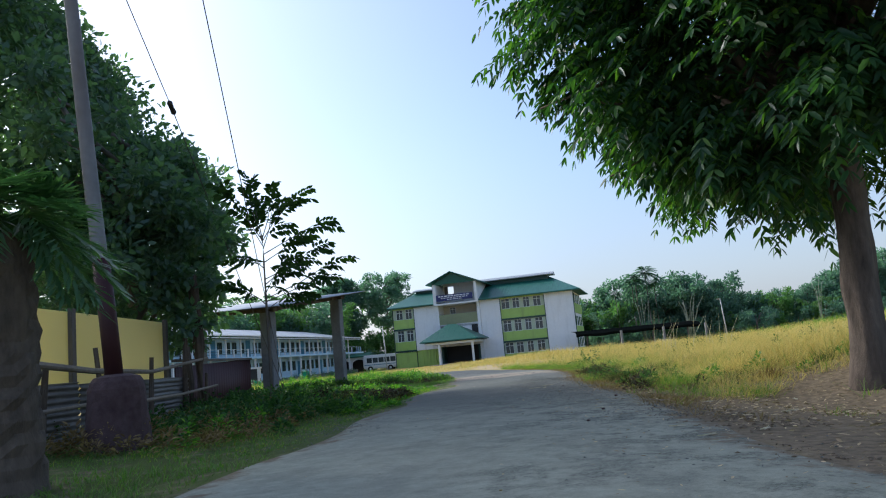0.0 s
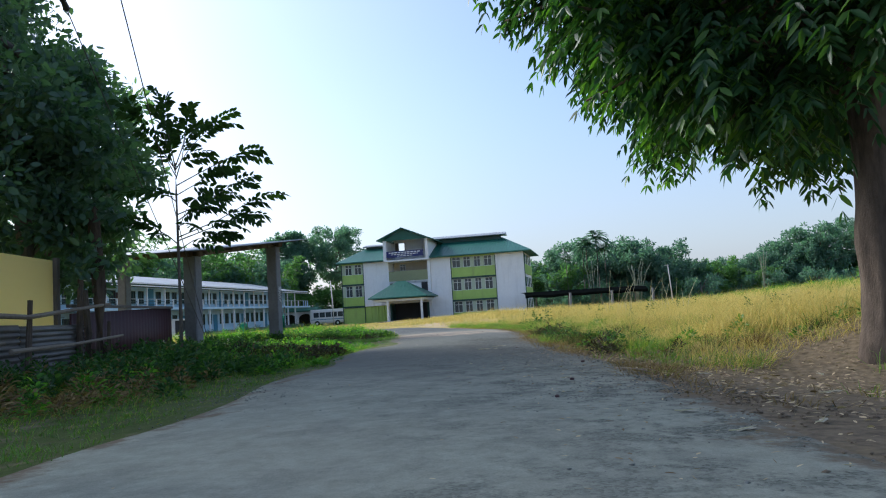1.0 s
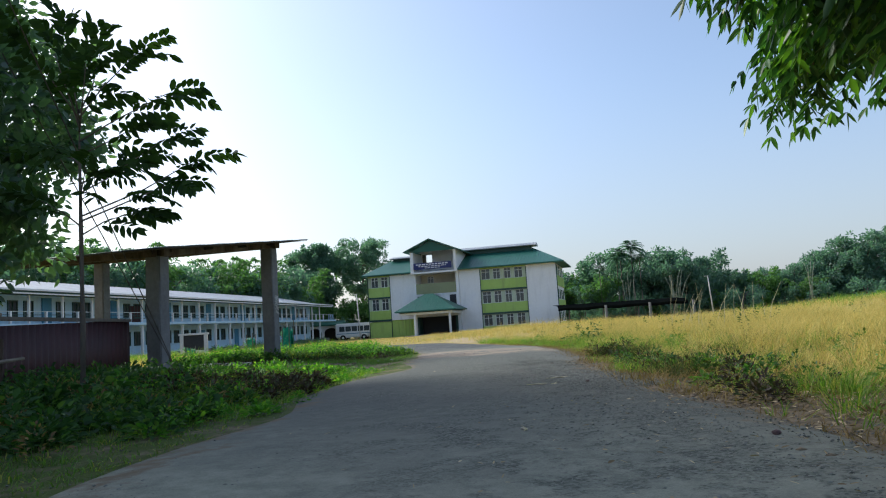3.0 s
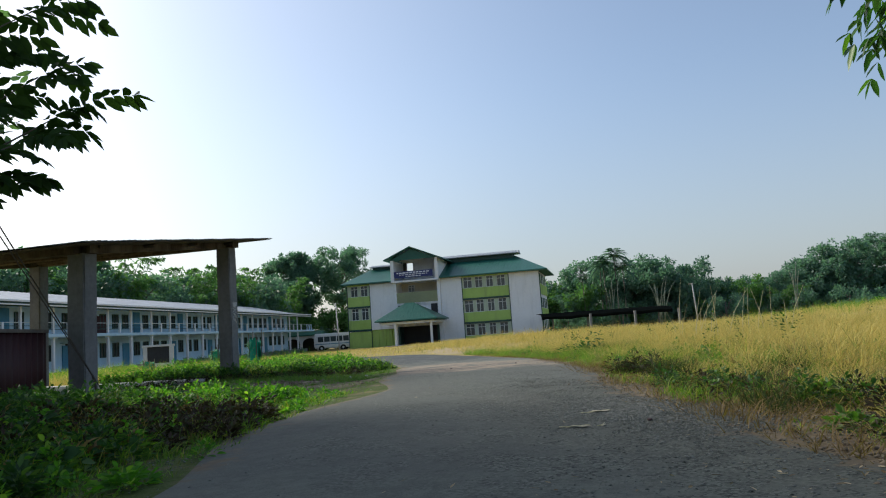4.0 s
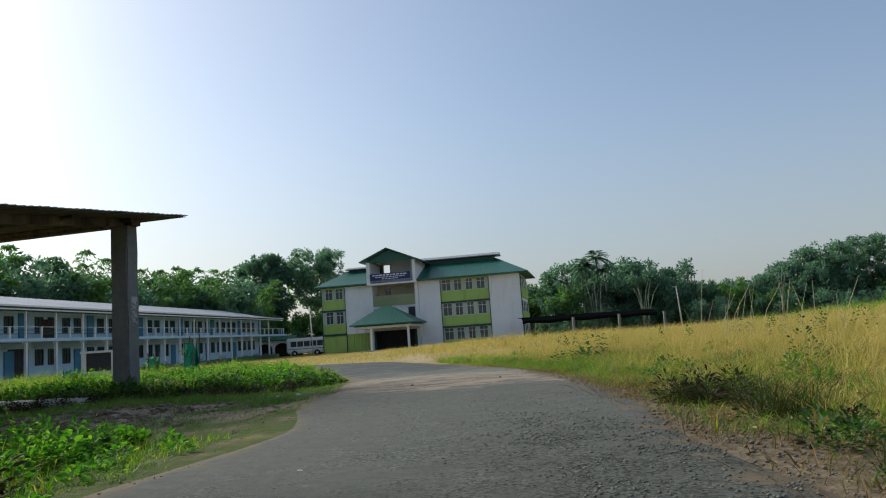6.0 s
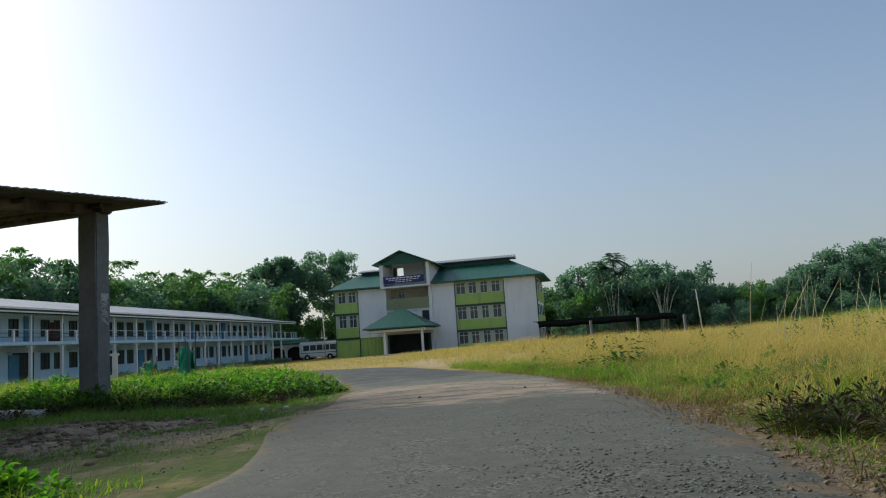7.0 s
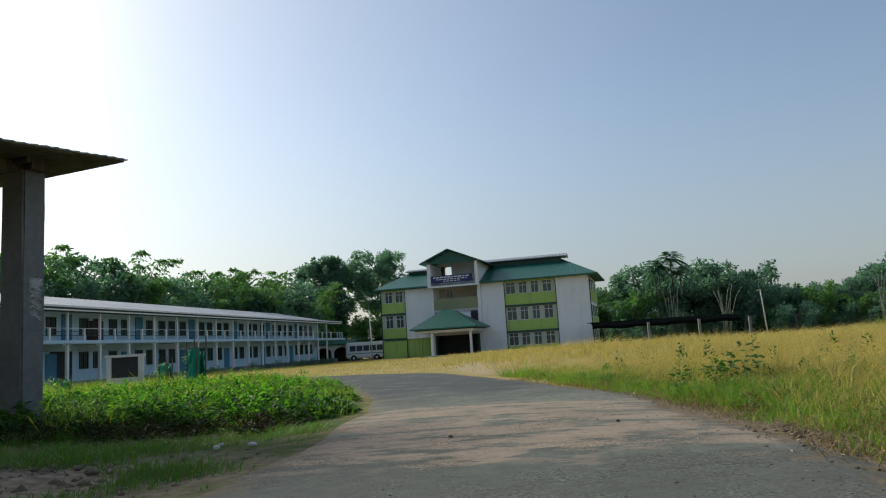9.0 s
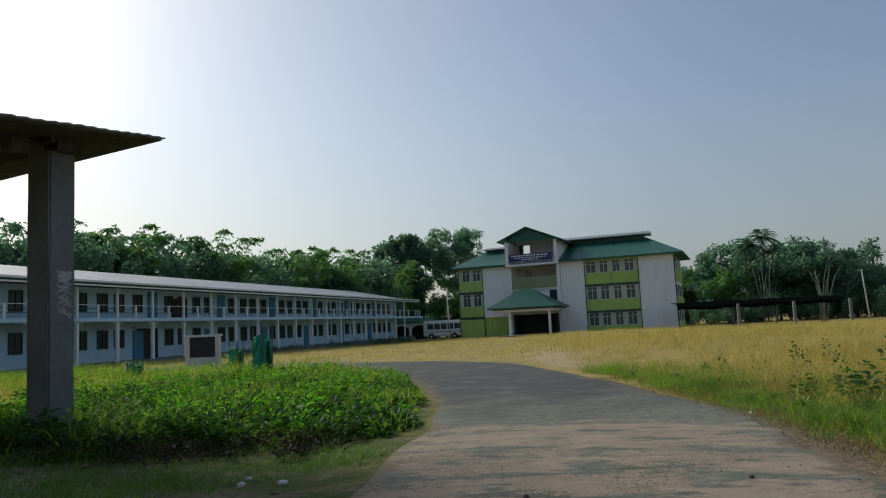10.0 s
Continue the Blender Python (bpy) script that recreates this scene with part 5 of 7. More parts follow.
        trunk = [((0, 0, -0.2), 0.24), ((0, 0, 0.8), 0.19), ((0.1, 0, 3), 0.16), ((-0.05, 0.1, h * 0.6), 0.1), ((0, 0, h * 0.9), 0.04)]
        limb_tree("broadleaf_tree", "tall dense dark-green broadleaf tree behind the roadside fence", (x, y, at(x, y)), 50 + k, trunk, [], me, M_LEAF_L, M_GREYBARK)


left_tree()


def frond_plant():
    """A spiky palm with a rough trunk at the lane's edge."""
    rng = np.random.RandomState(12)
    H = thing("roadside_palm", "short palm with rough dark trunk and narrow drooping fronds", "palm", Matrix.Translation((-3.55, 9.15, at(-3.55, 9.15))))
    bm = bmesh.new()
    rr = random.Random(2)
    tube(bm, [(0, 0, -0.2 + 0.075 * k) for k in range(27)], [(0.23 - 0.0034 * k) * (1.025 if k % 2 else 0.975) for k in range(27)], 14, 0.14, rr)
    part("trunk", bm, M_BARK, H)
    B, W, U, L = [], [], [], []
    for i in range(64):
        a = i * 2.4
        el = rng.uniform(-0.7, 1.1)
        w = np.array((math.cos(a) * math.cos(el), math.sin(a) * math.cos(el), math.sin(el)))
        ln = rng.uniform(0.45, 0.72)
        side = np.cross(w, (0, 0, 1.0))
        side /= np.linalg.norm(side)
        for k in range(20):
            t = 0.2 + 0.8 * k / 19
            q = np.array((0.0, 0, 1.9)) + w * ln * t - np.array((0, 0, 0.55)) * ln * t * t
            for sgn in (-1, 1):
                B.append(q)
                W.append(side * sgn * 0.8 + w * 0.7 - np.array((0, 0, 0.45)) + rng.normal(0, 0.1, 3))
                U.append((0, 0, 1.0))
                L.append(0.25 * rng.uniform(0.7, 1.1))
    part_of("fronds", leaf_mesh("fronds", np.array(B), np.array(W), np.array(U), np.array(L), 0.03), M_FROND, H)


frond_plant()


# ---- far woods ----
def far_tree(seed, h, r, trunk_h, leaf_mat, blobs_n=34, leaf=0.46, dens=34, sparse=False, name="woodland_tree", label="dense green woodland tree at the edge of the field"):
    rng = np.random.RandomState(seed)
    blobs = []
    for i in range(blobs_n):
        z = rng.uniform(trunk_h, h - 0.6)
        f = (z - trunk_h) / (h - trunk_h)
        q = r * (0.45 + 0.75 * math.sin(math.pi * (0.15 + 0.72 * f)))
        a, k = rng.uniform(0, math.tau), rng.uniform(0.15, 1.0) ** 0.6
        b = rng.uniform(0.24, 0.42) * r * (0.7 if sparse else 1.0)
        blobs.append((math.cos(a) * q * k, math.sin(a) * q * k, z, b, b, b * 0.72))
    for i in range(blobs_n // 2):
        f, a = rng.uniform(0.25, 1.0), rng.uniform(0, math.tau)
        q = r * (0.45 + 0.75 * math.sin(math.pi * (0.15 + 0.72 * f))) * rng.uniform(0.9, 1.25) * (1.0 if f < 0.9 else 0.5)
        b = rng.uniform(0.09, 0.17) * r
        blobs.append((math.cos(a) * q, math.sin(a) * q, trunk_h + (h - trunk_h) * f * rng.uniform(0.95, 1.04), b, b, b * 1.3))
    me = clump_crown("crown", rng, blobs, dens, leaf, 0.6, 0.3)
    limbs = []
    for i, bl in enumerate(blobs[::3]):
        st = (0.0, 0.0, max(trunk_h * 0.6, bl[2] - 2.2))
        limbs.append(([st, ((st[0] + bl[0]) / 2, (st[1] + bl[1]) / 2, (st[2] + bl[2]) / 2 + 0.3), bl[:3]], 0.10, 0.03))
    trunk = [((0, 0, -0.4), 0.3), ((0, 0, 0.8), 0.22), ((0.15, 0.1, h * 0.4), 0.17), ((0, 0, h * 0.8), 0.06)]
    return limb_tree(name, label, (0, 0, 0), seed, trunk, limbs, me, leaf_mat, M_GREYBARK, "trees round the field")


def far_palm(seed):
    rng = np.random.RandomState(seed)
    H = thing("areca_palm", "slender tall palm with a tuft of arching fronds", "palm", group="palms among the woods")
    bm = bmesh.new()
    tube(bm, [(0, 0, -0.4), (0.1, 0, 4), (0.05, 0, 8), (0.0, 0, 11)], [0.11, 0.09, 0.08, 0.07], 8)
    part("trunk", bm, M_GREYBARK, H, smooth=True)
    B, W, L = [], [], []
    for i in range(32):
        a, el = i * 2.4, rng.uniform(-0.5, 1.3)
        w = np.array((math.cos(a) * math.cos(el), math.sin(a) * math.cos(el), math.sin(el)))
        side = np.cross(w, (0, 0, 1.0))
        side /= np.linalg.norm(side)
        for k in range(16):
            t = 0.15 + 0.85 * k / 15
            q = np.array((0, 0, 11.0)) + w * 2.3 * t - np.array((0, 0, 1.3)) * t * t
            for sgn in (-1, 1):
                B.append(q)
                W.append(side * sgn + w * 0.6 - np.array((0, 0, 0.6)))
                L.append(0.75 * (1 - 0.5 * abs(t - 0.5)))
    part_of("fronds", leaf_mesh("fronds", np.array(B), np.array(W), np.tile((0, 0, 1.0), (len(B), 1)), np.array(L), 0.15), M_LEAF_D, H)
    return H


def bamboo_grove(seed, h, spread, leaf_mat, n=18):
    """Arching culms whose leafy tips droop outwards in plumes."""
    rng = np.random.RandomState(seed)
    H = thing("bamboo_grove", "tall feathery bamboo grove with arching leafy tips", "bamboo", group="bamboo behind the roofs")
    B, W, L = [], [], []
    for i in range(n):
        a, hh, sp = i * 2.4 + rng.uniform(-0.4, 0.4), h * rng.uniform(0.66, 1.0), spread * rng.uniform(0.35, 1.1)
        way = np.array((math.cos(a), math.sin(a), 0.0))
        foot = way * rng.uniform(0.1, 0.9)
        pts = []
        for k in range(9):
            t = k / 8
            pts.append(foot + way * sp * t ** 2.2 + np.array((0, 0, hh * (1.16 * t - 0.16 * t ** 5 - 0.10 * t ** 9))))
        bm = bmesh.new()
        tube(bm, pts, [0.07 - 0.007 * k for k in range(9)], 5)
        part("culm", bm, M_CULM, H)
        pts = np.array(pts)
        for k in range(46):
            t = rng.uniform(0.22, 1.0) ** 0.75 * 8
            j = min(7, int(t))
            q = pts[j] + (pts[j + 1] - pts[j]) * (t - j)
            out = rng.normal(0, 1, 3) + way * 0.8
            out[2] = rng.uniform(-0.2, 0.5)
            out = out / np.linalg.norm(out)
            ln = rng.uniform(0.5, 1.5) * (1.15 - 0.6 * t / 8)
            for m in range(6):
                f = (m + 1) / 6
                B.append(q + out * ln * f - np.array((0, 0, 0.35)) * ln * f * f)
                W.append(out + rng.normal(0, 0.5, 3) - np.array((0, 0, 0.7)))
                L.append(rng.uniform(0.30, 0.55))
    L = np.array(L)
    part_of("crown", leaf_mesh("crown", np.array(B), np.array(W), rng.normal(0, 1, (len(B), 3)), L, L * 0.42), leaf_mat, H)
    return H


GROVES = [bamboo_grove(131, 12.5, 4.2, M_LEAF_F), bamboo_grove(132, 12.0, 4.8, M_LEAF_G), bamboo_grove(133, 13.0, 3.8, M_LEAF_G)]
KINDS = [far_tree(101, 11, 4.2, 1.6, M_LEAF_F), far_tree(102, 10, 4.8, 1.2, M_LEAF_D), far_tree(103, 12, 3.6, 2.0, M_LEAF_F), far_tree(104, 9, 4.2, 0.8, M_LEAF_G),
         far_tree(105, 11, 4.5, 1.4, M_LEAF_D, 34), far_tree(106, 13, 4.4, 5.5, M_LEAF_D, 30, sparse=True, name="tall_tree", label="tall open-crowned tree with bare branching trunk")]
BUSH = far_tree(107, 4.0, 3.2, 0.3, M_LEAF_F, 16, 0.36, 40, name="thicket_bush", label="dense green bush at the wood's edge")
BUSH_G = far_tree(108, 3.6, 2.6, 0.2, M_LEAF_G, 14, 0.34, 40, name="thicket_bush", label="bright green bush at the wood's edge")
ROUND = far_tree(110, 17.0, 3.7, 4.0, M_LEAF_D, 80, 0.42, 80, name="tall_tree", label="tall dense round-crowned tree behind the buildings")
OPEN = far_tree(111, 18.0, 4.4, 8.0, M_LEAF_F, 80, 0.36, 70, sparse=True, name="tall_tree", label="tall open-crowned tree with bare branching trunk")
PALM = far_palm(109)


def plant(kind, x, y, size, turn, squash=1.0):
    return copy_thing(kind, Matrix.Translation((x, y, at(x, y))) @ Matrix.Rotation(turn, 4, "Z") @ Matrix.Diagonal((size, size, size * squash, 1)))


wr = random.Random(77)
TALL = (11, 10, 12, 9, 11, 13)


def plant_high(k, x, y, top, turn):
    """A woodland tree of kind k whose crown ends at that height."""
    return plant(KINDS[k], x, y, (top - at(x, y)) / TALL[k], turn)


# behind the classroom block: feathery bamboo in front of closed crowns
for i in range(17):
    t = i / 16
    x, y = -49 + 27 * t + wr.uniform(-1.2, 1.2), 70 + 66 * t + wr.uniform(-2, 2)
    if i % 5 in (0, 1, 3):
        plant(GROVES[i % 3], x + 1.5, y - 1, wr.uniform(1.06, 1.2) * (0.86 if t < 0.12 else 1.0), wr.uniform(0, 6))
    else:
        plant_high(wr.choice((0, 1, 4)), x, y, wr.uniform(9.8, 12.4), wr.uniform(0, 6))
for i in range(11):
    t = i / 10
    plant_high(wr.choice((0, 1, 4, 2)), -58 + 31 * t + wr.uniform(-2, 2), 72 + 72 * t + wr.uniform(-3, 3), wr.uniform(10.2, 12.0), wr.uniform(0, 6))
# named crowns over the roofs
plant(ROUND, -20.3, 147, 1.03, 1.0)
plant(OPEN, -11.0, 150, 1.05, 2.0)
for x, y, s in ((-15, 143, 0.8), (-8, 143, 0.85), (-20, 142, 0.75), (-11, 143, 0.75), (-25, 142, 0.85), (2, 148, 0.8), (10, 152, 0.8), (18, 150, 0.8)):
    plant(KINDS[3] if x < 0 else KINDS[1], x, y, s, x)
# right of the building
for x, y, top, k in ((25, 147, 8.8, 3), (29, 150, 9.0, 1), (31.5, 144, 7.8, 3), (34.7, 147, 12.6, 2), (38.5, 150, 10.6, 0), (42, 146, 9.4, 4), (46, 149, 11.2, 0), (49.5, 146, 12.1, 1),
                     (53, 149, 10.0, 4), (56.5, 146, 7.8, 1), (60, 150, 7.2, 0), (63.5, 147, 7.3, 3), (67, 150, 7.4, 1), (71, 147, 7.5, 4), (75, 150, 8.0, 0), (78.5, 147, 9.8, 1),
                     (82, 150, 12.0, 4), (85, 147, 13.3, 2), (88, 151, 11.0, 0), (92, 153, 7.8, 1), (97, 152, 7.2, 3), (102, 150, 8.4, 4), (108, 146, 10, 0), (114, 138, 10, 1),
                     (120, 126, 10, 2), (128, 110, 10, 4), (132, 96, 10, 0), (33, 164, 8.5, 1), (43, 165, 9.0, 0), (54, 164, 7.5, 4), (64, 166, 7.2, 1), (74, 165, 7.6, 0), (84, 166, 8.5, 1), (95, 167, 7.2, 4)):
    plant_high(k, x, y, top, x * 1.7)
plant(GROVES[1], 68.2, 140, 0.55, 0.4)
plant(GROVES[0], 29.5, 141, 0.62, 2.4)
plant(GROVES[2], 72.5, 142, 0.50, 4.0)
for x, y, s in ((36.9, 136, 1.18), (38.9, 138, 0.98), (34.6, 137, 1.02), (35.8, 139, 1.1), (69.3, 96, 1.2), (31.6, 138, 0.85)):
    plant(PALM, x, y, s, x)
for i in range(34):
    t = i / 33
    plant(BUSH if i % 3 else BUSH_G, 22 + 110 * t + wr.uniform(-1, 1), 139 - 40 * max(0, t - 0.6) + wr.uniform(-4, 4), wr.uniform(0.7, 1.25), wr.uniform(0, 6))
for i in range(12):
    plant(BUSH_G if i % 2 else BUSH, -24 + 18 * i / 11 + wr.uniform(-1, 1), 139 + wr.uniform(-1, 3), wr.uniform(0.6, 1.0), wr.uniform(0, 6))
plant(OPEN, 95.5, 150, 0.86, 1.0)
for x, y, k in ((66, 101, 1.3), (72, 105, 1.6), (78, 108, 1.8), (85, 112, 1.9)):
    plant(BUSH_G, x, y, k, x)
for ob in GROVES + KINDS + [BUSH, BUSH_G, PALM, ROUND, OPEN]:
    for o in [*ob.children_recursive, ob]:
        bpy.data.objects.remove(o)


# ---- things in the field ----
def tree_guard(x, y, h, r, seed):
    H = thing("tree_guard", "young plant inside a ragged green net guard on stakes", "tree guard", Matrix.Translation((x, y, at(x, y))), "green guards in the grass")
    rr = random.Random(seed)
    bm = bmesh.new()
    n, rows = 16, 7
    ring = []
    for k in range(rows):
        z = h * k / (rows - 1)
        ring.append([bm.verts.new((math.cos(i * math.tau / n) * r * rr.uniform(0.85, 1.1), math.sin(i * math.tau / n) * r * rr.uniform(0.85, 1.1),
                                   z * (1 if k < rows - 1 else rr.uniform(0.78, 1.0)))) for i in range(n)])
    for a, b in zip(ring, ring[1:]):
        for i in range(n - 2):
            bm.faces.new((a[i], a[i + 1], b[i + 1], b[i]))
    net = part("net", bm, M_NET, H)
    net.modifiers.new("thickness", "SOLIDIFY").thickness = 0.008
    for i in range(4):
        bm = bmesh.new()
        a = i * math.tau / 4 + 0.4
        tube(bm, [(math.cos(a) * r, math.sin(a) * r, -0.1), (math.cos(a) * r * 1.1 + rr.uniform(-0.03, 0.03), math.sin(a) * r * 1.1, h * rr.uniform(1.02, 1.25))], [0.022, 0.016], 6)
        part("stake", bm, M_GREYBARK, H)
    rng = np.random.RandomState(seed)
    b = rng.uniform(-1, 1, (160, 3)) * (r * 0.9, r * 0.9, h * 0.4) + (-r * 0.5, 0, h * 0.5)
    part_of("plant", leaf_mesh("plant", b, rng.normal(0, 1, (160, 3)), rng.normal(0, 1, (160, 3)), 0.13, 0.06), M_LEAF_D, H)


tree_guard(-5.3, 37.6, 1.12, 0.2, 1)
tree_guard(-7.7, 42.0, 0.85, 0.18, 2)
tree_guard(-9.7, 40.0, 0.55, 0.17, 3)


def notice_board():
    m = pose(-14.0, 51.9, at(-13.3, 52), 0, 0, 4)
    H = thing("notice_board", "limewashed concrete notice board with a dark blank panel", "notice board", m)
    for x in (0.0, 1.33):
        boxes("pillar", [(x, x + 0.2, -0.1, 0.12, -0.2, 1.25)], M_PALECON, H, bevel=0.015)
    boxes("cap", [(-0.06, 1.59, -0.14, 0.16, 1.25, 1.36)], M_PALECON, H, bevel=0.015)
    boxes("base_wall", [(0.2, 1.33, -0.06, 0.08, -0.2, 0.38)], M_PALECON, H)
    boxes("panel", [(0.2, 1.33, -0.02, 0.05, 0.38, 1.25)], M_DARK, H, "dark blank panel")


notice_board()


def net_fence():
    H = thing("net_shed", "long low black shade-net shed on pale concrete posts", "shed")
    for i in range(4):
        x, y = 20.4 + i * 4.6, 112.0 - i * 1.0
        g = at(x, y)
        bm = bmesh.new()
        tube(bm, [(x, y, g - 0.2), (x + 0.05, y, g + 1.4), (x + 0.1, y, g + 2.55)], [0.10, 0.09, 0.09], 8)
        part("rear_post", bm, M_GREYBARK, H)
    for i in range(3):
        x, y = 22.7 + i * 5.6, 100.2 + i * 0.2
        g = at(x, y)
        boxes("post", [(x - 0.13, x + 0.13, y - 0.13, y + 0.13, g - 0.2, 1.75)], M_CONCRETE, H, bevel=0.02)
    bm = bmesh.new()
    prev = None
    rr = random.Random(6)
    for i in range(18):
        x, y = 18.9 + i * 1.0, 112.4 - i * 0.22
        sag = 0.04 * math.sin(i * 1.37) + rr.uniform(-0.03, 0.03)
        row = [bm.verts.new((x, y - 0.5, 1.4 + sag * 1.5)), bm.verts.new((x, y - 0.6, 1.75 + sag)), bm.verts.new((x, y, 2.1 + sag * 0.5)), bm.verts.new((x, y + 3.5, 2.3))] 
        if prev:
            for k in range(3):
                bm.faces.new((prev[k], row[k], row[k + 1], prev[k + 1]))
        prev = row
    net = part("shade_net", bm, M_BLACKNET, H, "sagging black shade net")
    net.modifiers.new("thickness", "SOLIDIFY").thickness = 0.03


net_fence()


def slim_pole(x, y, top, lean, name="lamp_pole"):
    H = thing(name, "thin pale leaning concrete pole at the field's edge", "pole")
    bm = bmesh.new()
    g = at(x, y)
    tube(bm, [(x, y, g - 0.3), (x + lean * 0.5, y, (g + top) / 2), (x + lean, y, top)], [0.11, 0.095, 0.07], 8)
    part("shaft", bm, M_PALECON, H, smooth=True)
    boxes("bracket", [(x + lean - 0.5, x + lean + 0.1, y - 0.04, y + 0.04, top - 0.12, top - 0.04)], M_PALECON, H)


slim_pole(43.3, 118.0, 5.4, -0.4)
slim_pole(-10.2, 128.0, 6.4, -0.3)

# dry reed stalks in the field grass
rng = np.random.RandomState(40)
bm = bmesh.new()
for i in range(19):
    x, y = rng.uniform(6.3, 8.7), rng.uniform(27.4, 29.8)
    g, hgt = at(x, y), rng.uniform(0.8, 1.3)
    if i == 3:
        hgt = 1.62
    lx, ly = rng.normal(0.14, 0.22), rng.normal(0, 0.15)
    tube(bm, [(x, y, g - 0.05), (x + lx * 0.4, y + ly * 0.4, g + hgt * 0.55), (x + lx, y + ly, g + hgt)], [0.007, 0.0055, 0.0025], 5)
tagged(part("reed_stalks", bm, M_STALK), "bare pale dry reed stalks standing above the grass", "reeds", kind="stuff")


# pale bamboo culms fanning out at the wood's edge
for k, (cx, cy, n) in enumerate(((36.3, 113.6, 9), (30.0, 114.2, 5), (53.0, 108.5, 4))):
    H = thing("bamboo_clump", "leaning pale bamboo culms at the edge of the wood", "bamboo", pose(cx, cy, at(cx, cy)), "bamboo at the wood's edge")
    rr = random.Random(70 + k)
    for i in range(n):
        bm = bmesh.new()
        dx, h = (i / (n - 1) - 0.45) * (3.6 if n > 5 else 1.6) + rr.uniform(-0.3, 0.3), rr.uniform(5.6, 7.6)
        bx, by = rr.uniform(-0.5, 0.5), rr.uniform(-0.2, 0.2)
        tube(bm, [(bx, by, -0.2), (bx + dx * 0.25, by, h * 0.45), (bx + dx * 0.6, by - 0.1, h * 0.8), (bx + dx, by - 0.2, h)], [0.045, 0.04, 0.034, 0.018], 6)
        part("culm", bm, M_CULM, H, smooth=True)

# low shrubs along the classroom block
hr = np.random.RandomState(61)
shrubs = []
for i in range(46):
    t = hr.uniform(16, 57)
    o = hr.uniform(0.5, 0.9)
    x, y = -25.12 + 0.1805 * t + 0.9836 * o, 61.05 + 0.9836 * t - 0.1805 * o
    q = hr.uniform(0.22, 0.42) * (1.25 if t > 32 else 0.8)
    shrubs.append((x, y, at(x, y) + q * 0.8, q, q, q))
tagged(part_of("border_shrubs", clump_crown("border_shrubs", hr, shrubs, 220, 0.13, 0.5, 0.1), M_LEAF_D), "row of dark green border shrubs along a verandah", "shrubs", kind="stuff")


# ---- grass and weeds ----
def scatter(n, x0, x1, y0, y1, rng):
    return rng.uniform(x0, x1, n), rng.uniform(y0, y1, n)


def patchy(x, y, f, s=0.0):
    return 0.5 + 0.25 * (np.sin(x * f + 1.3 * np.sin(y * f * 0.7 + s)) + np.sin(y * f * 1.1 + 1.7 * np.sin(x * f * 0.6 + s * 2)))


def bare(x, y):
    """Trodden and shaded soil where no grass grows."""
    d = np.minimum(np.hypot((x - 3.7) / 2.75, (y - 7.2) / 5.6), np.hypot((x - 4.3) / 1.6, (y - 11.2) / 1.7))
    d = np.minimum(d, np.hypot((x + 3.6) / 2.2, (y - 24.0) / 1.5))
    return (d + 0.22 * (patchy(x, y, 2.3) - 0.5) < 1) & (patchy(x, y, 5.1, 3) < 0.9)


def grass(name, label, mat, n, area, height, width, lean, seed, rule, tuft=14, spread=0.06):
    """Blades that fan out of tufts, uneven in height from tuft to tuft."""
    r = np.random.RandomState(seed)
    x, y = scatter(n // tuft, *area, r)
    gap = road_gap(x, y)
    keep, scale = rule(x, y, gap, r)
    keep &= ~bare(x, y)
    x, y, scale = x[keep], y[keep], scale[keep] * r.uniform(0.55, 1.15, keep.sum()) * (0.55 + 0.75 * patchy(x[keep], y[keep], 1.5, seed))
    x, y, scale = np.repeat(x, tuft), np.repeat(y, tuft), np.repeat(scale, tuft)
    off = r.normal(0, spread, (len(x), 2))
    x, y = x + off[:, 0], y + off[:, 1]
    h = r.uniform(height[0], height[1], len(x)) * scale
    way = off / spread * 0.6 + r.normal(0, 0.7, (len(x), 2)) + (0.25, -0.15)
    out = np.column_stack((way * (h * lean * r.uniform(0.3, 1.1, len(x)))[:, None], np.zeros(len(x))))
    base = np.column_stack((x, y, land(x, y) - 0.02))
    ob = part_of(name, blade_mesh(name, base, h, r.uniform(width * 0.7, width * 1.3, len(x)), out, seed + 1), mat)
    tagged(ob, label, "grass", kind="stuff")


def rule_gold(x, y, gap, r):
    right = x > 0.4 + 0.02 * y
    keep = (gap > 0.75 + 0.5 * patchy(x, y, 1.7)) & right & (r.uniform(size=x.shape) < 0.35 + 0.9 * patchy(x, y, 0.8, 2))
    return keep, np.clip(0.45 + (gap - 0.8) / 3.2, 0.4, 1.0)


def rule_edge(x, y, gap, r):
    right = x > 0.4 + 0.02 * y
    keep = (gap > 0.3 + 0.4 * patchy(x, y, 1.4, 7)) & (gap < 3.6) & right & (r.uniform(size=x.shape) < np.clip(1.5 - gap / 2.2, 0.12, 1) * (0.25 + 1.1 * patchy(x, y, 2.1, 4)))
    return keep, np.clip(0.35 + gap / 1.6, 0.3, 1.15)


def rule_far(x, y, gap, r):
    keep = (gap > 0.6) & ~((x < -4) & (y < 36)) & (r.uniform(size=x.shape) < 0.35 + patchy(x, y, 0.4, 1))
    keep &= ~((x > -10) & (x < 22) & (y > 109.5))
    side = (x + 25.12) * 0.9836 - (y - 61.05) * 0.1805
    track = np.abs(x - 1.2 - 0.05 * (y - 40) - 0.4 * np.sin(y * 0.3)) < 0.75
    keep &= ~(track & (y < 75) & (r.uniform(size=x.shape) < 0.5))
    return keep & (side > 0.5), np.where(x < 1.0, 0.55, 1.0) * np.clip(0.5 + gap / 4, 0.5, 1.0)


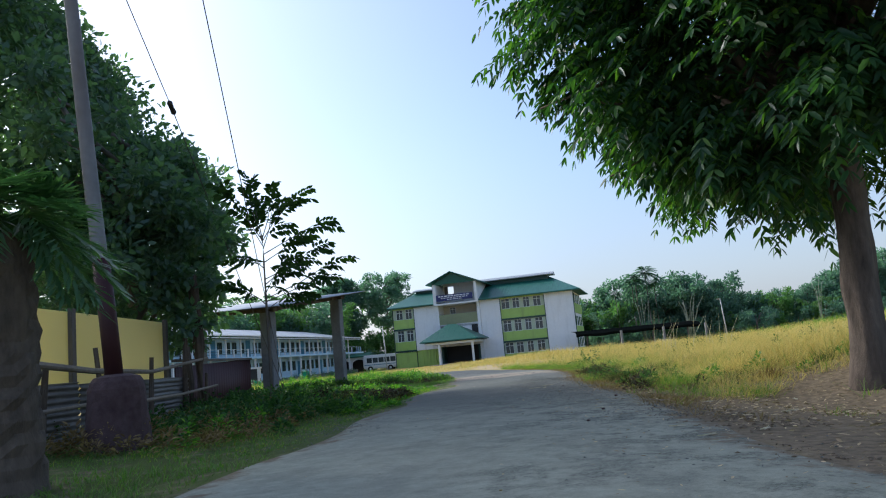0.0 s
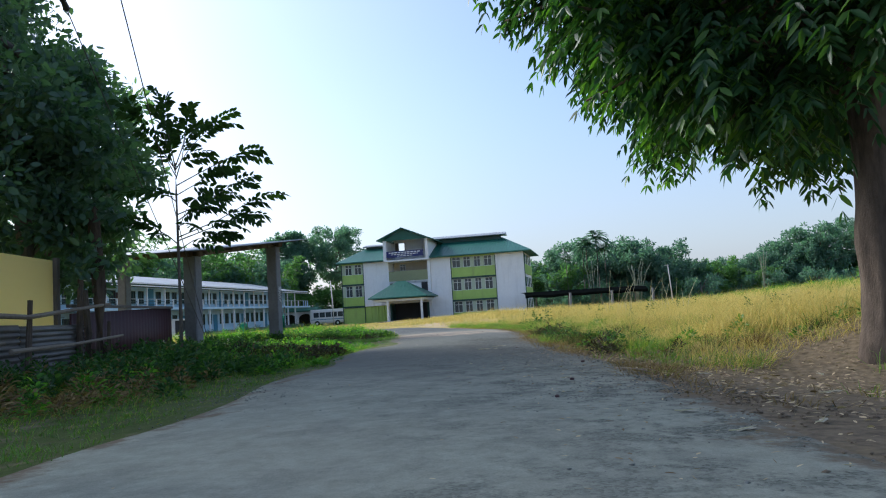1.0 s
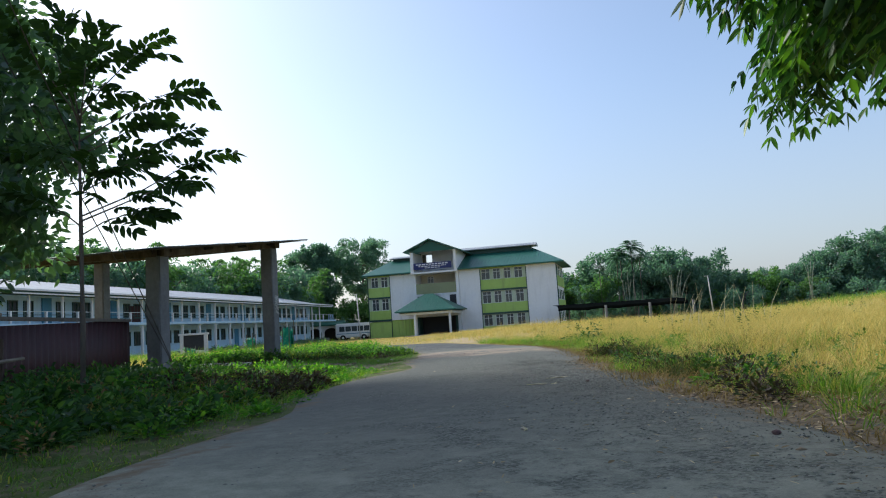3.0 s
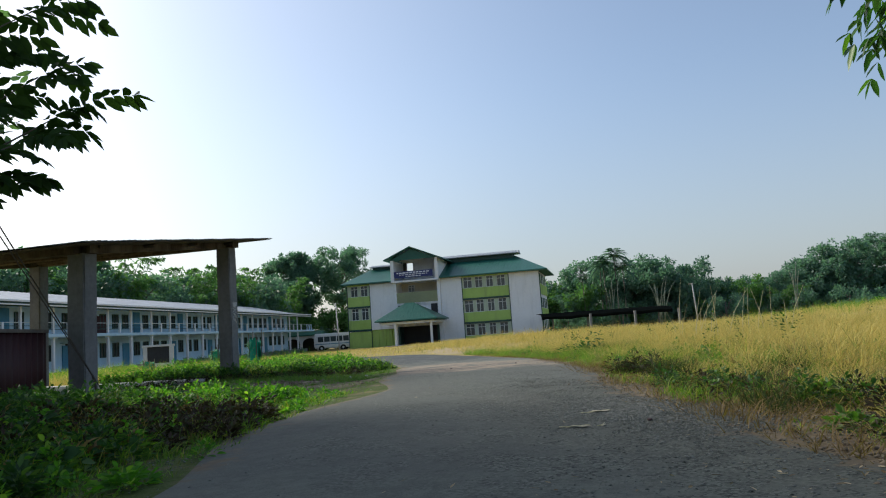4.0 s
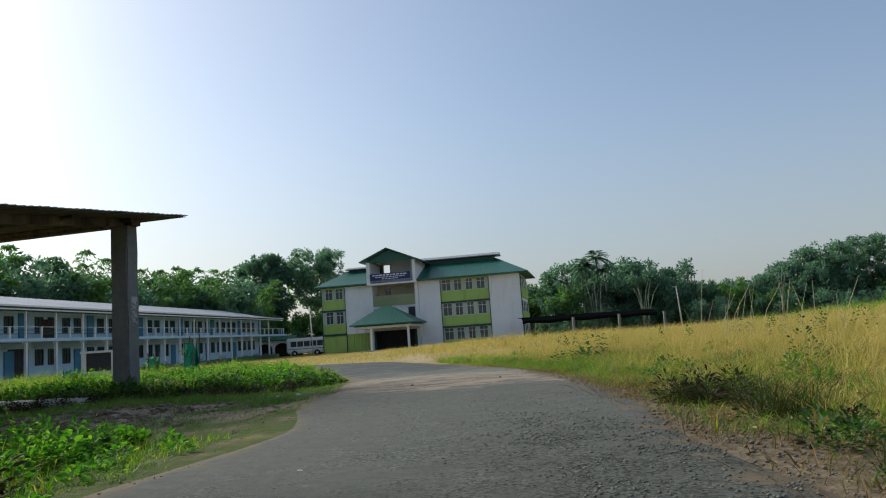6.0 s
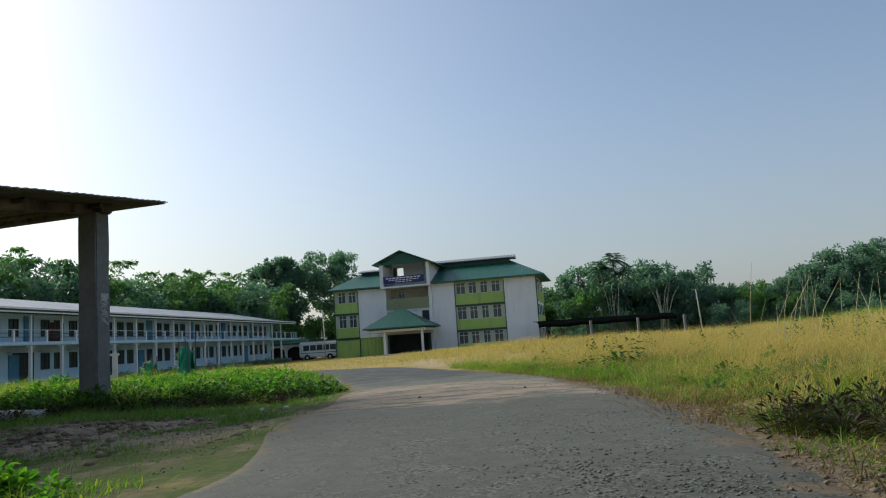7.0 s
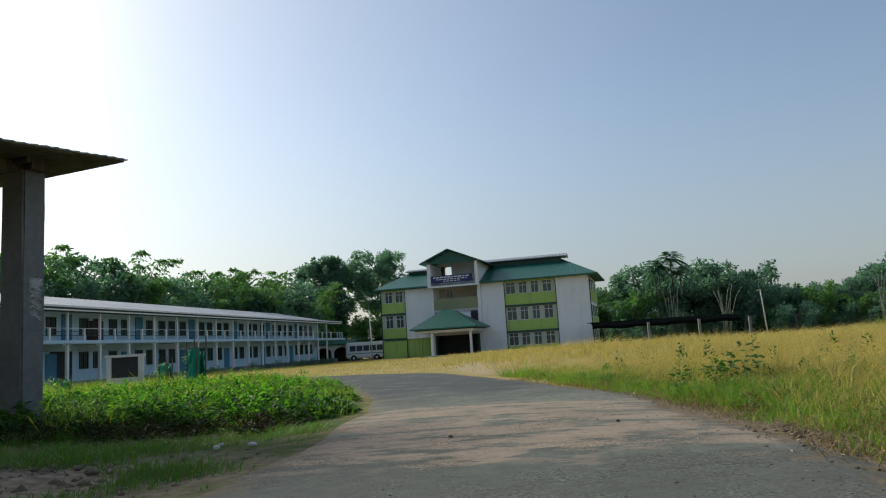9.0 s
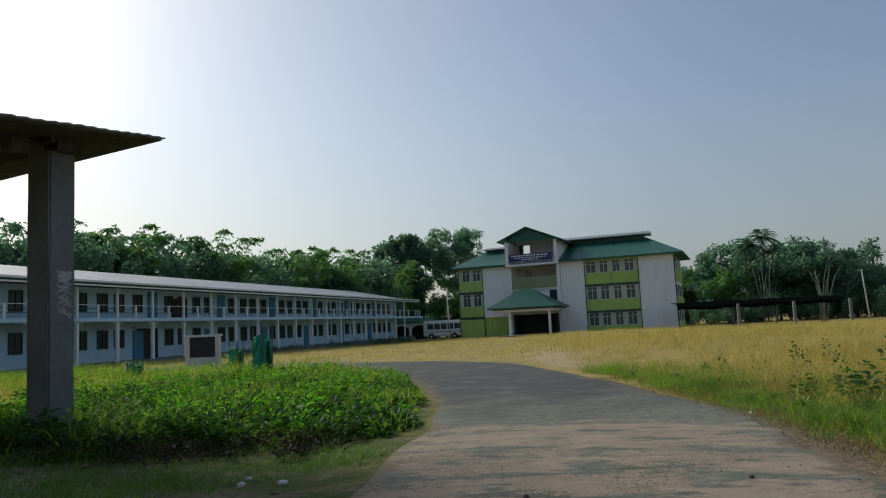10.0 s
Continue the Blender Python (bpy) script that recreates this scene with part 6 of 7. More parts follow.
def rule_bank(x, y, gap, r):
    edge = np.where(y > 27.5, 0.12, 0.03)
    keep = (gap > edge + 0.25 * patchy(x, y, 2.6)) & (x < 0) & ~((y > 20.9 + 0.35 * (-x - 1.5)) & (y < np.where(x < -4.1, 28.45 - 0.404 * (x + 6.6), 27.6 + 0.3 * (x + 2)))) & (r.uniform(size=x.shape) < 0.35 + 0.9 * patchy(x, y, 1.5, 5))
    return keep, np.where(y > 27.5, np.clip(0.45 + (gap - edge) * 0.45, 0.4, 1.0) * 1.15, np.clip(0.34 + (gap - edge) * 0.17, 0.3, 0.62))


def rule_left(x, y, gap, r):
    keep = (gap > 0.05) & (x < 0) & (x > -5.1) & (r.uniform(size=x.shape) < 0.3 + 0.9 * patchy(x, y, 1.9, 3))
    return keep, np.clip(0.6 + gap * 0.4, 0.5, 1.0)


grass("field_grass", "tall dry golden field grass", M_GOLD, 150000, (1.5, 12, 12.5, 36), (0.16, 0.56), 0.0058, 1.2, 200, rule_gold, 16, 0.07)
grass("field_grass", "tall dry golden field grass", M_GOLD, 150000, (2, 34, 26, 64), (0.15, 0.46), 0.0095, 1.5, 202, rule_gold, 16, 0.12)
grass("field_grass", "tall dry golden field grass", M_GOLD, 125000, (-30, 60, 40, 113), (0.14, 0.40), 0.022, 0.9, 204, rule_far, 12, 0.3)
grass("straw_thatch", "matted dry straw at the foot of the grass", M_GOLD, 120000, (1.3, 9, 12, 34), (0.04, 0.16), 0.006, 2.4, 214, rule_edge, 12, 0.08)
grass("verge_grass", "green roadside grass", M_GRASS, 56000, (1.0, 9, 10, 36), (0.10, 0.32), 0.006, 1.7, 206, rule_edge, 18, 0.05)
grass("verge_grass", "short green roadside grass", M_TURF, 150000, (-6, 0.3, 6, 40), (0.03, 0.11), 0.006, 1.1, 208, rule_left, 12, 0.05)
grass("bank_grass", "lush green grass on the bank", M_GRASS, 60000, (-7, 0.2, 16, 38.5), (0.16, 0.42), 0.011, 0.8, 212, lambda x, y, gap, r: (rule_bank(x, y, gap, r)[0] & (y > 18.8) & (r.uniform(size=x.shape) < 0.8), np.where(y > 27.5, 1.0, 0.45)))
grass("hill_grass", "fresh green grass on the rise", M_GRASS, 40000, (13, 40, 34, 56), (0.3, 0.6), 0.016, 0.6, 210,
      lambda x, y, gap, r: (hump(x, y, 27, 46, 8, 9) > r.uniform(0.1, 0.9, x.shape), np.ones(x.shape)), 12, 0.15)


TUSSOCKS = ((2.67, 20.75, 0.20), (2.95, 20.9, 0.13), (2.76, 19.65, 0.19), (2.35, 17.65, 0.26), (2.85, 17.9, 0.22), (2.85, 21.35, 0.15), (3.6, 18.9, 0.22), (4.4, 20.2, 0.25), (2.2, 16.3, 0.2), (3.3, 16.9, 0.25), (5.2, 23.0, 0.25))
grass("tussock_grass", "dark coarse grass tussocks on the verge", M_TUSSOCK, 80000, (1.9, 5.8, 16.0, 23.6), (0.14, 0.34), 0.006, 1.3, 216,
      lambda x, y, gap, r: (np.min([np.hypot(x - a, y - b) - c for a, b, c in TUSSOCKS], axis=0) < 0, np.ones(x.shape)), 16, 0.05)


def weeds(name, n, area, height, leaf, seed, rule, mat=None, broad=0.36):
    """Leafy weeds: short stems, each with a spray of leaves."""
    r = np.random.RandomState(seed)
    x, y = scatter(n, *area, r)
    gap = road_gap(x, y)
    keep, scale = rule(x, y, gap, r)
    keep &= ~bare(x, y)
    x, y, scale = x[keep], y[keep], scale[keep]
    hh = r.uniform(height[0], height[1], len(x)) * scale * (0.45 + 0.95 * patchy(x, y, 1.6, seed))
    z = land(x, y)
    B, W, L = [], [], []
    for k in range(9):
        t = r.uniform(0.15, 1.0, len(x))
        a = r.uniform(0, math.tau, len(x))
        off = 0.05 + 0.05 * t
        B.append(np.column_stack((x + np.cos(a) * off * 0.5, y + np.sin(a) * off * 0.5, z + hh * t)))
        W.append(np.column_stack((np.cos(a), np.sin(a), r.uniform(-0.2, 0.9, len(x)))))
        L.append(leaf * r.uniform(0.6, 1.3, len(x)))
    B, W, L = np.concatenate(B), np.concatenate(W), np.concatenate(L)
    ob = part_of(name, leaf_mesh(name, B, W, np.tile((0, 0, 1.0), (len(B), 1)) + r.normal(0, 0.3, (len(B), 3)), L, L * broad, broad > 0.5, droop=0.2), mat or M_WEED)
    tagged(ob, "lush green leafy weeds beside the lane", "weeds", kind="stuff")


def bushes(name, label, mat, n, area, size, height, leaf, broad, seed, rule, leaves=70, droop=0.2):
    """Separate leafy plants: each a small uneven dome of leaves round its stems, with gaps between them."""
    r = np.random.RandomState(seed)
    x, y = scatter(n, *area, r)
    keep, scale = rule(x, y, road_gap(x, y), r)
    keep &= ~bare(x, y)
    x, y, scale = x[keep], y[keep], scale[keep]
    rad, hh = r.uniform(*size, len(x)) * (0.6 + 0.4 * scale), r.uniform(*height, len(x)) * scale
    lean = r.normal(0, 0.25, (len(x), 2))
    x, y, rad, hh, lean, who = (np.repeat(v, leaves, axis=0) for v in (x, y, rad, hh, lean, r.uniform(0.6, 1.35, len(x))))
    m = len(x)
    a, up = r.uniform(0, math.tau, m), r.uniform(0.0, 1.0, m) ** 0.8
    q = np.sqrt(np.maximum(0.0, 1.06 - up * up)) * r.uniform(0.25, 1.0, m) ** 0.6 * (1 + 0.3 * np.sin(a * 3 + who * 9))
    px, py = x + np.cos(a) * q * rad + lean[:, 0] * up * hh, y + np.sin(a) * q * rad + lean[:, 1] * up * hh
    base = np.column_stack((px, py, land(px, py) + up * hh * (0.85 + 0.15 * np.sin(a * 2 + who * 5))))
    way = np.column_stack((np.cos(a) * (0.4 + q), np.sin(a) * (0.4 + q), r.uniform(-0.3, 0.9, m) + 0.5 * up))
    ln = leaf * who * r.uniform(0.6, 1.3, m)
    me = leaf_mesh(name, base, way, np.tile((0, 0, 1.0), (m, 1)) + r.normal(0, 0.4, (m, 3)), ln, ln * broad, True, droop=droop)
    tagged(part_of(name, me, mat), label, "weeds", kind="stuff")


def ramp(v, a, b):
    return np.clip((v - a) / (b - a), 0, 1)


def left_side(x, y, gap):
    """The bank between the lane and the fences, short of the shelter's trodden ground."""
    return (x < 0) & (x > -5.45) & (y < 20.9 + 0.35 * (-x - 1.5)) & (gap > 0.08)


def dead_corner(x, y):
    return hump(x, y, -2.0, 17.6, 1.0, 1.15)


bushes("bank_weeds", "bright green leafy weeds along the lane's edge", M_WEED, 1700, (-5.4, -0.6, 11.5, 22.4), (0.06, 0.15), (0.08, 0.36), 0.050, 0.45, 300,
       lambda x, y, gap, r: (left_side(x, y, gap) & (gap < 2.1) & (dead_corner(x, y) < r.uniform(0.1, 0.9, x.shape)) & (r.uniform(size=x.shape) < (0.12 + 0.88 * ramp(y, 15.8, 18.8)) * (0.25 + 0.9 * patchy(x, y, 1.7, 5))), 0.35 + 0.65 * ramp(gap, 0.1, 1.5)), 64)
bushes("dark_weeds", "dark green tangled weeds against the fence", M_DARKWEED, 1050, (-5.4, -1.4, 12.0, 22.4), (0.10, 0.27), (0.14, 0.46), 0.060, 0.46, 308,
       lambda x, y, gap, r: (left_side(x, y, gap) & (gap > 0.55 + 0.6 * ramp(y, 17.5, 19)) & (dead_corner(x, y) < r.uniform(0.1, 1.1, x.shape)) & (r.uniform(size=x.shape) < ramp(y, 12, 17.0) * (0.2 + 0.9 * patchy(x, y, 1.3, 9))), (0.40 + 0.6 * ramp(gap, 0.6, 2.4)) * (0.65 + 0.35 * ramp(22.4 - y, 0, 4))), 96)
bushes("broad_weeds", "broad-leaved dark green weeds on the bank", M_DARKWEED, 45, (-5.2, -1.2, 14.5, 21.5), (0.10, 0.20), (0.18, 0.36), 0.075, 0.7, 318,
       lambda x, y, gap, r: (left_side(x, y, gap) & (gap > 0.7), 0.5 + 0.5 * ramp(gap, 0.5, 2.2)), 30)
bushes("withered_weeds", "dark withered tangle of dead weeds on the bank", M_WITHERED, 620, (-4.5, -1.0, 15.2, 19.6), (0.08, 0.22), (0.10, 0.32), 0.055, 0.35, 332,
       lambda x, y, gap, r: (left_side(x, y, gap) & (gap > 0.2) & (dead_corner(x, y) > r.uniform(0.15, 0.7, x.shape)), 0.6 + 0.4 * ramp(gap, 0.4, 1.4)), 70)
bushes("withered_weeds", "withered reddish-brown weeds on the bank", M_STRAW, 260, (-5.3, -1.6, 11.0, 18.2), (0.08, 0.22), (0.10, 0.34), 0.06, 0.3, 330,
       lambda x, y, gap, r: (left_side(x, y, gap) & (gap > 0.8) & (r.uniform(size=x.shape) < 0.2 + patchy(x, y, 1.1, 3)), 0.5 + 0.5 * ramp(gap, 0.6, 2.0)), 60)
bushes("island_weeds", "lush green leafy weeds beside the shelter", M_WEED, 1500, (-7.0, 0.1, 27.8, 38.0), (0.10, 0.22), (0.14, 0.46), 0.075, 0.34, 302,
       lambda x, y, gap, r: ((lambda k, q: (k & (patchy(x, y, 2.7, 4) > r.uniform(0.1, 0.7, x.shape)), q * (0.55 + 0.6 * patchy(x, y, 2.7, 4))))(*rule_bank(x, y, gap, r))), 60, 0.3)
# second layer in a darker green that paints the shaded gaps between plants
bushes("island_weeds", "dark green weeds coloured for the shade between the others", M_DARKWEED, 1300, (-7.0, 0.1, 27.6, 38.0), (0.10, 0.24), (0.10, 0.34), 0.070, 0.40, 304, rule_bank, 56, 0.3)
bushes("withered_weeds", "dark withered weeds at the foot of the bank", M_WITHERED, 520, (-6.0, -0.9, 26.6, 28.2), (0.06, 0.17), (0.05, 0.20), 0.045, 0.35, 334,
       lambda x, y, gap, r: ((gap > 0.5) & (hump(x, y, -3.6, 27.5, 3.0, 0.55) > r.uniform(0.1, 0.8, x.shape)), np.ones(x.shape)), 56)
# darker leaf colour carries the shade along the bank's front rim
bushes("dark_weeds", "weeds darkened for the shade at the foot of the bank", M_DARKWEED, 420, (-7.0, -0.3, 27.4, 29.4), (0.10, 0.26), (0.10, 0.30), 0.085, 0.45, 312, rule_bank, 60)
grass("bank_grass", "fresh green grass between the bank weeds", M_GRASS, 60000, (-5.3, -0.7, 9.5, 22.4), (0.07, 0.26), 0.007, 1.0, 320,
      lambda x, y, gap, r: (left_side(x, y, gap) & (r.uniform(size=x.shape) < (0.2 + 0.8 * ramp(y, 10, 15)) * (0.2 + patchy(x, y, 2.3, 2))), (0.45 + 0.55 * ramp(gap, 0.1, 1.2)) * (0.4 + 0.6 * ramp(y, 12.5, 17))), 16, 0.06)
grass("rank_grass", "tall green grass blades on the bank", M_GRASS, 12000, (-7.0, 0.1, 27.6, 37.0), (0.22, 0.46), 0.010, 1.0, 322, lambda x, y, gap, r: (rule_bank(x, y, gap, r)[0] & (gap > 0.3), 0.6 + 0.4 * ramp(gap, 0.2, 1.5)), 14, 0.08)
bushes("rise_weeds", "bright green weeds covering the rise at the field's side", M_WEED, 480, (24.5, 48, 47, 66), (0.4, 0.8), (0.45, 1.05), 0.26, 0.45, 324,
       lambda x, y, gap, r: (hump(x, y, 38, 56, 13, 8) > r.uniform(0.15, 0.7, x.shape), 0.5 + 0.6 * ramp(x, 25, 34)), 60)
# verge of the field
bushes("verge_weeds", "green leafy weeds at the field's edge", M_TURF, 420, (2.0, 9, 13, 34), (0.06, 0.16), (0.07, 0.24), 0.06, 0.4, 314,
       lambda x, y, gap, r: ((gap > 0.35) & (gap < 3.2) & (x > 1.5) & (r.uniform(size=x.shape) < 0.2 + patchy(x, y, 1.7, 4)), 0.5 + 0.5 * ramp(gap, 0.3, 1.4)), 46)
bushes("field_weeds", "tall dark-leaved weeds standing in the dry grass", M_DARKWEED, 70, (3.6, 14, 15, 34), (0.05, 0.12), (0.38, 0.72), 0.05, 0.5, 326,
       lambda x, y, gap, r: ((gap > 1.3) & (x > 2), np.ones(x.shape)), 46)
bushes("verge_weeds", "dry brown weed clumps at the field's edge", M_STRAW, 420, (2.0, 8, 13, 33), (0.04, 0.12), (0.04, 0.16), 0.045, 0.2, 328,
       lambda x, y, gap, r: ((gap > 0.2) & (gap < 2.2) & (x > 1.5), np.ones(x.shape)), 40)
bushes("dark_weeds", "dark tangled weed clumps on the verge", M_DARKWEED, 80, (1.9, 3.4, 14.8, 18.6), (0.06, 0.16), (0.08, 0.24), 0.045, 0.4, 336,
       lambda x, y, gap, r: ((gap > 0.32) & (gap < 1.3) & (patchy(x, y, 3.1, 2) > 0.45), np.ones(x.shape)), 56)
bushes("withered_weeds", "dark withered weed clumps on the verge", M_WITHERED, 110, (1.7, 3.4, 13.6, 19.5), (0.06, 0.16), (0.06, 0.20), 0.045, 0.3, 338,
       lambda x, y, gap, r: ((gap > 0.25) & (gap < 1.1) & (patchy(x, y, 3.3, 5) > 0.45), np.ones(x.shape)), 56)
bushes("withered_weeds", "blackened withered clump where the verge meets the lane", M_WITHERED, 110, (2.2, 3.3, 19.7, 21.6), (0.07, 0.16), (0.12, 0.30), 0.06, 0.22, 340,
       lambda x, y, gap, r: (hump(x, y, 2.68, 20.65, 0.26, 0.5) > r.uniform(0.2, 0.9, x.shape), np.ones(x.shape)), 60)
weeds("broad_leaved_weeds", 150, (3.4, 5.1, 28.6, 30.6), (0.24, 0.5), 0.10, 310, lambda x, y, gap, r: (hump(x, y, 4.15, 29.5, 0.34, 0.5) > r.uniform(0, 1, x.shape), np.ones(x.shape)), M_DARKWEED, 0.62)
grass("verge_grass", "short worn grass along the lane's edge", M_GRASS, 120000, (1.2, 5, 9, 34), (0.04, 0.16), 0.006, 1.4, 218,
      lambda x, y, gap, r: ((gap > 0.1) & (gap < 1.8) & (x > 0.4 + 0.02 * y) & (r.uniform(size=x.shape) < np.where(y > 14, 2.2 * (patchy(x, y, 2.7, 8) - 0.32), 1.6 * (patchy(x, y, 2.7, 8) - 0.5))), np.ones(x.shape)), 12, 0.05)

grass("dead_straw", "flattened brown straw and litter along the lane's edge", M_STRAW, 150000, (1.2, 6, 9, 34), (0.045, 0.13), 0.006, 2.0, 220,
      lambda x, y, gap, r: ((gap > -0.05) & (gap < 1.5) & (x > 0.4 + 0.02 * y) & (r.uniform(size=x.shape) < np.clip(1.25 - gap * 0.8, 0, 1) * (0.2 + patchy(x, y, 2.2, 11))), np.ones(x.shape)), 10, 0.09)

grass("dead_stalks", "brown dead stalks among the bank weeds", M_STRAW, 5000, (-5.2, -1.2, 16.6, 19.5), (0.12, 0.34), 0.006, 0.9, 222,
      lambda x, y, gap, r: ((gap > 0.4) & (r.uniform(size=x.shape) < patchy(x, y, 1.8, 3)), np.ones(x.shape)), 6, 0.08)

grass("verge_grass", "green roadside grass", M_GRASS, 60000, (1.8, 6.5, 24.5, 36), (0.08, 0.27), 0.007, 1.2, 224,
      lambda x, y, gap, r: ((gap > 0.25 + 0.3 * patchy(x, y, 1.6, 5)) & (gap < 1.9) & (x > 1.5) & (r.uniform(size=x.shape) < 1.15 - 0.5 * gap), np.ones(x.shape)), 14, 0.06)
grass("bank_grass", "sunlit yellow-green grass behind the bank", M_GOLD, 26000, (-13, -0.8, 29.5, 42), (0.22, 0.46), 0.009, 0.9, 226,
      lambda x, y, gap, r: ((gap > 0.7) & (x < -0.5) & (r.uniform(size=x.shape) < np.clip((y - 29.5) / 5, 0.1, 1) * (0.3 + patchy(x, y, 1.3, 2))), np.ones(x.shape)))

grass("bank_grass", "tall green and straw grass in front of the far lane", M_GRASS, 42000, (-22, -2.5, 35.5, 49), (0.3, 0.6), 0.013, 0.7, 240,
      lambda x, y, gap, r: ((gap > 0.3) & (y < 46 - 0.25 * (x + 10)) & (r.uniform(size=x.shape) < 0.4 + 0.8 * patchy(x, y, 1.1, 3)), np.where(gap < 1.2, 0.75, 1.0)), 14, 0.12)
grass("gate_turf", "low grass tufts on the trodden ground by the shelter", M_TURF, 46000, (-5.2, -0.2, 22.4, 27.9), (0.05, 0.17), 0.006, 1.1, 242,
      lambda x, y, gap, r: ((gap > 0.05) & (x < 0.5) & (patchy(x, y, 2.9, 6) > np.where(y > 25.2, 0.45, 0.60)), np.ones(x.shape)), 14, 0.05)
# small mixed clumps that break up the verge
cr = np.random.RandomState(88)
CLUMPS = [(x, y, q) for x, y, q in zip(cr.uniform(2.0, 7.5, 420), cr.uniform(13.5, 32, 420), cr.uniform(0.06, 0.17, 420)) if 0.35 < float(road_gap(x, y)) < 3.4]
for k, (mat, label) in enumerate(((M_TUSSOCK, "withered dark grass clumps on the verge"), (M_STRAW, "dead brown grass clumps on the verge"), (M_GRASS, "fresh green grass clumps on the verge"))):
    own = np.array(CLUMPS[k::3])
    grass("verge_clumps", label, mat, 260000, (1.9, 7.6, 13.4, 32.1), (0.10, 0.27), 0.005, 1.35, 230 + 2 * k,
          lambda x, y, gap, r: (np.min(np.hypot(x[:, None] - own[None, :, 0], y[:, None] - own[None, :, 1]) - own[None, :, 2], axis=1) < 0, np.ones(x.shape)), 16, 0.05)

# fallen leaves, sticks and stones
r = np.random.RandomState(400)
x, y = np.concatenate((r.normal(3.0, 1.3, 6400), r.uniform(-2.2, 2.6, 60), r.uniform(2.0, 3.6, 500))), np.concatenate((r.uniform(4, 14.5, 6400), r.uniform(5, 32, 60), r.uniform(14, 30, 500)))
ok = (x > -2.4) & (x < 7)
x, y = x[ok], y[ok]
g = road_gap(x, y)
z = np.where(g < 0, np.maximum(land(x, y), np.interp(y, LEVEL_Y, LEVEL_Z) + 0.026), land(x, y) + 0.012) + 0.008
a = r.uniform(0, math.tau, len(x))
ob = part_of("fallen_leaves", leaf_mesh("fallen_leaves", np.column_stack((x, y, z)), np.column_stack((np.cos(a), np.sin(a), r.uniform(-0.05, 0.25, len(x)))),
                                        np.tile((0, 0, 1.0), (len(x), 1)) + r.normal(0, 0.3, (len(x), 3)), r.uniform(0.025, 0.075, len(x)) * np.where(g < 0.1, 0.6, 1.0), r.uniform(0.007, 0.021, len(x)) * np.where(g < 0.1, 0.6, 1.0), True), M_LITTER)
tagged(ob, "dry brown fallen leaves scattered on soil and lane", "leaf litter", kind="stuff")
# loose gravel: small six-cornered chips, thickest towards the lane's edges
n = 84000
x, y = r.uniform(-2.6, 3.4, n), np.concatenate((5 + 29 * r.uniform(0, 1, 9000), r.uniform(10, 23.5, n - 9000)))
# and swept together in drifts on the field side
x, y = np.concatenate((x, r.normal(1.35, 0.45, 52000))), np.concatenate((y, r.normal(16.8, 1.3, 52000)))
n = len(x)
gp = road_gap(x, y)
ok = (gp < 0.5) & (r.uniform(size=n) < np.where(x > 0.3, 0.9, 0.3) * np.clip(1.35 + gp * 0.9, 0.12, 1) * 1.6 * np.clip(patchy(x, y, 1.9, 2) + 0.5 * patchy(x, y, 6.3, 5) + 0.6 * patchy(x, y, 13.0, 1) - 0.85, 0.04, 1))
x, y, gp = x[ok], y[ok], gp[ok]
n = len(x)
size = 0.0028 + 0.0085 * r.uniform(0, 1, n) ** 3
half = np.interp(y, [c[1] for c in COURSE], [c[2] for c in COURSE])
zz = np.interp(y, LEVEL_Y, LEVEL_Z) + 0.02 * (1 - np.clip(1 + gp / half, 0, 1) ** 2) + 0.009 + 0.006 * np.sin(x * 2.1 + y * 0.9)
zz = np.where(gp < -0.03, np.maximum(zz, land(x, y) + 0.006), land(x, y) + 0.004)
six = np.array(((1, 0, 0), (-1, 0, 0), (0, 1, 0), (0, -1, 0), (0, 0, 0.45), (0, 0, -0.6)))[None] * r.uniform(0.6, 1.4, (n, 6, 1)) * size[:, None, None]
six = six + np.stack((x, y, zz), 1)[:, None, :]
tri = (np.arange(n) * 6)[:, None, None] + np.array(((0, 2, 4), (2, 1, 4), (1, 3, 4), (3, 0, 4), (2, 0, 5), (1, 2, 5), (3, 1, 5), (0, 3, 5)))[None]
tagged(part_of("loose_stones", np_mesh("loose_stones", six.reshape(-1, 3), tri.reshape(-1, 3)), M_GRAVEL), "small loose stones on the lane and its edges", "stones", kind="stuff")


# crumbs of soil that spill over the lane's edge from the field side
n = 9000
y = r.uniform(7.5, 25, n)
x = np.interp(y, [c[1] for c in COURSE], [c[0] + c[2] for c in COURSE]) + r.normal(0.24, 0.2, n)
gp = road_gap(x, y)
ok = patchy(x, y, 2.4, 6) + 0.5 * patchy(x, y, 7.0, 1) > r.uniform(0.4, 1.0, n)
x, y, gp = x[ok], y[ok], gp[ok]
n = len(x)
size = 0.004 + 0.016 * r.uniform(0, 1, n) ** 4
half = np.interp(y, [c[1] for c in COURSE], [c[2] for c in COURSE])
zz = np.interp(y, LEVEL_Y, LEVEL_Z) + 0.02 * (1 - np.clip(1 + gp / half, 0, 1) ** 2) + 0.009 + 0.006 * np.sin(x * 2.1 + y * 0.9)
zz = np.where(gp < -0.03, np.maximum(zz, land(x, y) + 0.006), land(x, y) + 0.004)
six = np.array(((1, 0, 0), (-1, 0, 0), (0, 1, 0), (0, -1, 0), (0, 0, 0.5), (0, 0, -0.6)))[None] * r.uniform(0.6, 1.5, (n, 6, 1)) * size[:, None, None]
six = six + np.stack((x, y, zz), 1)[:, None, :]
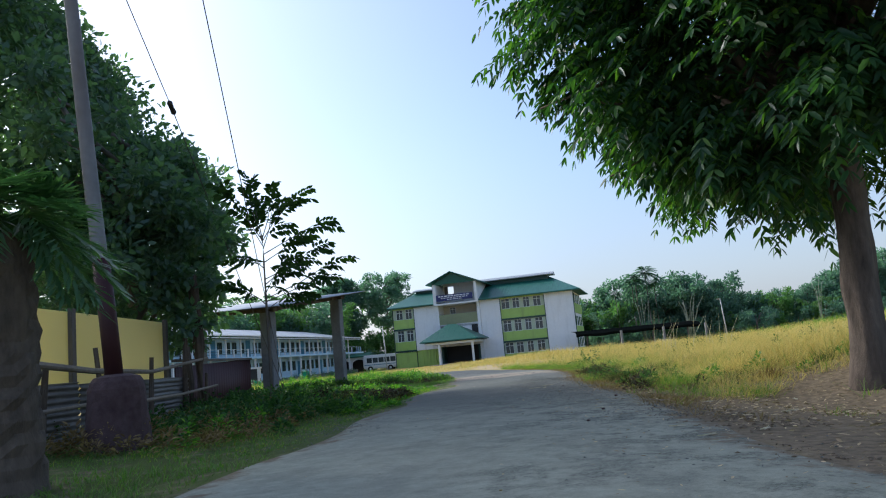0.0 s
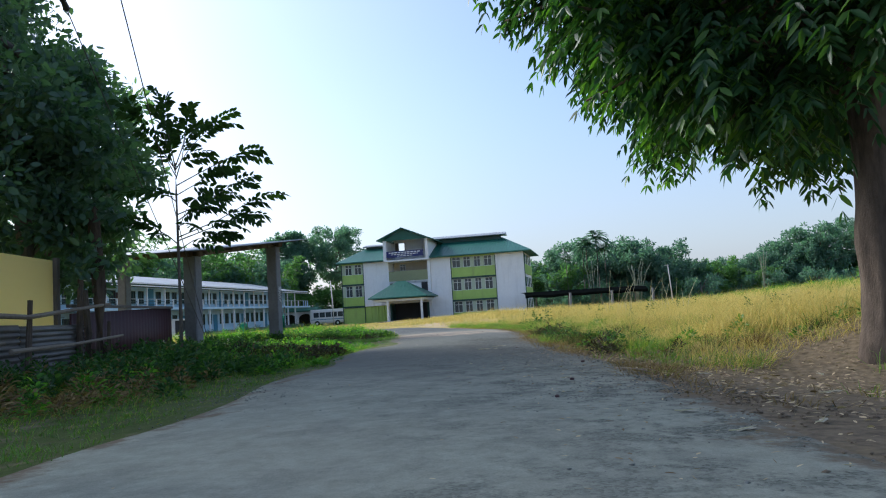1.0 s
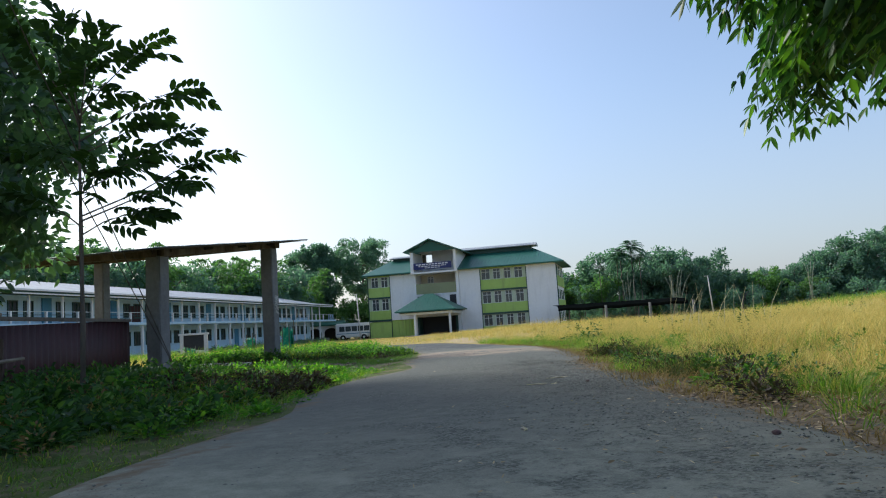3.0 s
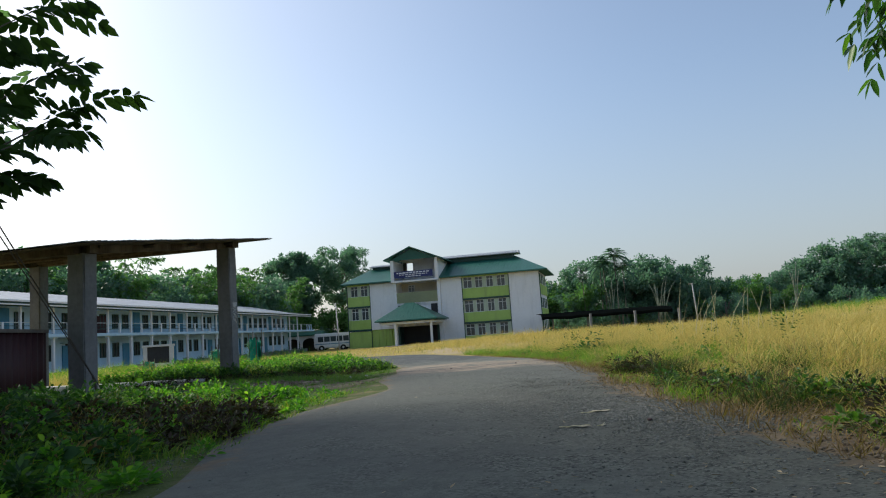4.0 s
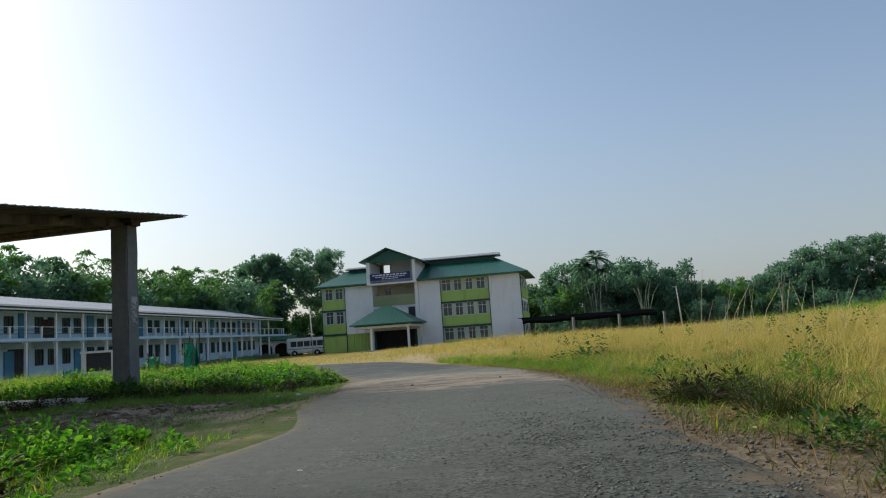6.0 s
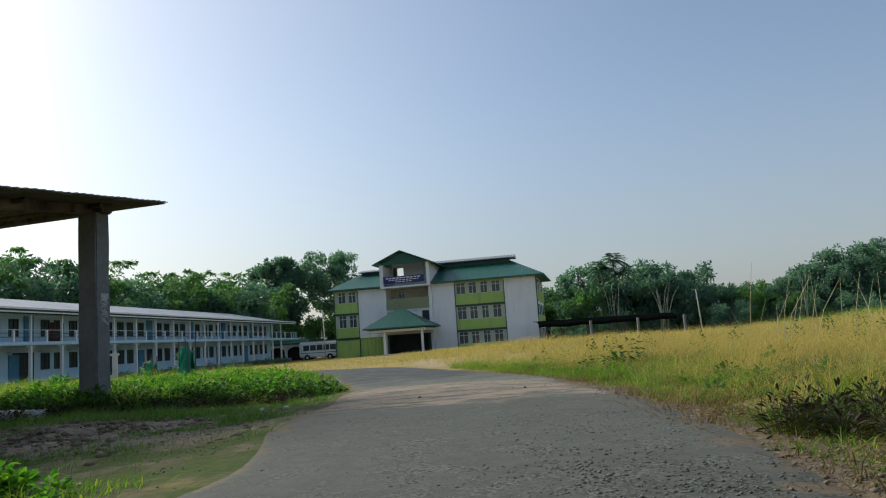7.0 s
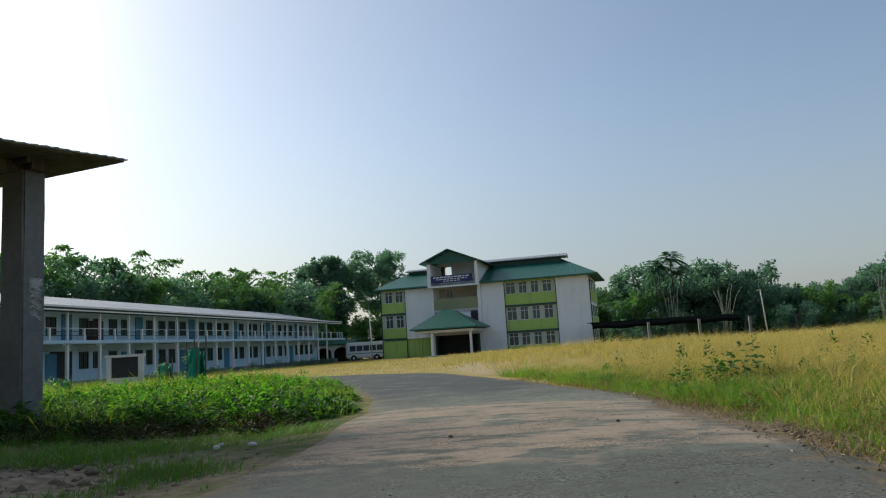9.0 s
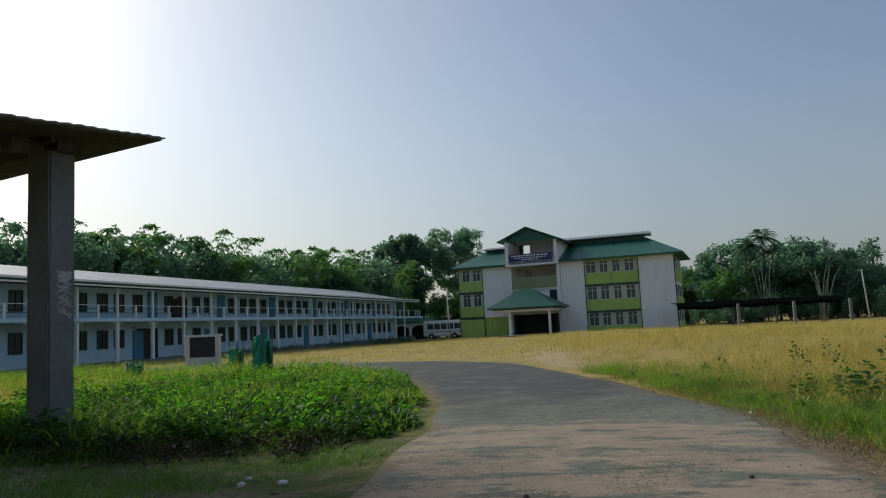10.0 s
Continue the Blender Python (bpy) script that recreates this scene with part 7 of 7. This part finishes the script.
tri = (np.arange(n) * 6)[:, None, None] + np.array(((0, 2, 4), (2, 1, 4), (1, 3, 4), (3, 0, 4), (2, 0, 5), (1, 2, 5), (3, 1, 5), (0, 3, 5)))[None]
tagged(part_of("soil_crumbs", np_mesh("soil_crumbs", six.reshape(-1, 3), tri.reshape(-1, 3)), M_CLOD), "brown crumbs of soil spilling onto the lane's edge", "soil", kind="stuff")


# lumps of trodden soil by the shelter
n = 2600
x, y = r.normal(-3.4, 1.1, n), r.normal(24.0, 0.95, n)
ok = road_gap(x, y) > 0.1
x, y = x[ok], y[ok]
n = len(x)
size = 0.010 + 0.045 * r.uniform(0, 1, n) ** 3
six = np.array(((1, 0, 0), (-1, 0, 0), (0, 1, 0), (0, -1, 0), (0, 0, 0.55), (0, 0, -0.6)))[None] * r.uniform(0.6, 1.5, (n, 6, 1)) * size[:, None, None]
six = six + np.stack((x, y, land(x, y) + size * 0.1), 1)[:, None, :]
tri = (np.arange(n) * 6)[:, None, None] + np.array(((0, 2, 4), (2, 1, 4), (1, 3, 4), (3, 0, 4), (2, 0, 5), (1, 2, 5), (3, 1, 5), (0, 3, 5)))[None]
tagged(part_of("soil_clods", np_mesh("soil_clods", six.reshape(-1, 3), tri.reshape(-1, 3)), M_CLOD), "dry brown clods on the trodden ground by the shelter", "soil", kind="stuff")


def road_top(x, y):
    """Height of the lane's surface."""
    near = min(COURSE, key=lambda c: abs(c[1] - y))
    c = min(1.0, abs(x - near[0]) / near[2])
    return max(float(np.interp(y, LEVEL_Y, LEVEL_Z)) + 0.02 * (1 - c * c) + 0.009 + 0.006 * math.sin(x * 2.1 + y * 0.9), at(x, y)) + 0.002


def dry_leaf(x, y, length, turn, label):
    """A large curled dead leaf lying on the lane."""
    H = thing("dry_leaf", label, "leaf", pose(x, y, road_top(x, y), 0, 0, turn), "dead leaves on the lane")
    bm = bmesh.new()
    rows = []
    for i in range(9):
        t = i / 8
        w = 0.17 * length * math.sin(math.pi * min(1.0, 0.06 + 0.94 * t)) ** 0.7
        z = 0.035 * length * math.sin(t * 5.1) ** 2
        rows.append([bm.verts.new(((t - 0.5) * length, s * w, z + abs(s) * 0.25 * w)) for s in (-1, -0.5, 0, 0.5, 1)])
    for a, b in zip(rows, rows[1:]):
        for k in range(4):
            bm.faces.new((a[k], a[k + 1], b[k + 1], b[k]))
    blade = part("blade", bm, M_DRYLEAF, H, smooth=True)
    blade.modifiers.new("thickness", "SOLIDIFY").thickness = 0.0015
    bm = bmesh.new()
    tube(bm, [(-0.75 * length, 0.02, 0.004), (-0.5 * length, 0, 0.006), (0.45 * length, 0, 0.012)], [0.003, 0.0025, 0.001], 5)
    part("stalk", bm, M_STALK, H)


def dark_stone(x, y, size, seed, label="dark rounded stone lying on the lane", mat=None):
    top = road_top(x, y) if float(road_gap(x, y)) < 0 else at(x, y)
    H = thing("road_stone", label, "stone", Matrix.Translation((x, y, top + size * 0.3)), "stones on the lane")
    bm = bmesh.new()
    rr = random.Random(seed)
    bmesh.ops.create_icosphere(bm, subdivisions=2, radius=size)
    for v in bm.verts:
        v.co *= rr.uniform(0.82, 1.12)
        v.co.z *= 0.65
    part("stone", bm, mat or M_FOOTING, H)


for x, y, ln, turn in ((1.09, 16.45, 0.17, 12), (0.78, 15.74, 0.14, -8), (0.93, 15.78, 0.07, 60), (0.97, 8.71, 0.11, 20), (0.84, 11.26, 0.09, 35), (0.3, 13.2, 0.09, 100), (0.96, 9.28, 0.09, -20), (1.37, 8.83, 0.10, 50), (1.9, 9.6, 0.11, 15), (2.3, 10.4, 0.10, 80), (1.75, 10.9, 0.09, -30)):
    dry_leaf(x, y, ln, turn, "large curled pale dead leaf lying on the lane" if ln > 0.12 else "small curled pale dead leaf lying on the lane")
for k, (x, y, size) in enumerate(((1.23, 15.89, 0.016), (0.5, 10.15, 0.016), (0.83, 11.12, 0.018), (0.68, 25.18, 0.018), (1.92, 25.5, 0.015), (1.3, 12.6, 0.02))):
    dark_stone(x, y, size, 60 + k)
for k, (x, y, size) in enumerate(((-1.21, 26.02, 0.032), (-0.91, 25.98, 0.036), (-1.23, 26.22, 0.026))):
    dark_stone(x, y, size, 80 + k, "pale grey stone half sunk in the grass", M_PALECON)


def twig(x, y, length, turn):
    H = thing("twig", "bare pale fallen stick lying at the lane's edge", "stick", pose(x, y, at(x, y) + 0.03, 0, 0, turn))
    bm = bmesh.new()
    tube(bm, [(-length / 2, 0, 0.0), (-length * 0.1, 0.012, 0.012), (length * 0.2, 0.004, 0.008), (length / 2, -0.015, 0.0)], [0.007, 0.006, 0.005, 0.002], 6)
    part("stem", bm, M_WOOD, H, smooth=True)
    bm = bmesh.new()
    tube(bm, [(length * 0.1, 0.008, 0.01), (length * 0.24, 0.05, 0.012), (length * 0.36, 0.07, 0.004)], [0.004, 0.003, 0.0015], 5)
    part("side_shoot", bm, M_WOOD, H, smooth=True)


twig(1.42, 11.5, 0.55, -75)
